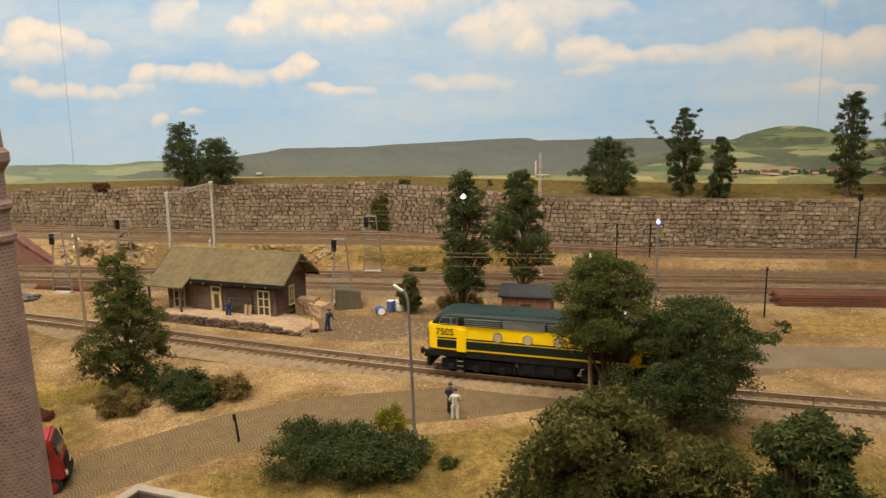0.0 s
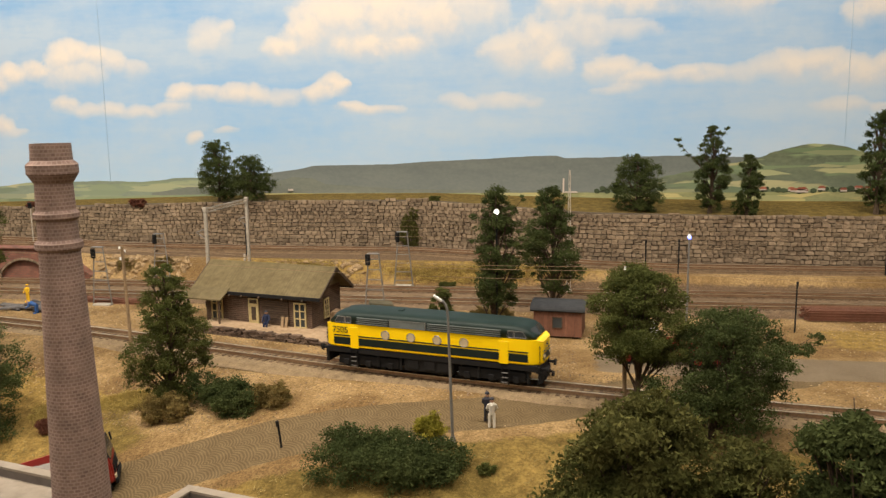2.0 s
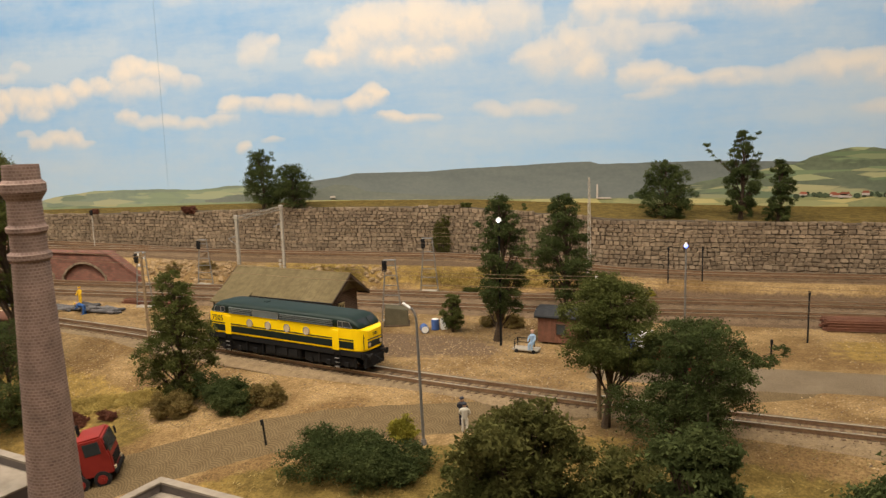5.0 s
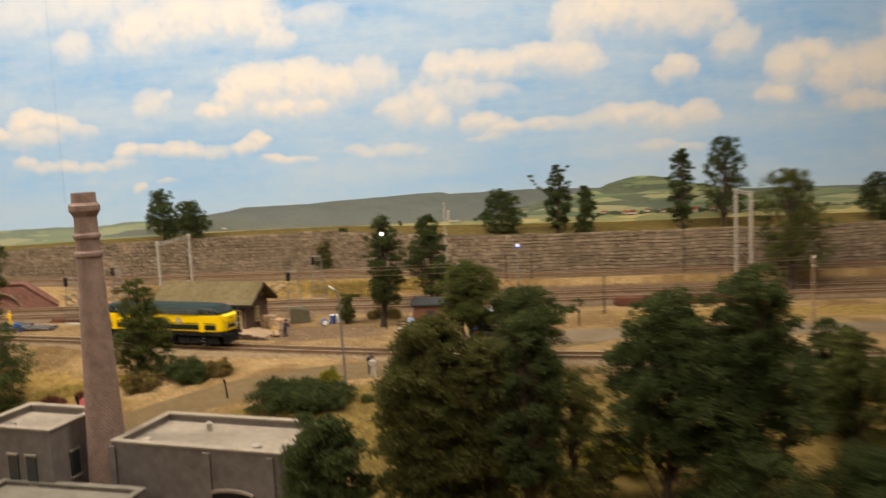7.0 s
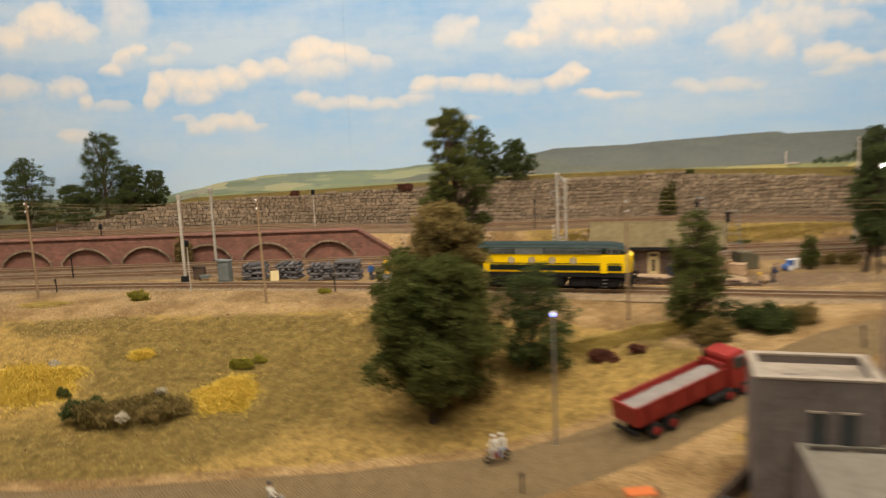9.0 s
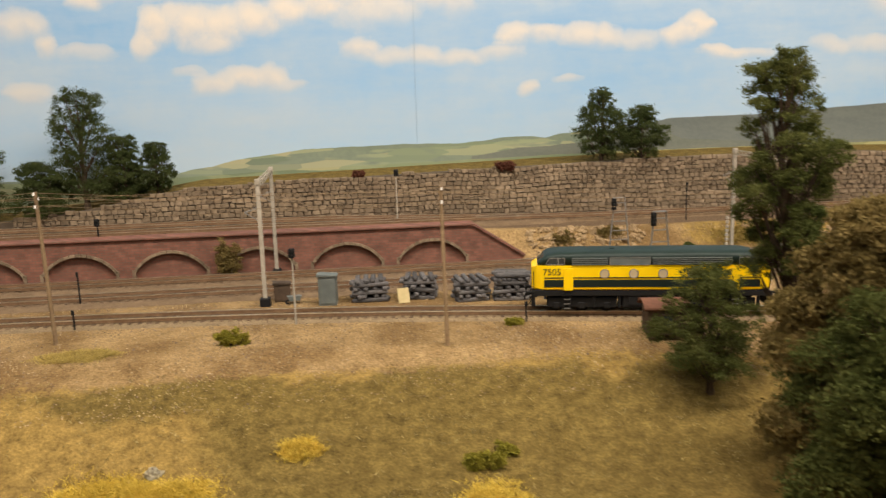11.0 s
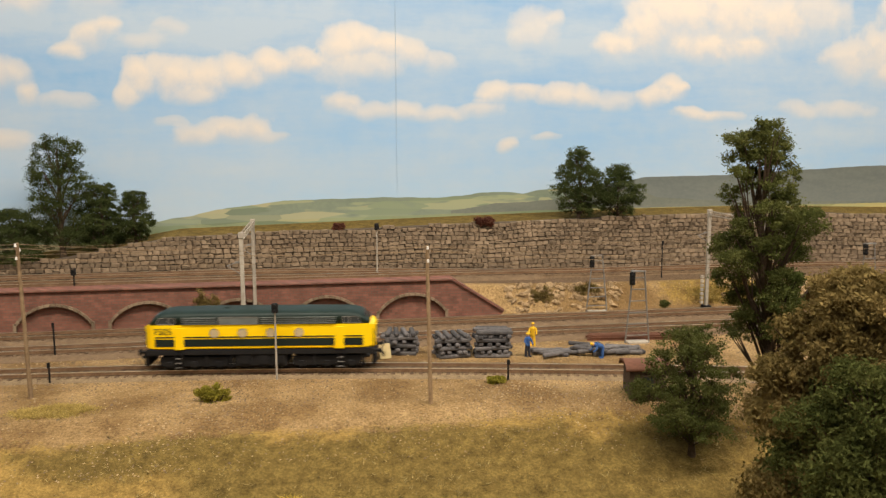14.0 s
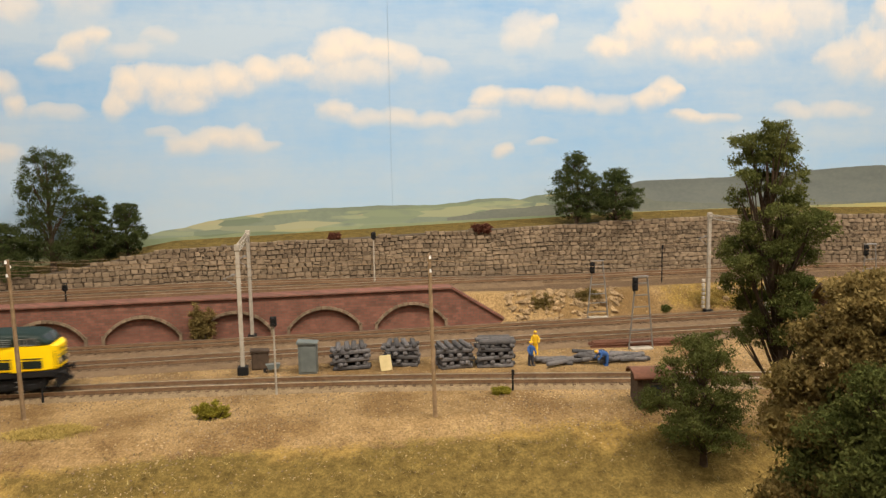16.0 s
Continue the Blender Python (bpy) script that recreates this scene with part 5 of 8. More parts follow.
        for e in (-1, 1):
            for pane in (((0.0655, 0.0397), (0.0702, 0.0397), (0.0702, 0.0452), (0.0655, 0.0452)), ((0.0708, 0.0397), (0.0800, 0.0397), (0.0772, 0.0452), (0.0708, 0.0452))):
                bm = bmesh.new()
                yo = s * HW * 0.965
                prism(bm, [(e * x, z) for x, z in pane], yo, yo + s * 0.0006)
                p = part("cab_window", bm, M["window"], roof, "dark glass side window")
                bm = bmesh.new()
                for q in range(4):
                    (xa, za), (xb, zb) = pane[q], pane[(q + 1) % 4]
                    cyl(bm, (e * xa, yo + s * 0.0006, za), (e * xb, yo + s * 0.0006, zb), 0.00026, seg=5)
                part("frame", bm, M["steel"], p)
    # windscreens, lamps, buffers, couplings
    for e in (-1, 1):
        for s in (-1, 1):
            bm = bmesh.new()
            a = Vector((e * 0.0848, s * 0.0015, 0.0362))
            pts = [(0.0866, 0.0010, 0.0404), (0.0854, 0.0120, 0.0404), (0.0814, 0.0112, 0.0464), (0.0824, 0.0010, 0.0466)]
            v = [bm.verts.new((e * x, s * y, z)) for x, y, z in pts] + [bm.verts.new((e * (x - 0.0012), s * y, z - 0.0006)) for x, y, z in pts]
            for f in ((0, 1, 2, 3), (7, 6, 5, 4), (0, 4, 5, 1), (1, 5, 6, 2), (2, 6, 7, 3), (3, 7, 4, 0)):
                bm.faces.new([v[i] for i in f])
            bmesh.ops.recalc_face_normals(bm, faces=bm.faces)
            part("windscreen", bm, M["window"], roof, "raked dark windscreen")
            bm = bmesh.new()
            cyl(bm, (e * 0.0880, s * 0.0078, 0.0250), (e * 0.0919, s * 0.0078, 0.0250), 0.0016, seg=12)
            part("headlight", bm, M["porthole"], body, "round headlight in a dark rim")
            bm = bmesh.new()
            cyl(bm, (e * 0.0875, s * 0.0102, 0.0150), (e * 0.0945, s * 0.0102, 0.0150), 0.0011, seg=10)
            cyl(bm, (e * 0.0945, s * 0.0102, 0.0150), (e * 0.0958, s * 0.0102, 0.0150), 0.0027, 0.0026, seg=14)
            part("buffer", bm, M["black"], t, "black round buffer")
            bm = bmesh.new()
            cyl(bm, (e * 0.0893, s * 0.013, 0.0215), (e * 0.0893, s * 0.013, 0.034), 0.0003, seg=5)
            cyl(bm, (e * 0.0900, s * 0.004, 0.0315), (e * 0.0893, s * 0.013, 0.0315), 0.0003, seg=5)
            part("handrail", bm, M["black"], body)
            bm = bmesh.new()
            for k in range(3):
                box(bm, e * 0.0635, s * 0.0168, 0.0040 + 0.0036 * k, 0.0046, 0.0014, 0.0004, slot=1)
            for q in (-1, 1):
                box(bm, e * 0.0635 + q * 0.0029, s * 0.0166, 0.0095, 0.0004, 0.0012, 0.0140)
            part("steps", bm, [M["black"], M["steel"]], t, "black steps with white edges")
        bm = bmesh.new()
        for q in (0.0248, 0.0292):
            box(bm, e * 0.0903, 0, q, 0.0020, 0.0190, 0.0010 if q > 0.026 else 0.0054, bevel=0.0002)
        part("nose_band", bm, M["greenblack"], body, "black-green band round the nose")
        bm = bmesh.new()
        box(bm, e * 0.0880, 0, 0.0155, 0.0036, 0.030, 0.0062, bevel=0.0003)
        box(bm, e * 0.0895, 0, 0.0085, 0.0030, 0.026, 0.0085, bevel=0.0004)
        part("buffer_beam", bm, M["black"], t)
        bm = bmesh.new()
        cyl(bm, (e * 0.089, 0, 0.0125), (e * 0.0955, 0, 0.0105), 0.0009, seg=8)
        box(bm, e * 0.0962, 0, 0.0088, 0.0016, 0.0045, 0.0028, bevel=0.0003)
        for s in (-1, 1):
            cyl(bm, (e * 0.0895, s * 0.004, 0.0115), (e * 0.0925, s * 0.005, 0.0050), 0.0004, seg=6)
        part("coupling", bm, M["black"], t)
        # bogie
        bm = bmesh.new()
        for s in (-1, 1):
            box(bm, e * 0.052, s * 0.0125, 0.0078, 0.054, 0.0024, 0.0076, bevel=0.0006)
            for q in (-0.0195, 0, 0.0195):
                box(bm, e * 0.052 + q, s * 0.0138, 0.0058, 0.0048, 0.0018, 0.0048, bevel=0.0005)
                cyl(bm, (e * 0.052 + q + 0.0095, s * 0.0138, 0.0040), (e * 0.052 + q + 0.0095, s * 0.0138, 0.0130), 0.0013, seg=7)
        box(bm, e * 0.052, 0, 0.0120, 0.050, 0.022, 0.0060)
        bog = part("bogie", bm, M["black"], t, "black six-wheel bogie")
        for q in (-0.0195, 0, 0.0195):
            bm = bmesh.new()
            for s in (-1, 1):
                cyl(bm, (e * 0.052 + q, s * 0.0066, 0.0058), (e * 0.052 + q, s * 0.0092, 0.0058), 0.0058, seg=20)
            cyl(bm, (e * 0.052 + q, -0.0066, 0.0058), (e * 0.052 + q, 0.0066, 0.0058), 0.0012, seg=8)
            part("wheelset", bm, M["black"], bog)
    bm = bmesh.new()
    box(bm, 0, 0, 0.0166, 0.176, 0.0318, 0.0062, bevel=0.0004)
    part("underframe", bm, M["black"], t)
    bm = bmesh.new()
    box(bm, 0, 0, 0.0090, 0.042, 0.029, 0.0110, bevel=0.0012)
    for s in (-1, 1):
        for q in (-0.012, 0.002, 0.014):
            box(bm, q, s * 0.0148, 0.0095, 0.009, 0.0012, 0.0070, bevel=0.0003)
    part("fuel_tank", bm, M["black"], t)
    for s, rz in ((-1, 0), (1, 180)):
        for xe in (-0.0738,):
            lettering("7505", 0.0070, M["greenblack"], body, pose(xe * (1 if s < 0 else -1), s * (HW + 0.0002), 0.0322, 90, 0, rz), "fleet_number", "dark painted running number")
    for e, rz in ((-1, -90), (1, 90)):
        lettering("7505", 0.0034, M["greenblack"], body, pose(e * 0.0898, 0, 0.0317, 90, 0, rz), "fleet_number", "dark painted running number")
    return t


loco = build_locomotive()
for piece in loco.children_recursive:
    if piece.name.split(".")[0] != "fleet_number":
        for v in piece.data.vertices:
            v.co.x *= 0.982
            if v.co.z > 0.0386:
                v.co.z -= (v.co.z - 0.0386) * 0.12
            if v.co.z > 0.0175:
                v.co.z -= 0.0013


# ---------------------------------------------------------------- the station shed and its dock
def build_station():
    L, D, H, R = 0.124, 0.056, 0.037, 0.057
    t = thing("station_building", pose(-0.1631, 0.8508, 0.003, 0, 0, -12), "brown brick station building with mossy gabled roof", "building")
    bm = bmesh.new()
    # the porch corner is cut out of the front at the left
    cut, dep = 0.030, 0.004
    for xa, xb, ya, yb in ((-L / 2, L / 2, D / 2 - 0.003, D / 2), (-L / 2 + cut, L / 2, -D / 2, -D / 2 + 0.003), (-L / 2, -L / 2 + cut, -D / 2 + dep, -D / 2 + dep + 0.003)):
        box(bm, (xa + xb) / 2, (ya + yb) / 2, H / 2, xb - xa, yb - ya, H)
    box(bm, -L / 2 + 0.0015, dep / 2, H / 2, 0.003, D - dep - 0.006, H)
    box(bm, -L / 2 + cut + 0.0015, -D / 2 + dep / 2 + 0.0015, H / 2, 0.0029, dep, H)
    box(bm, L / 2 - 0.0015, 0, H / 2, 0.003, D - 0.006, H)
    wall = part("wall", bm, M["darkbrick"], t)
    for x in (-L / 2 + 0.0015, L / 2 - 0.0015):
        bm = bmesh.new()
        prism_x(bm, [(-D / 2, H), (D / 2, H), (0, R - 0.003)], x - 0.0015, x + 0.0015)
        part("gable", bm, M["olive_board"], t, "dull olive boarded gable")
    ov, th = 0.005, 0.0016
    bm = bmesh.new()
    k = (R - H) / (D / 2)
    prism_x(bm, [(-D / 2 - 0.002, H - k * 0.002 + 0.0008), (-D / 2 - 0.018, H - k * 0.013), (-D / 2 - 0.018, H - k * 0.013 - 0.0014), (-D / 2 - 0.002, H - k * 0.002 - 0.0008)], -L / 2 - 0.0098, -L / 2 + 0.034)
    part("porch_roof", bm, M["roof"], t, "lower mossy porch roof")
    for x in (-L / 2 - 0.006, -L / 2 + 0.030):
        bm = bmesh.new()
        box(bm, x, -D / 2 - 0.0155, 0.013, 0.0016, 0.0016, 0.030)
        part("porch_post", bm, M["darkwood"], t)
    for s in (-1, 1):
        bm = bmesh.new()
        slope = (R - H) / (D / 2)
        y1 = s * (D / 2 + ov)
        z1 = H - slope * ov
        prism_x(bm, [(0, R), (y1, z1), (y1, z1 - th), (0, R - th)], -L / 2 - 0.010, L / 2 + 0.012)
        slope_ob = part("roof_slope", bm, M["roof"], t, "mossy olive roof slope")
        bm = bmesh.new()
        for i in range(48):
            rx_ = -L / 2 - 0.0092 + 0.00302 * i
            prism_x(bm, [(0, R + 0.00018), (y1, z1 + 0.00018), (y1, z1), (0, R)], rx_, rx_ + 0.0009)
        part("roof_ribs", bm, M["roof"], slope_ob)["kind"] = "stuff"
        bm = bmesh.new()
        prism_x(bm, [(y1 - s * 0.0005, z1 + 0.0002), (y1 + s * 0.0012, z1 + 0.0002), (y1 + s * 0.0012, z1 - 0.003), (y1 - s * 0.0005, z1 - 0.003)], -L / 2 - 0.0102, L / 2 + 0.0122)
        part("fascia", bm, M["black"], t, "dark eaves board")
        for e in (-1, 1):
            bm = bmesh.new()
            x0 = L / 2 + 0.012 if e > 0 else -L / 2 - 0.010
            prism_x(bm, [(0, R + 0.0004), (y1, z1 + 0.0004), (y1, z1 - 0.0030), (0, R - 0.0032)], x0, x0 + e * 0.0010)
            part("bargeboard", bm, M["darkwood"], t)
    bm = bmesh.new()
    prism_x(bm, [(-0.0015, R - 0.0006), (0, R + 0.0010), (0.0015, R - 0.0006)], -L / 2 - 0.010, L / 2 + 0.012)
    part("ridge", bm, M["roof"], t)

    def opening(x, y, z, w, h, rz, name, door=False):
        m = pose(x, y, z, 0, 0, rz)
        bm = bmesh.new()
        box(bm, 0, 0, h / 2, w, 0.0016, h)
        o = part(name, bm, M["cream"] if door else M["window"], t, "cream panelled door" if door else "dark window with cream bars")
        o.matrix_basis = m
        bm = bmesh.new()
        for q in (-1, 1):
            box(bm, q * w / 2, -0.0008, h / 2, 0.0014, 0.0014, h + 0.0014)
        box(bm, 0, -0.0008, h, w + 0.0014, 0.0016, 0.0014)
        box(bm, 0, -0.0010, 0, w + 0.0020, 0.0020, 0.0010)
        if not door:
            box(bm, 0, -0.0009, h / 2, 0.0012, 0.0012, h)
            for q in (0.35, 0.68):
                box(bm, 0, -0.0009, h * q, w, 0.0010, 0.0009)
        else:
            box(bm, 0, -0.0009, h * 0.8, w, 0.0012, 0.0010)
        part("frame", bm, M["cream"], o)
        if door:
            bm = bmesh.new()
            box(bm, 0, -0.0006, h * 0.45, w * 0.5, 0.0012, h * 0.5)
            box(bm, 0, -0.0006, h * 0.9, w * 0.85, 0.0012, h * 0.14)
            part("panel", bm, M["darkwood"], o)

    opening(-0.002, -D / 2 - 0.0004, 0.001, 0.010, 0.026, 0, "door", True)
    opening(0.050, -D / 2 - 0.0004, 0.003, 0.012, 0.023, 0, "window")
    opening(-0.048, -D / 2 + dep - 0.0004, 0.003, 0.012, 0.023, 0, "window")
    opening(L / 2 + 0.0004, -0.002, 0.008, 0.008, 0.018, 90, "window")
    # the freight door's slats and brackets
    for k in range(12):
        bm = bmesh.new()
        box(bm, 0.022, -D / 2 - 0.0006, 0.004 + 0.0022 * k, 0.030, 0.0012, 0.0016)
        part("shutter_slat", bm, M["darkwood"], t)
    for x in (-0.026, -0.012, 0.008, 0.034, 0.056):
        bm = bmesh.new()
        box(bm, x, -D / 2 - 0.004, H - 0.005, 0.0012, 0.009, 0.0012, rx=35)
        part("bracket", bm, M["darkwood"], t)
    bm = bmesh.new()
    for q in (0.0, 0.0045):
        box(bm, 0.032 + q, -D / 2 - 0.0045, 0.0062, 0.0030, 0.0010, 0.0125, rx=-14)
    part("leaning_boards", bm, M["wood"], t, "pale boards leaning on the wall")


build_station()


def build_dock():
    rng = random.Random(5)
    t = thing("loading_dock", pose(-0.141, 0.797, 0, 0, 0, -13.5), "low dock edged with dark rough stones", "platform", kind="structure")
    bm = bmesh.new()
    prism(bm, [(-0.085, -0.003), (0.078, -0.003), (0.040, 0.0050), (-0.085, 0.0066)], -0.010, 0.034)
    part("dock_top", bm, M["dirt"], t, "worn sandy dock surface")
    verts, faces = [], []
    x = -0.085
    while x < 0.074:
        top = 0.0066 if x < 0.03 else 0.0066 - (x - 0.03) * 0.14
        z = -0.001
        while z < top:
            w, h = rng.uniform(0.0035, 0.0065), rng.uniform(0.0014, 0.0022)
            b = chamfer_stone(rng)
            m = pose(x + w / 2 + rng.uniform(-0.001, 0.001), -0.0112, z + h / 2, 0, rng.uniform(-6, 6), rng.uniform(-5, 5)) @ Matrix.Diagonal((w, 0.004, h * 0.95, 1))
            n0 = len(verts)
            b.verts.index_update()
            verts += [tuple(m @ v.co) for v in b.verts]
            faces += [tuple(n0 + v.index for v in f.verts) for f in b.faces]
            b.free()
            z += h
        x += 0.0045
    o = raw("edge_stones", verts, faces, M["dockstone"], t, "row of dark rough edge stones")
    o["kind"] = "stuff"


build_dock()


# ---------------------------------------------------------------- the factory
def flat_block(name, x, y, z, rz, w, d, h, label, par=0.006):
    t = thing(name, pose(x, y, z, 0, 0, rz), label, "building")
    bm = bmesh.new()
    box(bm, 0, 0, h - par, w - 0.0076, d - 0.0076, 0.002)
    part("flat_roof", bm, M["flatroof"], t, "pale felted flat roof")
    e = 0.004
    for sx in (-1, 1):
        bm = bmesh.new()
        box(bm, sx * (w / 2 - e / 2), 0, h / 2, e, d, h)
        part("wall", bm, M["render_grey"], t)
    for sy in (-1, 1):
        bm = bmesh.new()
        box(bm, 0, sy * (d / 2 - e / 2), h / 2, w - 2 * e, e, h)
        part("wall", bm, M["render_grey"], t)
    bm = bmesh.new()
    for sx in (-1, 1):
        box(bm, sx * (w / 2 - e / 2), 0, h + 0.0006, e + 0.0018, d + 0.0018, 0.0014, bevel=0.0003)
    for sy in (-1, 1):
        box(bm, 0, sy * (d / 2 - e / 2), h + 0.0006, w - 2 * e, e + 0.0018, 0.00138)
    part("coping", bm, M["flatroof"], t, "pale parapet coping")
    return t


def hole(t, x, y, z, w, h, rz=0, name="window", arch=False):
    bm = bmesh.new()
    box(bm, 0, 0, h / 2, w, 0.0012, h)
    if arch:
        prism(bm, [(w / 2 * math.cos(math.pi * i / 10), h - 0.0002 + 0.0035 * math.sin(math.pi * i / 10)) for i in range(11)], -0.0006, 0.0006)
    o = part(name, bm, M["black"] if arch or name == "door" else M["window"], t, "dark opening")
    o.matrix_basis = pose(x, y, z, 0, 0, rz)
    bm = bmesh.new()
    if arch:
        for i in range(10):
            a, b = math.pi * i / 10, math.pi * (i + 1) / 10
            prism(bm, [(r * math.cos(q), h + r / (w / 2) * 0.0035 * math.sin(q) + (0.0016 if r > w / 2 else 0)) for r, q in ((w / 2, a), (w / 2, b), (w / 2 + 0.0012, b), (w / 2 + 0.0012, a))], -0.0014, 0.0004)
    else:
        box(bm, 0, -0.0006, h + 0.0005, w + 0.0020, 0.0016, 0.0012)
    part("lintel", bm, M["flatroof"], o, "pale lintel")
    if name == "window":
        bm = bmesh.new()
        box(bm, 0, -0.0006, -0.0005, w + 0.0020, 0.0020, 0.0010)
        part("sill", bm, M["flatroof"], o, "pale sill")


zf = -0.071
hall = flat_block("factory_hall", -0.006, 0.431, zf, -13, 0.142, 0.070, 0.076, "grey rendered factory hall with a flat roof")
hole(hall, 0.031, -0.0354, 0.0, 0.034, 0.042, name="gate", arch=True)
hole(hall, -0.020, -0.0354, 0.0, 0.012, 0.031, name="door")
hole(hall, 0.0714, -0.005, 0.020, 0.012, 0.020, 90)
for x in (-0.0700, 0.012, 0.0635):
    bm = bmesh.new()
    box(bm, x, -0.0358, 0.037, 0.006, 0.0020, 0.073, bevel=0.0003)
    part("pilaster", bm, M["render_grey"], hall)
for x, y, r in ((-0.045, -0.027, 0.0030), (-0.018, 0.014, 0.0022), (0.047, -0.024, 0.0030)):
    bm = bmesh.new()
    turned(bm, [(r, 0), (r, 0.005), (r * 1.25, 0.005), (r * 1.25, 0.0068), (r * 0.5, 0.0078)], 12, x, y)
    v = part("roof_vent", bm, M["concrete"], hall, "small round roof vent")
    v.location.z = 0.0706
tower = flat_block("factory_office", -0.152, 0.436, zf, -13, 0.072, 0.056, 0.089, "grey rendered factory block with two windows")
for x in (0.000, 0.017):
    hole(tower, x, -0.0284, 0.047, 0.009, 0.022)
hole(tower, 0.0364, -0.006, 0.047, 0.009, 0.020, 90)
bm = bmesh.new()
box(bm, -0.014, -0.016, 0.0855, 0.009, 0.007, 0.005, bevel=0.0004)
part("roof_hatch", bm, M["render_grey"], tower)
annex = flat_block("factory_annex", -0.117, 0.355, zf, -10, 0.122, 0.094, 0.048, "low grey factory annex with a broad flat roof", 0.003)
for c in annex.children:
    if c.name.startswith(("flat_roof", "coping")):
        c.data.materials[0] = M["greyroof"]
hole(annex, -0.02, -0.0472, 0.004, 0.02, 0.014)


def build_chimney():
    t = thing("factory_chimney", pose(-0.0965, 0.4315, zf + 0.009), "tall tapering purple-red brick factory chimney", "chimney")
    bm = bmesh.new()
    prof = [(0.0205, 0.0), (0.0200, 0.004), (0.0112, 0.205), (0.0130, 0.2065), (0.0130, 0.209), (0.0110, 0.2105), (0.0108, 0.219), (0.0124, 0.2205), (0.0124, 0.2225), (0.0106, 0.224), (0.0102, 0.236), (0.0138, 0.2405), (0.0138, 0.2445), (0.0112, 0.2465), (0.0108, 0.254), (0.0086, 0.254), (0.0080, 0.245)]
    prof = [(r * 0.80, z) for r, z in prof]
    for nm, a, b in (("shaft", 0, 3), ("ring_course", 2, 6), ("neck", 5, 7), ("ring_course", 6, 10), ("upper_neck", 9, 11), ("cornice", 10, 14), ("crown", 13, 17)):
        bm = bmesh.new()
        turned(bm, prof[a:b], 40)
        part(nm, bm, M["chimneybrick"], t)


build_chimney()


# ---------------------------------------------------------------- poles, lamps, masts and signals
def telegraph_pole(x, y, z, h, lean=0.0, group="telegraph poles"):
    t = thing("telegraph_pole", pose(x, y, z, 0, lean, 0), "weathered wooden telegraph pole with white insulators", "pole", group)
    bm = bmesh.new()
    cyl(bm, (0, 0, -0.003), (0, 0, h), 0.0016, 0.0012, 10)
    part("pole", bm, M["wood"], t)
    for k, (zz, s) in enumerate(((h - 0.002, -1), (h - 0.006, 1), (h - 0.011, -1))):
        bm = bmesh.new()
        cyl(bm, (0, s * 0.001, zz), (0, s * 0.0035, zz), 0.0003, seg=5)
        cyl(bm, (0, s * 0.0035, zz - 0.0003), (0, s * 0.0035, zz + 0.0018), 0.0009, 0.0006, 8, 1)
        part("insulator", bm, [M["black"], M["white"]], t, "white insulator on a bracket")
    return t


POLES = [(-1.16, 0.84, 0.0, 0.112), (-0.871, 0.818, 0.0, 0.112), (-0.591, 0.763, 0.0, 0.111), (-0.222, 0.690, -0.009, 0.112), (0.172, 0.642, -0.001, 0.103), (0.526, 0.680, 0.0, 0.092)]
for x, y, z, h in POLES:
    telegraph_pole(x, y, z, h, -1.0)


def wire(pts, r=0.00016, sag=0.0, name="overhead_wire", label="thin slack wire strung from pole to pole", cat="wire"):
    bm, line = bmesh.new(), [tuple(pts[0])]
    for a, b in zip(pts, pts[1:]):
        a, b = Vector(a), Vector(b)
        for i in range(1, 9):
            k = i / 8
            line.append(tuple(a.lerp(b, k) - Vector((0, 0, sag * 4 * k * (1 - k)))))
    swept(bm, line, 0, 0, 1.7 * r, 1.7 * r)
    return tagged(finish(name, bm, M["wood"]), label, cat, "wires")


for dz, dy in ((-0.0005, -0.0035), (-0.0045, 0.0035), (-0.0095, -0.0035)):
    wire([(x, y + dy, z + h + dz) for x, y, z, h in POLES], sag=0.004)


def street_lamp(x, y, z, h, lean=0, rz=0, glowing=None, label=""):
    t = thing("street_lamp", pose(x, y, z, 0, lean, rz), label, "street lamp", "lamps")
    bm = bmesh.new()
    cyl(bm, (0, 0, -0.002), (0, 0, h * 0.86), 0.0011, 0.0008, 10)
    cyl(bm, (0, 0, -0.001), (0, 0, 0.004), 0.0024, 0.0016, 10)
    part("post", bm, M["steel"], t, "slim grey post")
    bm = bmesh.new()
    prev = Vector((0, 0, h * 0.86))
    for i in range(1, 7):
        a = math.pi / 2 * i / 6
        q = Vector((-0.004 * (1 - math.cos(a)), 0, h * 0.86 + h * 0.10 * math.sin(a)))
        cyl(bm, prev, q, 0.0008, seg=8)
        prev = q
    part("arm", bm, M["steel"], t)
    bm = bmesh.new()
    box(bm, -0.0058, 0, h * 0.975, 0.0066, 0.0032, 0.0014, bevel=0.0004, ry=38)
    hd = part("head", bm, M["white"], t, "pale lamp head")
    bm = bmesh.new()
    box(bm, -0.0062, 0, h * 0.975 - 0.0008, 0.0052, 0.0026, 0.0006, ry=38)
    part("glass", bm, M[glowing] if glowing else M["porthole"], hd)
    return t


street_lamp(0.061, 0.587, -0.006, 0.098, -1.5, 10, None, "slim grey street lamp beside the cobbled road")


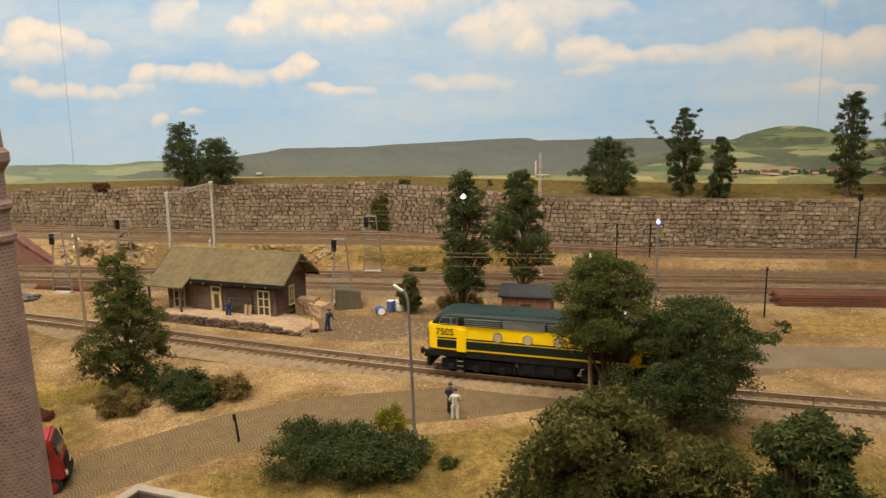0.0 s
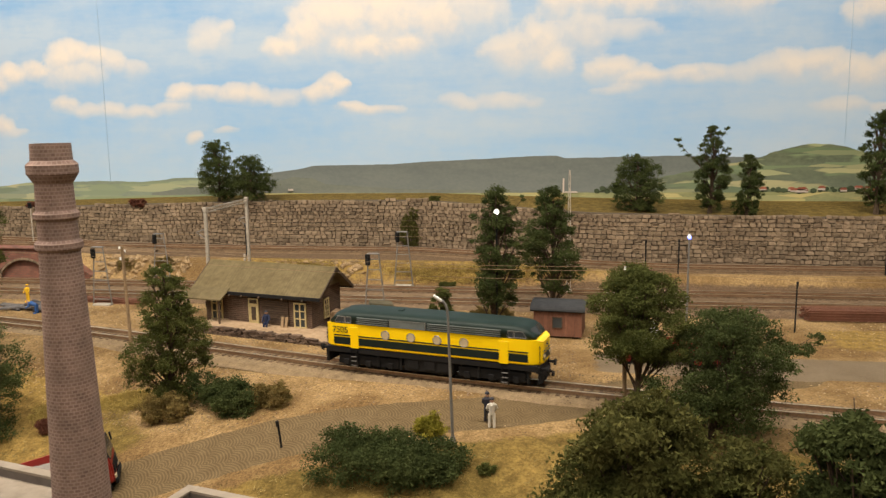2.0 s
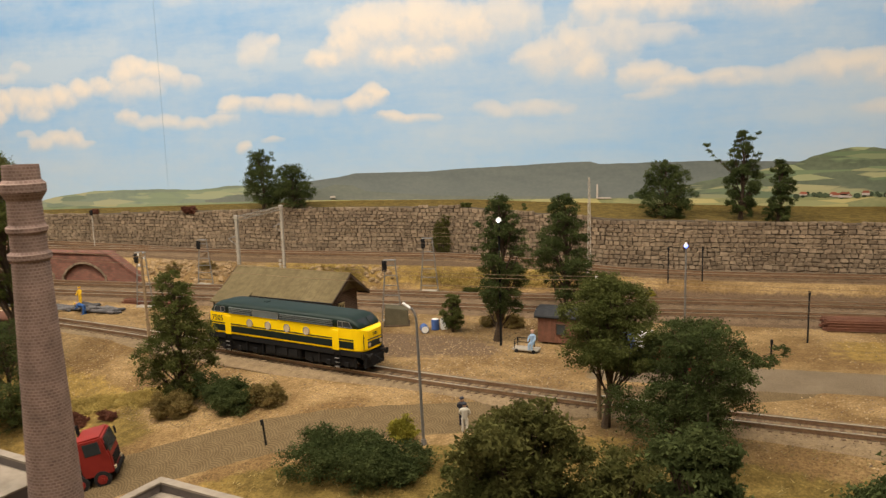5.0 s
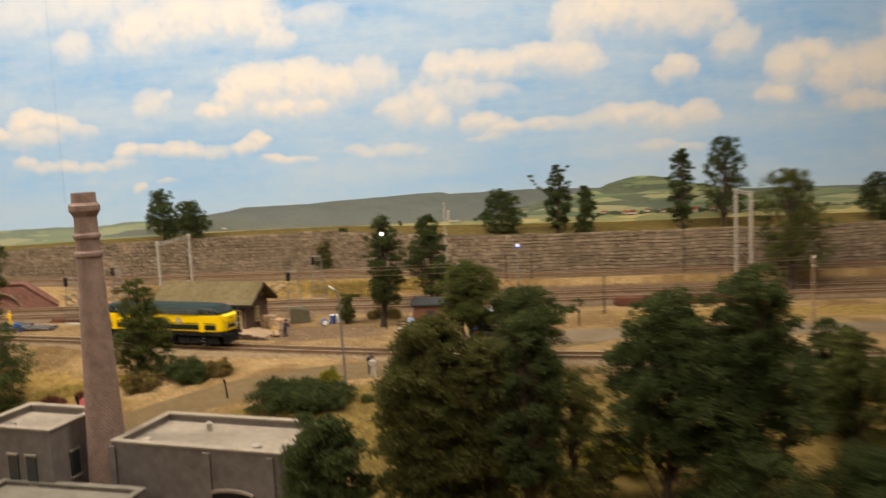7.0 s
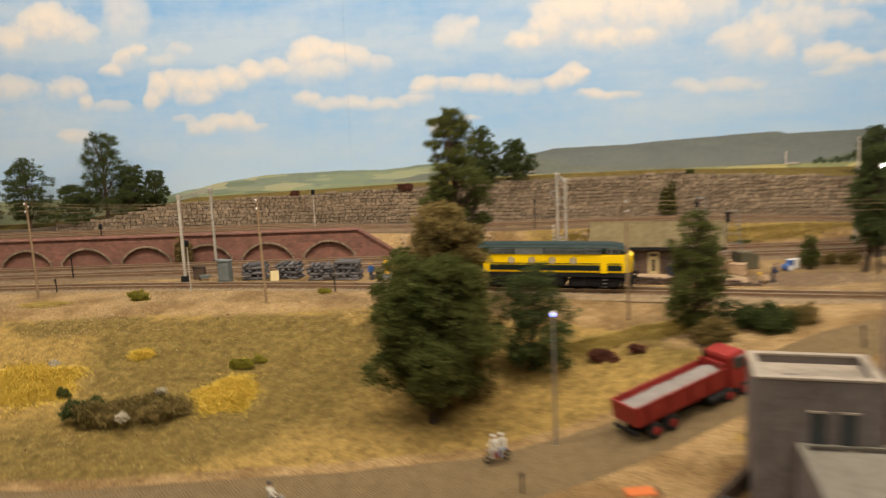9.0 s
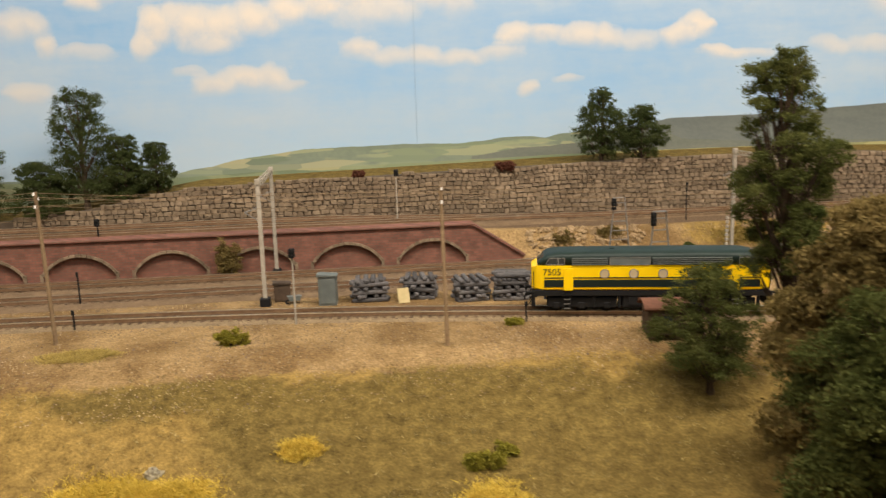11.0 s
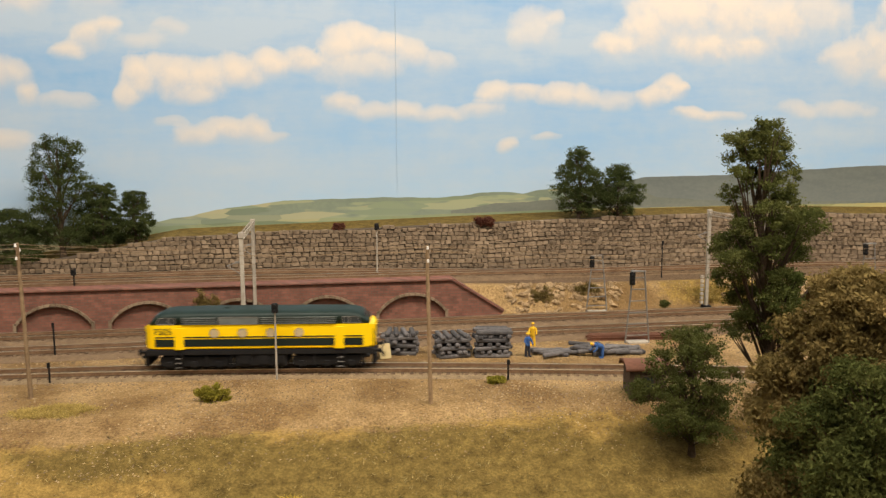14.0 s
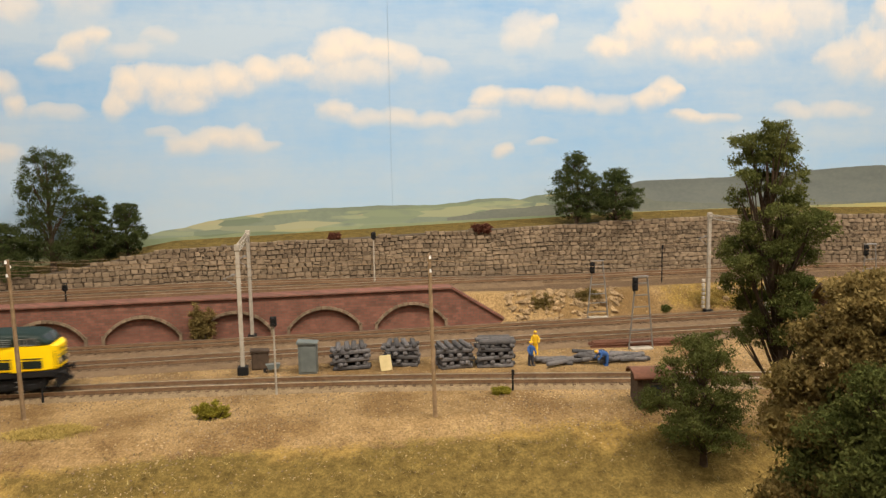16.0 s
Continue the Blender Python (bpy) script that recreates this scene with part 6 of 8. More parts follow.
def globe_lamp(x, y, z, h, glowing, label, shade=False):
    t = thing("yard_lamp", pose(x, y, z), label, "yard lamp", "lamps")
    bm = bmesh.new()
    cyl(bm, (0, 0, -0.002), (0, 0, h - 0.002), 0.0011, 0.0008, 10)
    part("post", bm, M["black"] if shade else M["steel"], t)
    bm = bmesh.new()
    turned(bm, [(0.0006, h - 0.002), (0.0030 if shade else 0.0016, h - 0.0012), (0.0024 if shade else 0.0016, h + 0.0008), (0.0008, h + 0.0022)], 14)
    part("cap", bm, M["white"], t)
    bm = bmesh.new()
    ball(bm, 0, -0.0014, h - 0.0006, 0.0016, seg=10)
    part("bulb", bm, M[glowing], t, "glowing lamp bulb")
    return t


globe_lamp(0.230, 0.785, 0.0, 0.101, "blue_glow", "tall grey yard lamp glowing blue-white")
globe_lamp(0.067, 0.812, 0.0, 0.118, "lamp_glow", "tall black yard lamp with a white shade", True)
globe_lamp(-0.308, 0.512, G(-0.308, 0.512), 0.039 - G(-0.308, 0.512), "blue_glow", "slim grey road lamp glowing blue-white")


def fence_post(x, y, z, h, lean=0, mat_="black", r=0.0008, label="short dark marker post beside the line"):
    t = thing("marker_post", pose(x, y, z, 0, lean, 0), label, "post", "marker posts")
    bm = bmesh.new()
    cyl(bm, (0, 0, -0.002), (0, 0, h), r, r * 0.9, 8)
    part("post", bm, M[mat_], t)
    bm = bmesh.new()
    box(bm, 0, -r, h - 0.002, r * 2.8, r, 0.004, bevel=0.0002)
    part("plate", bm, M[mat_], t)
    return t


for x, y, h, l in ((-0.053, 0.580, 0.017, -6), (-0.870, 0.856, 0.016, 0), (-0.525, 0.808, 0.016, 0), (0.300, 0.800, 0.020, 0), (0.338, 0.868, 0.048, 0), (-0.336, 0.455, 0.014, 0), (0.215, 1.030, 0.040, 0), (0.252, 1.035, 0.040, 0), (-0.285, 1.075, 0.042, 0), (-0.89, 0.935, 0.03, 0)):
    fence_post(x, y, G(x, y), h, l)


def catenary_portal(x, y0, y1, h, stripes=False, label=""):
    t = thing("catenary_portal", pose(x, 0, 0), label or "pale concrete overhead line portal across two tracks", "overhead line portal", "catenary portals")
    for y in (y0, y1):
        bm = bmesh.new()
        box(bm, 0, y, h / 2 + 0.003, 0.0034, 0.0034, h - 0.002, bevel=0.0004)
        box(bm, 0, y - 0.0001, h + 0.001, 0.0044, 0.0044, 0.005, bevel=0.0004)
        mast = part("mast", bm, M["concrete"], t)
        bm = bmesh.new()
        box(bm, 0, y, 0.002, 0.0085, 0.0085, 0.010, bevel=0.0006)
        part("foot", bm, M["black"], mast, "black mast foot")
        if stripes:
            bm = bmesh.new()
            for k in range(7):
                box(bm, -0.0055, y, 0.010 + 0.0046 * k, 0.0030, 0.0030, 0.0032, bevel=0.0003)
            part("counterweight", bm, M["concrete"], mast, "stack of pale counterweights")
        bm = bmesh.new()
        cyl(bm, (0, y, h - 0.020), (-0.012, y, h - 0.024), 0.0005, seg=6)
        cyl(bm, (0, y, h - 0.032), (-0.012, y, h - 0.024), 0.0004, seg=6)
        box(bm, -0.004, y, h - 0.0212, 0.003, 0.0016, 0.0016)
        part("bracket", bm, M["steel"], mast)
    bm = bmesh.new()
    for z in (h + 0.0015, h - 0.0025):
        for q in (-0.0015, 0.0015):
            box(bm, q, (y0 + y1) / 2, z, 0.0006, y1 - y0, 0.0006)
    n = 14
    for k in range(n):
        ya, yb = y0 + (y1 - y0) * k / n, y0 + (y1 - y0) * (k + 1) / n
        for q in (-0.0015, 0.0015):
            cyl(bm, (q, ya, h - 0.0025 if k % 2 else h + 0.0015), (q, yb, h + 0.0015 if k % 2 else h - 0.0025), 0.0003, seg=4)
    part("beam", bm, M["concrete"], t, "pale lattice cross beam")
    return t


catenary_portal(-0.729, 0.900, 1.018, 0.104)
catenary_portal(-0.258, 0.910, 1.020, 0.106, True, "pale overhead line portal with stacked counterweights")
catenary_portal(0.545, 0.958, 1.030, 0.140)


def single_mast(x, y, z, h, label):
    t = thing("catenary_mast", pose(x, y, z), label, "overhead line mast", "catenary masts")
    bm = bmesh.new()
    for sx in (-1, 1):
        for sy in (-1, 1):
            cyl(bm, (sx * 0.0024, sy * 0.0024, 0), (sx * 0.0007, sy * 0.0007, h), 0.0004, seg=5)
    for k in range(16):
        za, zb = h * k / 16, h * (k + 1) / 16
        ra, rb = 0.0024 - 0.0017 * k / 16, 0.0024 - 0.0017 * (k + 1) / 16
        s = 1 if k % 2 else -1
        for q in (-1, 1):
            cyl(bm, (s * ra, q * ra, za), (-s * rb, q * rb, zb), 0.0003, seg=4)
            cyl(bm, (q * ra, s * ra, za), (q * rb, -s * rb, zb), 0.0003, seg=4)
    part("lattice", bm, M["concrete"], t)
    bm = bmesh.new()
    box(bm, 0, 0, 0.002, 0.008, 0.008, 0.010, bevel=0.0005)
    part("foot", bm, M["concrete"], t)
    return t


single_mast(0.129, 1.006, 0.0, 0.142, "tall grey lattice overhead line mast")
for y, z in ((0.946, 0.074), (0.998, 0.074), (0.946, 0.090), (0.998, 0.090)):
    wire([(-1.6, y, z), (-0.729, y, z), (-0.258, y, z), (0.13, y + 0.006, z), (0.52, y + 0.01, z), (1.05, y + 0.01, z)], 0.00013, 0.0 if z < 0.08 else 0.005, "catenary_wire", "thin overhead line wire above the tracks", "wire")


def ladder_signal(x, y, z, h, rz=0, label="black colour light signal on a grey ladder mast"):
    t = thing("railway_signal", pose(x, y, z, 0, 0, rz), label, "railway signal", "railway signals")
    w = 0.0115
    for s in (-1, 1):
        bm = bmesh.new()
        cyl(bm, (s * w, 0, -0.002), (s * w * 0.45, 0, h), 0.0008, seg=6)
        part("ladder_rail", bm, M["steel"], t)
    for k in range(6):
        zz = h * (0.10 + 0.16 * k)
        q = w * (1 - 0.55 * zz / h)
        bm = bmesh.new()
        box(bm, 0, 0, zz, 2 * q, 0.0010, 0.0009)
        part("rung", bm, M["steel"], t)
    bm = bmesh.new()
    box(bm, 0, 0, 0.0, 0.020, 0.010, 0.003, bevel=0.0004)
    part("base", bm, M["concrete"], t)
    bm = bmesh.new()
    box(bm, -w * 0.55, -0.001, h - 0.007, 0.0048, 0.0030, 0.012, bevel=0.0006)
    for k in range(3):
        cyl(bm, (-w * 0.55, -0.0025, h - 0.0035 - 0.0034 * k), (-w * 0.55, -0.0045, h - 0.0035 - 0.0034 * k), 0.0013, seg=8)
    part("signal_head", bm, M["black"], t, "black signal head with three hoods")
    bm = bmesh.new()
    box(bm, -w * 0.05, 0, h - 0.0006, w * 1.1, 0.006, 0.0008)
    part("platform", bm, M["steel"], t, "small grey platform on top")
    return t


ladder_signal(-0.383, 0.903, 0.0, 0.066)
ladder_signal(-0.378, 1.026, 0.003, 0.060)
ladder_signal(-0.066, 0.886, 0.0, 0.066)
ladder_signal(-0.066, 1.024, 0.003, 0.066)


def small_signal(x, y, z, h, pale=False, label="small black dwarf signal beside the upper line"):
    t = thing("railway_signal", pose(x, y, z), label, "railway signal", "railway signals")
    bm = bmesh.new()
    cyl(bm, (0, 0, -0.002), (0, 0, h), 0.0009, 0.0007, 8)
    part("signal_post", bm, M["concrete" if pale else "black"], t)
    bm = bmesh.new()
    box(bm, 0, -0.001, h, 0.0050, 0.0026, 0.0075, bevel=0.0007)
    for k in (-1, 1):
        cyl(bm, (0, -0.002, h + k * 0.002), (0, -0.0042, h + k * 0.002), 0.0012, seg=8)
    part("signal_head", bm, M["black"], t)
    return t


small_signal(-0.906, 1.056, upper_deck(-0.9), 0.018)
small_signal(-0.604, 1.094, upper_deck(-0.6), 0.056, True, "slim pale signal mast with a black head")
small_signal(-0.700, 0.838, 0.0, 0.056, True, "slim grey signal mast beside the front line")
small_signal(0.475, 1.045, 0.015, 0.075, False, "tall thin black signal beside the main line")


# ---------------------------------------------------------------- figures, one plain shape each
def paint(name, c):
    return surf(name, tuple(v * 0.85 for v in c), c, 300, 0.7, 0.1, vary=0)


COAT = {"blue": paint("work_blue", (0.035, 0.10, 0.28)), "yellow": paint("safety_yellow", (0.75, 0.46, 0.02)), "skin": paint("figure_flesh", (0.50, 0.30, 0.20)), "dark": paint("figure_dark", (0.035, 0.035, 0.045)),
        "white": paint("figure_white", (0.62, 0.58, 0.48)), "light": paint("figure_light_blue", (0.30, 0.42, 0.55)), "navy": paint("figure_navy", (0.02, 0.03, 0.07)), "red": paint("figure_red", (0.34, 0.03, 0.03))}


def figurine(x, y, z, rz, top, legs, hat, label, bend=0, sit=False, h=0.0205):
    """A small painted figure in one mesh."""
    bm = bmesh.new()
    k = h / 0.0205
    if sit:
        for s in (-1, 1):
            cyl(bm, (s * 0.0014, -0.004, 0.0), (s * 0.0014, -0.004, 0.005), 0.0010, slot=1, seg=8)
            cyl(bm, (s * 0.0014, -0.004, 0.005), (s * 0.0012, 0, 0.006), 0.0012, slot=1, seg=8)
        hip = 0.006
    else:
        for s in (-1, 1):
            cyl(bm, (s * 0.0016, -0.0006 * s, 0.0), (s * 0.0011, 0, 0.0095), 0.0010, 0.0013, slot=1, seg=8)
            box(bm, s * 0.0016, -0.0010 - 0.0006 * s, 0.0005, 0.0015, 0.0032, 0.0010, slot=1)
        hip = 0.0092
    b = math.radians(bend)
    up = Vector((0, -math.sin(b), math.cos(b)))
    a = Vector((0, 0, hip))
    sh = a + up * 0.0068
    cyl(bm, a, sh, 0.0019, 0.0026, slot=0, seg=10)
    ball(bm, *(sh), 0.0027, 0.0020, 0.0014, slot=0)
    for s in (-1, 1):
        el = sh + Vector((s * 0.0034, -0.0010, -0.0032))
        cyl(bm, sh + Vector((s * 0.0024, 0, -0.0002)), el, 0.0009, slot=0, seg=7)
        cyl(bm, el, el + Vector((-s * 0.0006, -0.0026, -0.0020)), 0.0007, slot=0, seg=7)
    hd = sh + up * 0.0030
    ball(bm, *hd, 0.0015, 0.0017, 0.0019, slot=2)
    ball(bm, *(hd + up * 0.0008), 0.0017, 0.0019, 0.0012, slot=3)
    ob = finish("figurine", bm, [COAT[top], COAT[legs], COAT["skin"], COAT[hat]])
    ob.matrix_world = pose(x, y, z, 0, 0, rz) @ Matrix.Diagonal((k, k, k, 1))
    return tagged(ob, label, "figurine", "model figures")


figurine(-0.493, 0.872, 0.0, 20, "blue", "dark", "yellow", "tiny painted workman in blue with a yellow helmet")
figurine(-0.479, 0.908, 0.0, -10, "yellow", "yellow", "yellow", "tiny painted workman in yellow overalls")
figurine(-0.432, 0.858, 0.0, -80, "blue", "blue", "yellow", "tiny bent workman in blue lifting a sleeper", bend=70)
figurine(-0.053, 0.788, 0.0, 60, "navy", "dark", "dark", "tiny dark figure pushing a hand truck", bend=15)
figurine(-0.155, 0.814, 0.0034, 0, "navy", "navy", "dark", "tiny dark blue figure seated by the station wall", sit=True)
figurine(0.080, 0.617, G(0.08, 0.617), 170, "dark", "dark", "dark", "tiny figure in a dark coat on the road")
figurine(0.084, 0.609, G(0.084, 0.609), 190, "white", "white", "dark", "tiny figure in a cream coat on the road")
figurine(0.100, 0.792, 0.004, -20, "light", "light", "skin", "tiny seated figure in light blue beside the hut", sit=True)
figurine(0.012, 0.360, G(0.012, 0.36), 150, "red", "dark", "white", "tiny figure in a reddish coat outside the factory")


# ---------------------------------------------------------------- the sleeper dump
def sleeper_stack(x, y, z, rz, rows, cols, seed, w=0.030):
    rng = random.Random(seed)
    t = thing("sleeper_stack", pose(x, y, z, 0, 0, rz), "stack of grey old wooden railway sleepers", "sleeper stack", "sleeper stacks")
    for r in range(rows):
        for c in range(cols):
            bm = bmesh.new()
            if r % 2:
                box(bm, (c - (cols - 1) / 2) * w / cols * 0.95 + rng.uniform(-0.001, 0.001), rng.uniform(-0.0015, 0.0015), 0.0017 + r * 0.0033, 0.0042, 0.024, 0.0032, rng.uniform(-9, 9), 0.0009)
            else:
                box(bm, rng.uniform(-0.002, 0.002), (c - (cols - 1) / 2) * 0.006, 0.0017 + r * 0.0033, w * rng.uniform(0.9, 1.06), 0.0038, 0.0034, rng.uniform(-7, 7), 0.0009, ry=rng.uniform(-2.5, 2.5))
            part("sleeper", bm, M["greysleeper"], t)


for i, (x, y, r) in enumerate(((-0.641, 0.903, 6), (-0.598, 0.903, 6), (-0.556, 0.886, 6), (-0.521, 0.882, 7))):
    sleeper_stack(x, y, 0.0, (4, -6, 3, -3)[i], r, 4, 40 + i)
rng = random.Random(77)
heap = thing("sleeper_heap", pose(-0.440, 0.872, 0.0), "loose heap of grey old wooden railway sleepers", "sleeper heap")
for i in range(26):
    bm = bmesh.new()
    k = rng.uniform(-1, 1)
    box(bm, k * 0.040, rng.uniform(-0.008, 0.008), 0.0016 + abs(rng.gauss(0, 0.0022)) * (1 - abs(k) * 0.6), 0.030, 0.0038, 0.0032, rng.uniform(-28, 28), 0.0009, ry=rng.uniform(-5, 5))
    part("sleeper", bm, M["greysleeper"], heap)
bm = bmesh.new()
box(bm, 0, 0, 0.006, 0.010, 0.0012, 0.013, bevel=0.0003, rx=-24)
ob = tagged(finish("board", bm, M["cream"]), "pale yellow board leaning on a sleeper stack", "board")
ob.matrix_world = pose(-0.613, 0.886, 0.0, 0, 0, 12)


def rail_pile(x, y, z, rz, length, n, rows, mat_, label):
    t = thing("rail_pile", pose(x, y, z, 0, 0, rz), label, "rail pile", "rail piles")
    rg = random.Random(int(1000 * x) + 7)
    for r in range(rows):
        for c in range(n - r % 2):
            bm = bmesh.new()
            yy, zz, dx = (c - (n - 1) / 2) * 0.0030, r * 0.0026, rg.uniform(-0.003, 0.003)
            box(bm, dx, yy, 0.0004 + zz, length, 0.0024, 0.0006)
            box(bm, dx, yy, 0.0013 + zz, length, 0.0006, 0.0016)
            box(bm, dx, yy, 0.0022 + zz, length, 0.0012, 0.0006)
            part("rail", bm, M[mat_], t)


rail_pile(0.455, 0.925, 0.001, 2, 0.19, 8, 4, "hutred", "pile of rusty brown rails on the yard ground")
rail_pile(-0.380, 0.917, 0.0, -6, 0.085, 5, 2, "hutred", "low pile of rusty brown rails beside the line")


def cabinet(x, y, z, rz, w, d, h, mat_, label):
    t = thing("relay_cabinet", pose(x, y, z, 0, 0, rz), label, "cabinet", "relay cabinets")
    bm = bmesh.new()
    box(bm, 0, 0, h / 2, w, d, h, bevel=0.0004)
    part("body", bm, M[mat_], t)
    bm = bmesh.new()
    prism(bm, [(-w / 2 - 0.001, h), (w / 2 + 0.001, h), (w / 2 + 0.001, h + 0.0010), (-w / 2 - 0.001, h + 0.0022)], -d / 2 - 0.001, d / 2 + 0.001)
    part("lid", bm, M[mat_], t)
    bm = bmesh.new()
    box(bm, w * 0.05, -d / 2 - 0.0002, h * 0.5, w * 0.8, 0.0005, h * 0.84, bevel=0.0001)
    part("door", bm, M[mat_], t)


cabinet(-0.676, 0.893, 0.0, -8, 0.015, 0.010, 0.025, "grille", "grey steel relay cabinet beside the line")
cabinet(-0.716, 0.915, 0.0, 5, 0.014, 0.009, 0.015, "darkwood", "low brown relay box beside the mast")


# ---------------------------------------------------------------- freight and huts
def barrel(m, mat_, label):
    t = thing("barrel", m, label, "barrel", "barrels")
    bm = bmesh.new()
    turned(bm, [(0.0038, 0), (0.0040, 0.0004), (0.0040, 0.0034), (0.0042, 0.0037), (0.0040, 0.0040), (0.0040, 0.0068), (0.0042, 0.0071), (0.0040, 0.0074), (0.0040, 0.0104), (0.0038, 0.0108)], 16)
    part("drum", bm, M[mat_], t)
    bm = bmesh.new()
    cyl(bm, (0, 0, 0.0106), (0, 0, 0.0111), 0.0034, seg=16)
    part("lid", bm, M["white"], t)


M["barrelblue"] = paint("barrel_blue", (0.05, 0.10, 0.26))
barrel(pose(-0.020, 0.850, 0.0042, 90, 0, 25), "barrelblue", "blue steel barrel lying on its side")
barrel(pose(-0.010, 0.858, 0.0), "barrelblue", "blue steel barrel standing in the yard")
barrel(pose(-0.002, 0.862, 0.0), "white", "white steel barrel standing in the yard")

M["sack"] = surf("brown_wrapping", (0.34, 0.22, 0.12), (0.52, 0.36, 0.21), 200, 0.7, 0.8, vary=0.1)
M["olive"] = surf("olive_tarpaulin", (0.07, 0.06, 0.033), (0.11, 0.095, 0.055), 150, 0.85, 0.5, vary=0)
t = thing("wrapped_goods", pose(-0.082, 0.842, 0.0, 0, 0, -14), "crumpled brown wrapped goods beside the station", "package")
bm = bmesh.new()
for bx, by, bz, w_, d_, h_, r_ in ((-0.008, 0.002, 0.0075, 0.019, 0.015, 0.015, 8), (0.008, -0.003, 0.006, 0.017, 0.014, 0.012, -14)):
    box(bm, bx, by, bz, w_, d_, h_, r_)
bmesh.ops.subdivide_edges(bm, edges=bm.edges[:], cuts=4, use_grid_fill=True)
for v in bm.verts:
    v.co += Vector(noise.noise_vector(v.co * 260)) * 0.0012
    v.co.z = max(v.co.z, 0.0)
part("wrapping", bm, M["sack"], t)
bm = bmesh.new()
for q in (-0.006, 0.005):
    box(bm, q, -0.0085, 0.007, 0.0010, 0.0012, 0.013)
part("strap", bm, M["wood"], t)
t = thing("tarpaulin_box", pose(-0.056, 0.872, 0.0, 0, 0, 18), "olive tarpaulin covered crate in the yard", "crate")
bm = bmesh.new()
prism(bm, [(-0.0125, 0), (0.0125, 0), (0.0118, 0.017), (-0.0118, 0.020)], -0.010, 0.010)
bmesh.ops.bevel(bm, geom=bm.edges[:], offset=0.0007, segments=2, affect="EDGES")
part("cover", bm, M["olive"], t)
bm = bmesh.new()
box(bm, 0, 0, 0.0008, 0.027, 0.022, 0.0016, bevel=0.0003)
part("pallet", bm, M["darkwood"], t)
t = thing("hand_truck", pose(-0.066, 0.786, 0.0, 0, 0, 40), "yellow hand truck pushed across the yard", "hand truck")
for s in (-1, 1):
    bm = bmesh.new()
    cyl(bm, (s * 0.002, 0.003, 0.011), (s * 0.002, -0.004, 0.001), 0.0005, seg=6)
    part("handle", bm, COAT["yellow"], t)
    bm = bmesh.new()
    cyl(bm, (s * 0.003, -0.002, 0.0016), (s * 0.0022, -0.002, 0.0016), 0.0016, seg=10)
    part("wheel", bm, M["rubber"], t)
bm = bmesh.new()
box(bm, 0, -0.0040, 0.0055, 0.0062, 0.0050, 0.0070, rx=-30, bevel=0.0004)
part("load", bm, M["sack"], t)


def hut(x, y, z, rz, w, d, h, wall_m, roof_m, label, curved=True):
    t = thing("hut", pose(x, y, z, 0, 0, rz), label, "hut", "huts")
    n = 7
    for s in (-1, 1):
        k = int(w / 0.003)
        for i in range(k):
            bm = bmesh.new()
            box(bm, -w / 2 + (i + 0.5) * w / k, s * d / 2, h / 2 + 0.002, w / k * 0.93, 0.0014, h)
            part("board", bm, M[wall_m], t)
        bm = bmesh.new()
        box(bm, s * (w / 2 - 0.0008), 0, h / 2 + 0.002, 0.0014, d - 0.0016, h)
        prism_x(bm, [(d / 2 * math.cos(math.pi * i / 8), h + 0.002 + d * 0.17 * math.sin(math.pi * i / 8)) for i in range(9)], s * (w / 2 - 0.0008) - 0.0007, s * (w / 2 - 0.0008) + 0.0007)
        part("end_wall", bm, M[wall_m], t)
    bm = bmesh.new()
    prev = None
    out, inn = [], []
    for i in range(n * 2 + 1):
        a = math.pi * i / (n * 2)
        out.append(((d / 2 + 0.003) * math.cos(a), h + 0.0022 + (d * 0.17 + 0.0018) * math.sin(a)))
        inn.append(((d / 2 + 0.0024) * math.cos(a), h + 0.0010 + (d * 0.17 + 0.0016) * math.sin(a)))
    for i in range(n * 2):
        prism_x(bm, [out[i], out[i + 1], inn[i + 1], inn[i]], -w / 2 - 0.003, w / 2 + 0.003)
    bmesh.ops.remove_doubles(bm, verts=bm.verts, dist=0.00002)
    part("roof", bm, M[roof_m], t, "curved felt roof")
    bm = bmesh.new()
    box(bm, 0.0, -d / 2 - 0.0006, h * 0.62, 0.008, 0.0012, 0.009)
    wn = part("window", bm, M["window"], t)
    bm = bmesh.new()
    for q in (-1, 1):
        box(bm, q * 0.0042, -d / 2 - 0.0010, h * 0.62, 0.0008, 0.0012, 0.0100)
        box(bm, 0, -d / 2 - 0.0010, h * 0.62 + q * 0.0048, 0.0092, 0.0012, 0.0008)
    part("frame", bm, M["darkwood"], wn)
    for q in (-1, 1):
        for p in (-1, 1):
            bm = bmesh.new()
            box(bm, q * w * 0.36, p * d * 0.36, 0.001, 0.005, 0.005, 0.003)
            part("footing", bm, M["darkwood"], t)
    return t


hut(0.123, 0.838, 0.0, -6, 0.044, 0.030, 0.024, "hutred", "felt", "red-brown boarded wagon-body hut with a black felt roof")
hut(-0.437, 0.757, 0.0, -8, 0.026, 0.018, 0.019, "darkwood", "hutred", "small dark wooden hut with a red roof")
t = thing("platform_trolley", pose(0.094, 0.796, 0.0, 0, 0, -8), "low grey platform trolley beside the hut", "trolley")
bm = bmesh.new()
box(bm, 0, 0, 0.0030, 0.024, 0.010, 0.0020, bevel=0.0003)
part("deck", bm, M["concrete"], t)
bm = bmesh.new()
for z in (0.0075, 0.0115):
    box(bm, -0.010, 0.0, z, 0.0006, 0.010, 0.0006)
    box(bm, -0.002, 0.0045, z, 0.017, 0.0006, 0.0006)
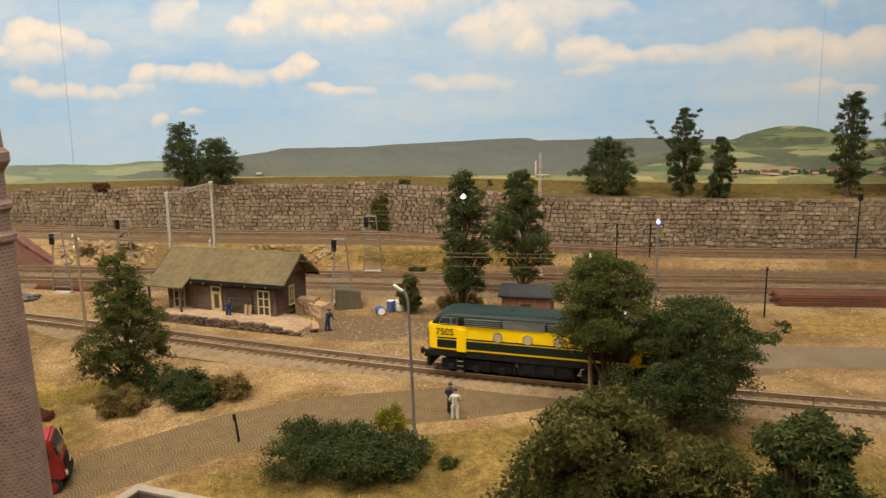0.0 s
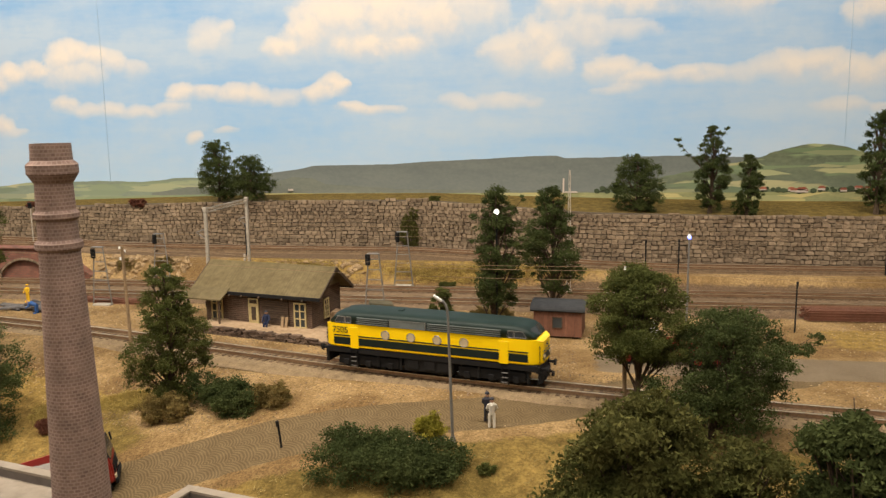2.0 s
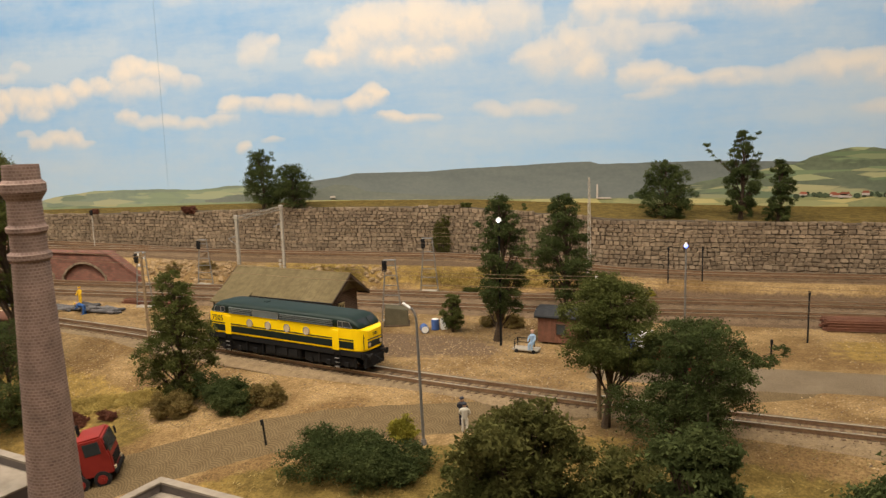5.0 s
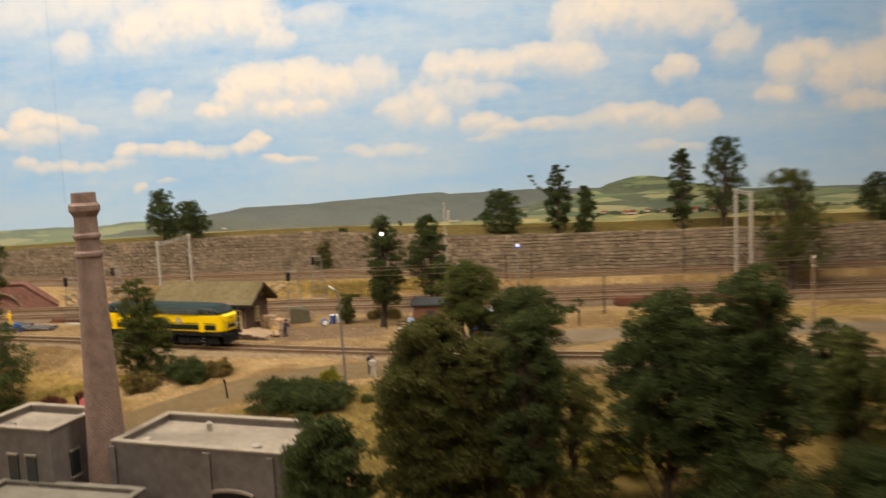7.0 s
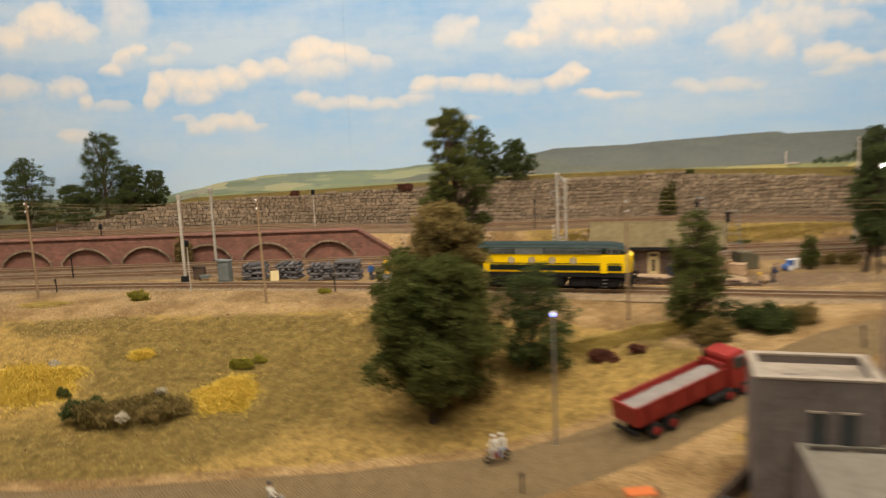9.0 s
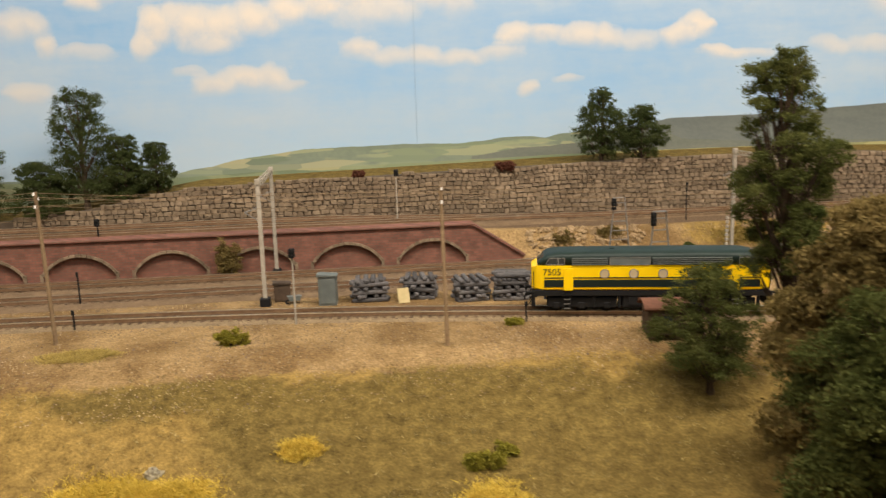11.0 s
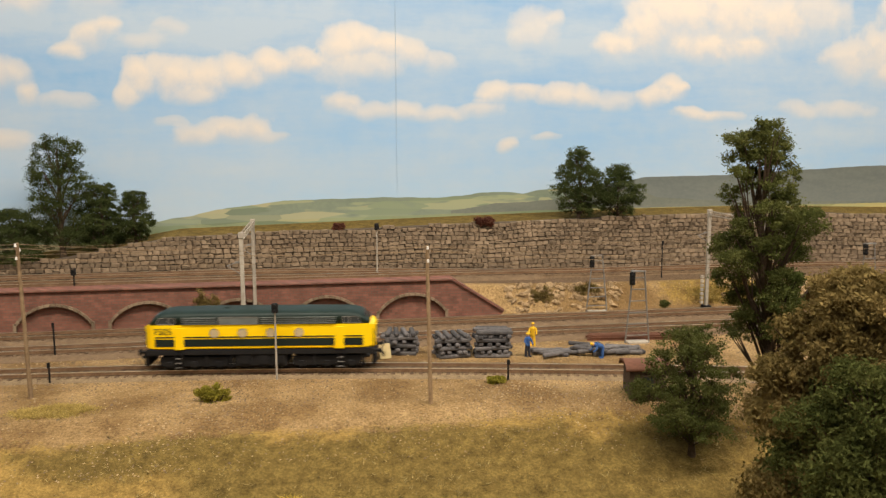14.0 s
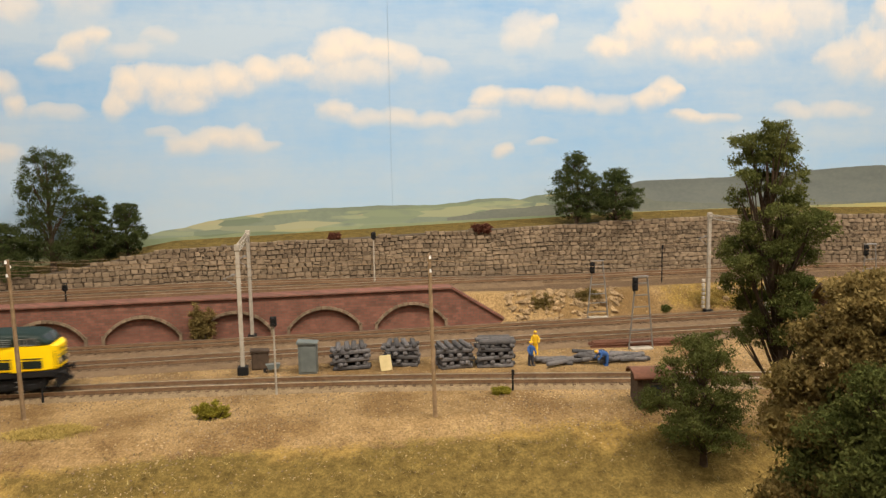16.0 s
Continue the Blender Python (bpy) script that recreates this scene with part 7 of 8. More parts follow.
for q in ((-0.010, -0.0048), (-0.010, 0.0045), (0.006, 0.0045)):
    box(bm, q[0], q[1], 0.0075, 0.0007, 0.0007, 0.0085)
part("rail", bm, M["black"], t, "dark handrail round the deck")
for q in (-0.008, 0.008):
    bm = bmesh.new()
    cyl(bm, (q, -0.0052, 0.0018), (q, -0.0040, 0.0018), 0.0018, seg=10)
    part("wheel", bm, M["rubber"], t)
t = thing("wheelbarrow", pose(-0.705, 0.902, 0.0, 0, 0, 10), "small grey wheelbarrow beside the mast foot", "wheelbarrow")
bm = bmesh.new()
prism(bm, [(-0.004, 0.003), (0.004, 0.003), (0.006, 0.007), (-0.006, 0.007)], -0.003, 0.003)
part("tray", bm, M["grille"], t)
for s in (-1, 1):
    bm = bmesh.new()
    cyl(bm, (-0.006, s * 0.001, 0.002), (0.012, s * 0.0028, 0.0055), 0.0004, seg=6)
    cyl(bm, (0.004, s * 0.0024, 0.004), (0.005, s * 0.0024, 0.0), 0.0004, seg=6)
    part("handle", bm, M["wood"], t)
bm = bmesh.new()
cyl(bm, (-0.006, -0.0006, 0.002), (-0.006, 0.0006, 0.002), 0.002, seg=12)
part("wheel", bm, M["rubber"], t)


# ---------------------------------------------------------------- road vehicles
def truck_wheel(t, x, y, r=0.0058, w=0.0042):
    s = 1 if y > 0 else -1
    bm = bmesh.new()
    cyl(bm, (x, y - w / 2, r), (x, y + w / 2, r), r, seg=20)
    tyre = part("wheel", bm, M["rubber"], t)
    bm = bmesh.new()
    cyl(bm, (x, y + s * w / 2, r), (x, y + s * (w / 2 + 0.0004), r), r * 0.58, seg=14)
    cyl(bm, (x, y + s * w / 2, r), (x, y + s * (w / 2 + 0.0010), r), r * 0.25, seg=8)
    part("rim", bm, M["truckred"], tyre)


def dump_truck(m):
    t = thing("dump_truck", m, "red tipper truck loaded with grey stone on the road", "truck")
    L = 0.088
    bm = bmesh.new()
    z0, z1, hw = 0.0135, 0.029, 0.0145
    for s in (-1, 1):
        v = [bm.verts.new(p) for p in ((-0.060, s * (hw - 0.0015), z0), (0.024, s * (hw - 0.0015), z0), (0.026, s * hw, z1), (-0.062, s * hw, z1), (-0.060, s * (hw - 0.0030), z0), (0.024, s * (hw - 0.0030), z0), (0.026, s * (hw - 0.0012), z1), (-0.062, s * (hw - 0.0012), z1))]
        for f in ((0, 1, 2, 3), (7, 6, 5, 4), (0, 4, 5, 1), (1, 5, 6, 2), (2, 6, 7, 3), (3, 7, 4, 0)):
            bm.faces.new([v[i] for i in f])
        for x in (-0.05, -0.03, -0.01, 0.01):
            box(bm, x, s * (hw - 0.0004), (z0 + z1) / 2, 0.0016, 0.0014, z1 - z0, rx=-s * 5)
    box(bm, -0.018, 0, z0, 0.084, 2 * hw - 0.004, 0.0014)
    box(bm, 0.0255, 0, 0.0225, 0.0014, 2 * hw - 0.001, 0.019)
    box(bm, -0.0612, 0, 0.0215, 0.0014, 2 * hw - 0.001, 0.015)
    bmesh.ops.recalc_face_normals(bm, faces=bm.faces)
    part("tipper_body", bm, M["truckred"], t)
    bm = bmesh.new()
    n = 16
    grid = [[bm.verts.new((-0.059 + 0.083 * i / n, -hw + 0.003 + (2 * hw - 0.006) * j / 6, 0.0245 + 0.0035 * math.sin(math.pi * j / 6) + 0.0012 * noise.noise((i * 0.7, j * 0.9, 3)))) for j in range(7)] for i in range(n + 1)]
    for i in range(n):
        for j in range(6):
            bm.faces.new((grid[i][j], grid[i + 1][j], grid[i + 1][j + 1], grid[i][j + 1]))
    part("load", bm, M["load"], t, "heaped grey stone load")
    bm = bmesh.new()
    prism(bm, [(0.029, 0.008), (0.050, 0.008), (0.0505, 0.021), (0.0475, 0.036), (0.029, 0.036)], -0.0138, 0.0138)
    bmesh.ops.bevel(bm, geom=bm.edges[:], offset=0.0012, segments=2, affect="EDGES")
    cab = part("cab", bm, M["truckred"], t)
    for s in (-1, 1):
        bm = bmesh.new()
        box(bm, 0.0395, s * 0.0138, 0.0285, 0.011, 0.0006, 0.009, bevel=0.0002)
        part("side_window", bm, M["window"], cab)
        bm = bmesh.new()
        box(bm, 0.0500, s * 0.0165, 0.0290, 0.001, 0.0022, 0.0055, bevel=0.0003)
        part("mirror", bm, M["black"], cab)
        bm = bmesh.new()
        box(bm, 0.0506, s * 0.0105, 0.0112, 0.0012, 0.0040, 0.0026, bevel=0.0003)
        part("headlight", bm, M["porthole"], cab)
    bm = bmesh.new()
    box(bm, 0.0494, 0, 0.0287, 0.0006, 0.0235, 0.0105, ry=-11)
    part("windscreen", bm, M["window"], cab)
    bm = bmesh.new()
    for k in range(4):
        box(bm, 0.0508, 0, 0.0135 + 0.0018 * k, 0.0008, 0.020, 0.0007)
    box(bm, 0.0508, 0, 0.0085, 0.0020, 0.027, 0.0036, bevel=0.0005)
    part("grille", bm, M["black"], cab)
    bm = bmesh.new()
    box(bm, -0.006, 0, 0.0090, 0.104, 0.010, 0.0052)
    cyl(bm, (0.006, 0.012, 0.008), (0.022, 0.012, 0.008), 0.0036, seg=12)
    cyl(bm, (0.006, -0.012, 0.008), (0.022, -0.012, 0.008), 0.0036, seg=12)
    box(bm, -0.0625, 0, 0.0085, 0.0014, 0.026, 0.0030)
    part("chassis", bm, M["black"], t)
    bm = bmesh.new()
    cyl(bm, (0.0275, 0.010, 0.010), (0.0275, 0.010, 0.041), 0.0013, seg=8)
    part("exhaust", bm, M["black"], t)
    for x in (0.041, 0.026, -0.030, -0.046):
        for y in (-0.0125, 0.0125):
            truck_wheel(t, x, y)
    return t


ang = math.degrees(math.atan2(0.568 - 0.508, -0.130 + 0.243))
gx, gy = -0.201, 0.536
dump_truck(pose(gx, gy, G(gx, gy) - 0.0035, 0, -11, ang))


def tractor_truck(m):
    t = thing("flatbed_truck", m, "blue and red flatbed truck in the freight yard", "truck")
    bm = bmesh.new()
    prism(bm, [(-0.052, 0.006), (-0.034, 0.006), (-0.034, 0.028), (-0.044, 0.030), (-0.048, 0.020), (-0.054, 0.017)], -0.012, 0.012)
    bmesh.ops.bevel(bm, geom=bm.edges[:], offset=0.0010, segments=2, affect="EDGES")
    cab = part("cab", bm, M["barrelblue"], t)
    for s in (-1, 1):
        bm = bmesh.new()
        box(bm, -0.040, s * 0.0121, 0.0240, 0.008, 0.0006, 0.0065)
        part("side_window", bm, M["window"], cab)
    bm = bmesh.new()
    box(bm, -0.0465, 0, 0.0250, 0.0008, 0.020, 0.0075, ry=22)
    part("windscreen", bm, M["window"], cab)
    bm = bmesh.new()
    box(bm, -0.026, 0, 0.0225, 0.012, 0.023, 0.017, bevel=0.0006)
    part("sleeper_box", bm, M["white"], t, "white body behind the cab")
    bm = bmesh.new()
    box(bm, 0.008, 0, 0.0115, 0.056, 0.024, 0.0030, bevel=0.0004)
    for s in (-1, 1):
        box(bm, 0.008, s * 0.0118, 0.0155, 0.056, 0.0008, 0.0050)
    part("flatbed", bm, M["truckred"], t)
    bm = bmesh.new()
    box(bm, -0.008, 0, 0.0075, 0.085, 0.010, 0.0040)
    part("chassis", bm, M["black"], t)
    for x in (-0.043, 0.012, 0.026):
        for y in (-0.0105, 0.0105):
            truck_wheel(t, x, y, 0.0052, 0.0038)


tractor_truck(pose(0.224, 0.760, 0.0, 0, 0, -4))


def motorcycle(m, riders, coat):
    t = thing("motorcycle", m, "small motorcycle with plain riders on the road" if riders else "small dark parked motorcycle", "motorcycle", "motorcycles")
    for x in (-0.0075, 0.0075):
        bm = bmesh.new()
        for i in range(16):
            a, b = 2 * math.pi * i / 16, 2 * math.pi * (i + 1) / 16
            cyl(bm, (x + 0.0032 * math.cos(a), 0, 0.0038 + 0.0032 * math.sin(a)), (x + 0.0032 * math.cos(b), 0, 0.0038 + 0.0032 * math.sin(b)), 0.0007, seg=6)
        cyl(bm, (x, -0.0009, 0.0038), (x, 0.0009, 0.0038), 0.0010, seg=8)
        part("wheel", bm, M["rubber"], t)
    bm = bmesh.new()
    box(bm, 0, 0, 0.0050, 0.008, 0.0028, 0.0042, bevel=0.0008)
    ball(bm, 0.0020, 0, 0.0088, 0.0034, 0.0018, 0.0018)
    box(bm, -0.0040, 0, 0.0088, 0.0080, 0.0024, 0.0014, bevel=0.0005)
    part("engine", bm, M["truckred"] if coat == "white" else M["black"], t)
    bm = bmesh.new()
    for s in (-1, 1):
        cyl(bm, (0.0075, s * 0.0010, 0.0038), (0.0052, s * 0.0010, 0.0105), 0.0004, seg=6)
    cyl(bm, (0.0050, -0.0034, 0.0112), (0.0050, 0.0034, 0.0112), 0.0004, seg=6)
    ball(bm, 0.0070, 0, 0.0098, 0.0012)
    part("fork", bm, M["steel"], t)
    return t


m1 = pose(-0.352, 0.492, G(-0.352, 0.492), 0, 0, 208)
motorcycle(m1, True, "white")
for k, (q, c) in enumerate(((0.001, "white"), (-0.0055, "light"))):
    p = m1 @ Vector((q, 0, 0.0040))
    figurine(p.x, p.y, p.z, 208 + 90, "white", c, "white", "tiny rider in a cream jacket and white helmet", sit=True, bend=12)
m2 = pose(-0.503, 0.432, G(-0.503, 0.432), 0, 0, 8)
motorcycle(m2, True, "dark")
p = m2 @ Vector((-0.001, 0, 0.0042))
figurine(p.x, p.y, p.z, 98, "white", "dark", "dark", "tiny rider in a pale shirt on the dark motorcycle", sit=True)


# ---------------------------------------------------------------- clutter in front of the factory
M["orange"] = paint("orange_paint", (0.50, 0.13, 0.03))
t = thing("forklift", pose(-0.262, 0.404, G(-0.262, 0.404), 0, 0, 10), "orange forklift standing in the factory yard", "forklift")
bm = bmesh.new()
box(bm, -0.004, 0, 0.0080, 0.020, 0.012, 0.009, bevel=0.0012)
part("body", bm, M["orange"], t)
bm = bmesh.new()
for s in (-1, 1):
    box(bm, 0.0085, s * 0.0035, 0.013, 0.0014, 0.0014, 0.026)
    box(bm, 0.014, s * 0.003, 0.0012, 0.012, 0.0016, 0.0008)
part("mast", bm, M["wood"], t, "upright fork mast")
bm = bmesh.new()
for q in ((-0.012, -0.005), (-0.012, 0.005), (0.004, -0.005), (0.004, 0.005)):
    box(bm, q[0], q[1], 0.018, 0.0008, 0.0008, 0.014)
box(bm, -0.004, 0, 0.0250, 0.018, 0.0115, 0.0008)
part("cage", bm, M["orange"], t)
for x in (-0.010, 0.005):
    for y in (-0.006, 0.006):
        truck_wheel(t, x, y, 0.0034, 0.0024)
for i, (x, y, w, h, mm, lab) in enumerate(((-0.228, 0.398, 0.015, 0.011, "sack", "brown wooden crate in the factory yard"), (-0.212, 0.408, 0.013, 0.014, "black", "black crate in the factory yard"), (-0.199, 0.400, 0.010, 0.007, "black", "small black crate in the factory yard"), (0.085, 0.385, 0.012, 0.008, "hutred", "red-brown crate beside the factory hall"), (0.098, 0.372, 0.010, 0.007, "white", "pale crate beside the factory hall"))):
    t = thing("crate", pose(x, y, G(x, y), 0, 0, 15 + 40 * i), lab, "crate", "crates")
    bm = bmesh.new()
    box(bm, 0, 0, h / 2, w, w * 0.8, h, bevel=0.0004)
    part("box", bm, M[mm], t)
    bm = bmesh.new()
    for q in (-0.3, 0.3):
        box(bm, 0, w * q * 0.8, h + 0.0002, w * 0.98, 0.0012, 0.0006)
    part("battens", bm, M["darkwood"], t)
t = thing("yard_wall", pose(-0.202, 0.431, G(-0.202, 0.431) - 0.003, 0, 0, 43), "dark low retaining wall in the factory yard", "wall")
bm = bmesh.new()
prism(bm, [(-0.042, 0), (0.026, 0), (0.026, 0.022), (-0.042, 0.006)], -0.002, 0.002)
part("wall", bm, M["darkwood"], t)
t = thing("shed_roof", pose(-0.330, 0.372, G(-0.33, 0.372), 0, 0, -6), "low shed with a cream flat roof in the yard", "shed")
bm = bmesh.new()
box(bm, 0, 0, 0.006, 0.060, 0.040, 0.012)
part("wall", bm, M["render_grey"], t)
bm = bmesh.new()
box(bm, 0, 0, 0.0128, 0.064, 0.044, 0.0016, bevel=0.0004)
part("roof", bm, M["concrete"], t)

# ---------------------------------------------------------------- bushes, flowers and ground cover
bush(0.022, 0.555, G(0.022, 0.555), 0.108, 0.046, 0.026, 50, "leafdark", "broad low green bush beside the road", 420)
bush(0.046, 0.592, G(0.046, 0.592), 0.022, 0.014, 0.017, 51, "leafyellow", "bright yellow-green broom bush", 70, 0.0013)
bush(-0.120, 0.636, G(-0.12, 0.636), 0.062, 0.030, 0.030, 52, "leafdark", "dark green bush under the bank tree", 240)
bush(-0.160, 0.628, G(-0.16, 0.628), 0.040, 0.024, 0.024, 53, "leafolive", "brown-green undergrowth under the bank tree", 130)
bush(-0.085, 0.640, G(-0.085, 0.64), 0.035, 0.024, 0.020, 54, "leafolive", "low olive bush at the road edge", 120)
bush(-0.255, 0.628, G(-0.255, 0.628), 0.024, 0.014, 0.012, 55, "leafred", "dark red heather bush on the bank", 70, 0.0013)
bush(-0.225, 0.632, G(-0.225, 0.632), 0.014, 0.010, 0.009, 56, "leafred", "dark red heather bush on the bank", 40, 0.0013)
bush(-0.662, 0.570, G(-0.662, 0.570), 0.100, 0.045, 0.026, 57, "leafolive", "low brown and green thorn bush on the bank", 340)
bush(-0.700, 0.572, G(-0.700, 0.572), 0.040, 0.028, 0.022, 58, "leafdark", "low dark green bush on the bank", 140)
bush(-0.585, 0.645, G(-0.585, 0.645), 0.022, 0.012, 0.010, 59, "leafyellow", "yellow-green grass tuft on the bank", 60, 0.0013)
bush(-0.741, 0.792, G(-0.741, 0.792), 0.020, 0.010, 0.013, 60, "leafyellow", "yellow flowering broom beside the line", 45, 0.0014)
bush(-0.475, 1.146, 0.084, 0.022, 0.010, 0.012, 62, "leafred", "dark red creeper over the wall top", 60, 0.0014)
bush(-0.645, 1.150, 0.083, 0.014, 0.008, 0.007, 63, "leafred", "small dark red bush on the wall top", 30, 0.0014)
bush(-0.775, 1.022, 0.0, 0.030, 0.014, 0.050, 64, "leafolive", "brown-green bush against the brick arcade", 130)
bush(-0.430, 1.040, 0.012, 0.035, 0.012, 0.018, 65, "leafolive", "dry brown bush on the slope", 80)
bush(-0.385, 1.045, 0.018, 0.030, 0.012, 0.015, 66, "leafolive", "olive bush on the slope", 80)
bush(-0.300, 1.030, 0.004, 0.012, 0.008, 0.009, 67, "leaf", "small green bush by the main line", 36)
bush(0.190, 1.020, 0.004, 0.022, 0.010, 0.012, 68, "leafyellow", "yellow-green bush at the foot of the bank", 50)
bush(-0.012, 1.020, 0.004, 0.018, 0.008, 0.007, 69, "leaf", "small green bush at the foot of the bank", 36)
bush(-0.050, 1.152, 0.092, 0.014, 0.008, 0.009, 70, "leaf", "small green bush on the wall top", 30)
bush(0.13, 0.50, G(0.13, 0.50), 0.05, 0.03, 0.02, 71, "leafyellow", "yellow-green undergrowth in the near wood", 90)
bush(0.30, 0.48, G(0.30, 0.48), 0.06, 0.04, 0.02, 72, "leafyellow", "yellow-green undergrowth in the near wood", 90)
bush(0.055, 0.880, 0.0, 0.05, 0.02, 0.018, 73, "leafolive", "dry undergrowth below the yard tree", 90)
bush(-0.535, 0.802, 0.0, 0.016, 0.008, 0.006, 74, "leafyellow", "pale grass tuft beside the line", 30, 0.0012)

# thin strip of leaves added in place of the shadow-like stain at the wall corner
bush(-0.083, 1.143, 0.022, 0.026, 0.005, 0.074, 76, "leafwood", "dark leafy strip standing in for a shadow-like stain at the wall corner", 150, 0.0012, name="ivy")
M["blossom"] = leaf_mat("white_blossom", (0.58, 0.52, 0.38), (0.74, 0.68, 0.52))
for i, (x, y, w, c, lab) in enumerate(((-0.640, 0.588, 0.009, "blossom", "small white blossoming clump on the thorn bush"), (-0.655, 0.546, 0.010, "blossom", "small white blossoming clump on the thorn bush"), (-0.768, 0.655, 0.008, "blossom", "small white blossoming clump on the bank"),
                                       (-0.735, 0.603, 0.014, "leaf", "small green tuft among the yellow flowers"), (-0.57, 0.655, 0.012, "leafyellow", "yellow-green grass tuft on the bank"), (0.085, 0.560, 0.012, "leaf", "small green tuft beside the road"))):
    bush(x, y, G(x, y) + (0.012 if c == "blossom" and x > -0.7 else 0), w, w * 0.7, w * 0.7, 80 + i, c, lab, 22, 0.0011)



def rock_outcrop(x0, x1, y0, y1, n, seed):
    """A cutting face of broken pale rock: many chipped boulders bedded in the bank."""
    rg = random.Random(seed)
    kinds = []
    for k in range(7):
        bm = bmesh.new()
        bmesh.ops.create_icosphere(bm, subdivisions=1, radius=1)
        for v in bm.verts:
            v.co *= rg.uniform(0.6, 1.1)
            v.co.z *= 0.75
        me = bpy.data.meshes.new("rock")
        bm.to_mesh(me)
        bm.free()
        me.materials.append(M["rock"])
        kinds.append(me)
    t = thing("rock_outcrop", pose(0, 0, 0), "pale broken rock face on the railway cutting", "rocks")
    for i in range(n):
        x, y = rg.uniform(x0, x1), y0 + (y1 - y0) * rg.random() ** 0.8
        r = rg.uniform(0.0018, 0.0048) * (1.4 if rg.random() < 0.15 else 1)
        o = new("rock", rg.choice(kinds))
        o.parent = t
        o.matrix_basis = pose(x, y, ground(x, y) - r * 0.1, rg.uniform(-30, 30), rg.uniform(-30, 30), rg.uniform(0, 360)) @ Matrix.Diagonal((r * rg.uniform(0.8, 1.6), r, r * rg.uniform(0.7, 1.2), 1))
    return t


M["rock"] = surf("pale_broken_rock", (0.27, 0.18, 0.088), (0.52, 0.37, 0.20), 260, 0.95, 0.8, vary=0.30)
rock_outcrop(-0.470, -0.345, 1.022, 1.052, 190, 5)
rock_outcrop(-0.235, -0.110, 1.022, 1.050, 90, 6)


def scatter(name, n, x0, x1, y0, y1, seed, maker, material, label, keep):
    rs = np.random.RandomState(seed)
    verts, faces = [], []
    tries = 0
    while tries < n:
        tries += 1
        x, y = rs.uniform(x0, x1), rs.uniform(y0, y1)
        if keep(x, y, rs):
            maker(verts, faces, x, y, ground(x, y), rs)
    ob = raw(name, verts, faces, material)
    return tagged(ob, label, name.replace("_", " "), kind="stuff")


def blade(verts, faces, x, y, z, rs):
    for _ in range(3):
        a, h = rs.uniform(0, 6.3), rs.uniform(0.0008, 0.0022)
        dx, dy = math.cos(a), math.sin(a)
        n0 = len(verts)
        lx, ly = rs.normal() * 0.0022, rs.normal() * 0.0022
        verts += [(x - dx * 0.0004, y - dy * 0.0004, z - 0.0004), (x + dx * 0.0004, y + dy * 0.0004, z - 0.0004), (x + lx, y + ly, z + h)]
        faces.append((n0, n0 + 1, n0 + 2))
        x, y = x + rs.normal() * 0.0015, y + rs.normal() * 0.0015


def pebble(verts, faces, x, y, z, rs):
    s = rs.uniform(0.0004, 0.0009) * (1.5 if rs.rand() < 0.03 else 1)
    n0 = len(verts)
    j = lambda: rs.uniform(0.6, 1.2)
    verts += [(x - s * j(), y, z), (x, y - s * j(), z), (x + s * j(), y, z), (x, y + s * j(), z), (x + s * 0.2, y, z + s * j() * 0.9)]
    faces += [(n0, n0 + 1, n0 + 4), (n0 + 1, n0 + 2, n0 + 4), (n0 + 2, n0 + 3, n0 + 4), (n0 + 3, n0, n0 + 4)]


M["straw"] = surf("dry_grass", (0.15, 0.115, 0.035), (0.42, 0.32, 0.13), 25, 0.9, 0, vary=0.5)
M["palestraw"] = surf("pale_yellow_grass", (0.30, 0.215, 0.055), (0.52, 0.39, 0.11), 50, 0.9, 0, vary=0.35)
M["gorse"] = surf("yellow_flowering_grass", (0.50, 0.35, 0.045), (0.72, 0.52, 0.085), 60, 0.9, 0, vary=0.2)
M["pebble"] = surf("scattered_gravel", (0.15, 0.10, 0.048), (0.50, 0.37, 0.205), 40, 0.95, 0, vary=0.55)
turfy = lambda x, y, rs: off_road(x, y, ROAD) > 0.036 and y < 0.745 - 0.11 * step(-0.4, -0.1, x) and rs.rand() < 0.35 + 0.65 * step(-0.2, 0.25, noise.noise((x * 11, y * 11, 8)))
scatter("grass", 22000, -1.15, 0.55, 0.30, 0.78, 1, blade, M["straw"], "short dry olive and straw coloured grass", turfy)
SPOTS = ((-0.585, 0.603, 0.056, 0.048), (-0.775, 0.625, 0.080, 0.070), (-0.83, 0.55, 0.090, 0.070), (-0.69, 0.668, 0.024, 0.014), (-0.20, 0.664, 0.070, 0.030), (-0.26, 0.655, 0.060, 0.026), (-0.845, 0.785, 0.05, 0.024), (0.02, 1.038, 0.22, 0.018), (-0.21, 1.038, 0.12, 0.018))
for i, (x, y, w, d) in enumerate(SPOTS):
    bank = y > 1
    rs = np.random.RandomState(200 + i)
    pts, vs, fs = [], [], []
    for _ in range(int((3500 if i == 6 else 9000) * w * d / 0.0027) if not bank else 5000):
        a = rs.uniform(0, 6.2832)
        r = (0.75 * math.sqrt(rs.rand()) + 0.22 * abs(rs.normal())) * (1 + 0.45 * noise.noise((math.cos(a) * 1.6, math.sin(a) * 1.6, i * 7.3)))
        px, py = x + w / 2 * r * math.cos(a), y + d / 2 * r * math.sin(a)
        blade(vs, fs, px, py, ground(px, py), rs)
    ob = raw("yellow_flowers", vs, fs, M["palestraw"] if bank or i in (4, 5, 6) else M["gorse"])
    tagged(ob, "patch of dense yellow flowering grass", "flowers", "flower patches", kind="stuff")
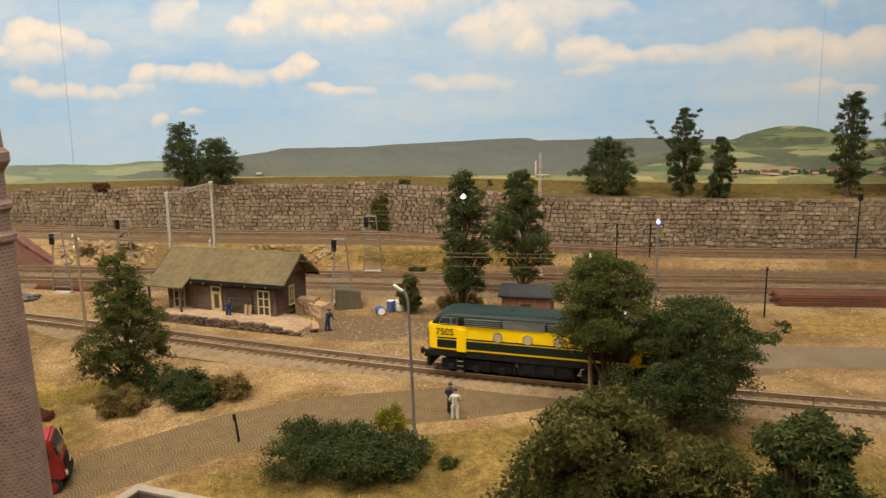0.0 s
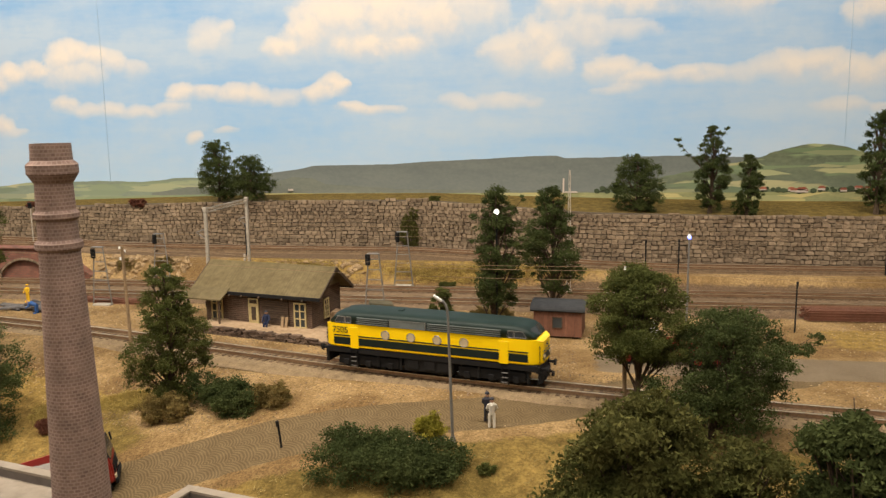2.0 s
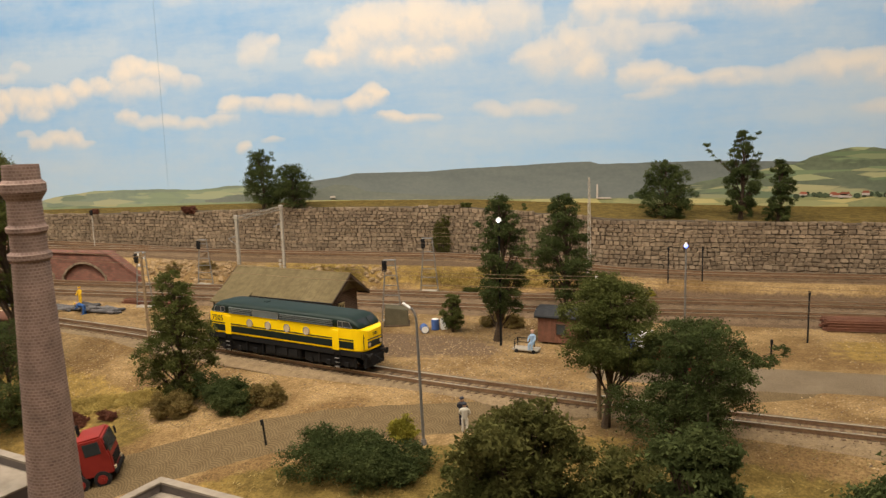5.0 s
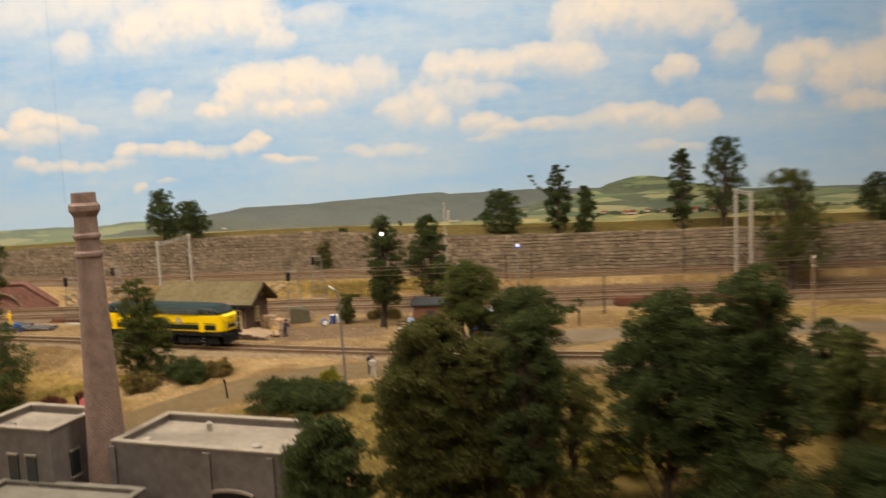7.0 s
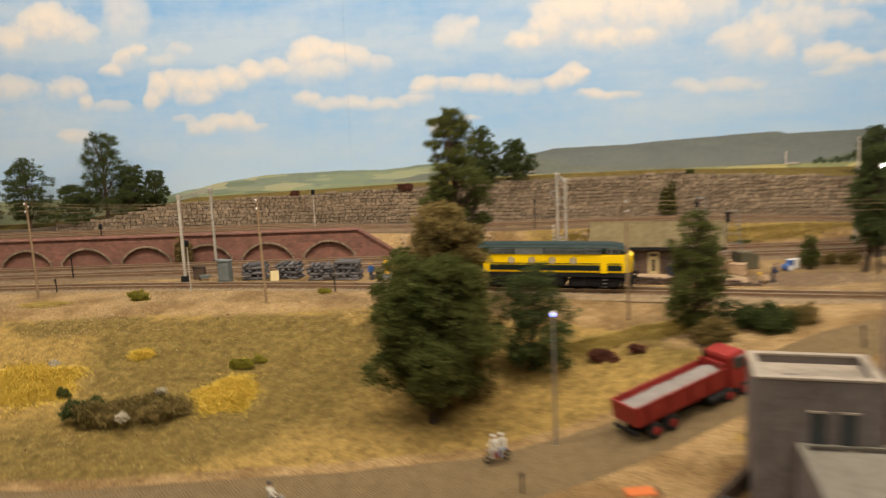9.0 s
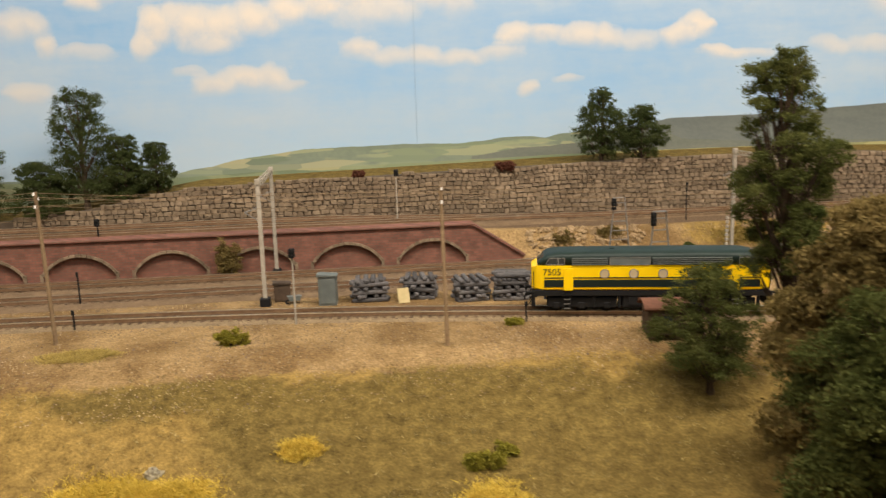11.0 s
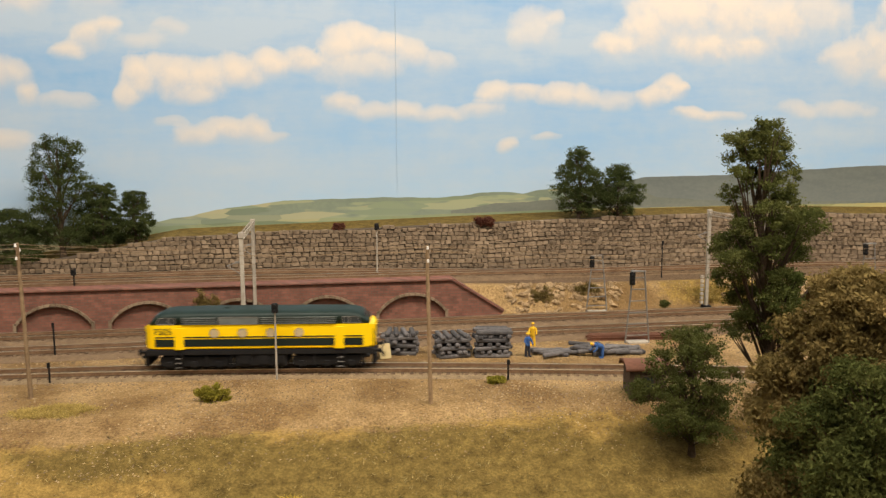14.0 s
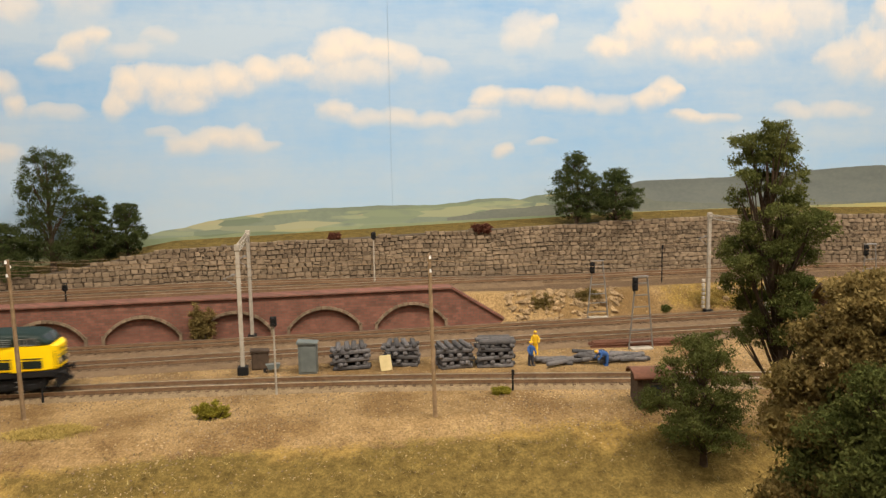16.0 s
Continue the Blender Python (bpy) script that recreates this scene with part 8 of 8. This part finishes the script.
yard = lambda x, y, rs: off_road(x, y, ROAD) > 0.024 and not (x > 0.14 and 0.72 < y < 0.79) and rs.rand() < 1 - 0.6 * step(0.15, 0.3, x) and y > 0.60 + 0.10 * step(-0.1, -0.4, x) and rs.rand() < 0.25 + 0.75 * step(-0.3, 0.3, noise.noise((x * 9, y * 9, 3)))
scatter("gravel", 62000, -1.15, 0.6, 0.58, 0.92, 3, pebble, M["pebble"], "loose pale gravel scattered over the yard", yard)
slope = lambda x, y, rs: True
scatter("rubble", 3500, -0.48, 0.2, 1.018, 1.052, 4, pebble, M["pebble"], "pale rubble on the cutting slope", slope)
M["grit"] = surf("dark_grit", (0.12, 0.082, 0.05), (0.28, 0.20, 0.13), 40, 0.95, 0, vary=0.5)
scatter("grit", 24000, -1.1, 0.55, 0.58, 0.95, 5, pebble, M["grit"], "dark brown grit scattered over the yard", yard)


def ballast_stones(pts, n, seed, x0, x1, bed=0.0030):
    rs = np.random.RandomState(seed)
    vs, fs = [], []
    xs, ys = [p[0] for p in pts], [p[1] for p in pts]
    for _ in range(n):
        x, o = rs.uniform(x0, x1), rs.normal() * 0.012
        pebble(vs, fs, x, float(np.interp(x, xs, ys)) + o, bed if abs(o) < 0.019 else bed * 0.2, rs)
    tagged(raw("ballast_stones", vs, fs, M["grit"]), "loose brown ballast stones between the sleepers", "ballast", kind="stuff")


ballast_stones(FRONT, 16000, 6, -1.05, 0.5, 0.0004)
ballast_stones([(-2, 0.946), (2, 0.95)], 9000, 7, -1.05, 0.5)
ballast_stones([(-2, 0.998), (2, 1.0)], 9000, 8, -1.05, 0.5)


# ---------------------------------------------------------------- the room
def build_room():
    plain = surf("room_wall_paint", (0.30, 0.28, 0.25), (0.36, 0.34, 0.30), 8, 0.9, 0.1, vary=0)
    carpet = surf("room_floor", (0.10, 0.09, 0.08), (0.15, 0.13, 0.12), 60, 0.95, 0.3, vary=0)
    for n, x, y, z, sx, sy, sz, m in (("floor", -0.3, -0.8, -1.13, 6.4, 4.6, 0.06, carpet), ("ceiling", -0.3, -0.8, 1.53, 6.4, 4.6, 0.06, plain), ("wall_south", -0.3, -3.05, 0.2, 6.4, 0.08, 2.6, plain),
                                      ("wall_back", -0.3, 1.42, 0.2, 6.4, 0.08, 2.6, plain), ("wall_west", -3.45, -0.8, 0.2, 0.08, 4.4, 2.6, plain), ("wall_east", 2.85, -0.8, 0.2, 0.08, 4.4, 2.6, plain)):
        bm = bmesh.new()
        box(bm, x, y, z, sx, sy, sz)
        tagged(finish(n, bm, m), "plain " + n.split("_")[0] + " of the exhibition room", n.split("_")[0], kind="structure")
    bm = bmesh.new()
    box(bm, -0.3, 0.65, -0.62, 2.9, 1.16, 0.95)
    tagged(finish("layout_base", bm, M["darkwood"]), "dark boxed base under the model railway", "base", kind="structure")


build_room()


# ---------------------------------------------------------------- what moves
RUN = ((0.0, 0.1446), (0.5, 0.1145), (1.0, 0.0864), (1.5, 0.0583), (2.0, 0.0299), (2.5, 0.0055), (3.0, -0.0186), (3.2, -0.0272), (5.5, -0.1233), (6.0, -0.1416), (6.5, -0.1621), (7.0, -0.1831), (7.5, -0.2044), (8.0, -0.2214),
       (8.5, -0.2566), (9.0, -0.2918), (9.5, -0.3221), (10.0, -0.3506), (10.2, -0.3652), (12.3, -0.5377), (12.5, -0.5552), (13.0, -0.6056), (13.5, -0.6567), (14.0, -0.7107), (14.5, -0.7716), (15.0, -0.8267), (15.5, -0.8873), (16.0, -0.9491))


def on_line(x):
    xs, ys = [p[0] for p in FRONT], [p[1] for p in FRONT]
    y = float(np.interp(x, xs, ys))
    a, b = float(np.interp(x - 0.052, xs, ys)), float(np.interp(x + 0.052, xs, ys))
    return pose(x, (a + b) / 2, 0.0043, 0, 0, math.degrees(math.atan2(b - a, 0.104)))


def motions():
    walk(loco, [(t, on_line(x)) for t, x in RUN])


motions()
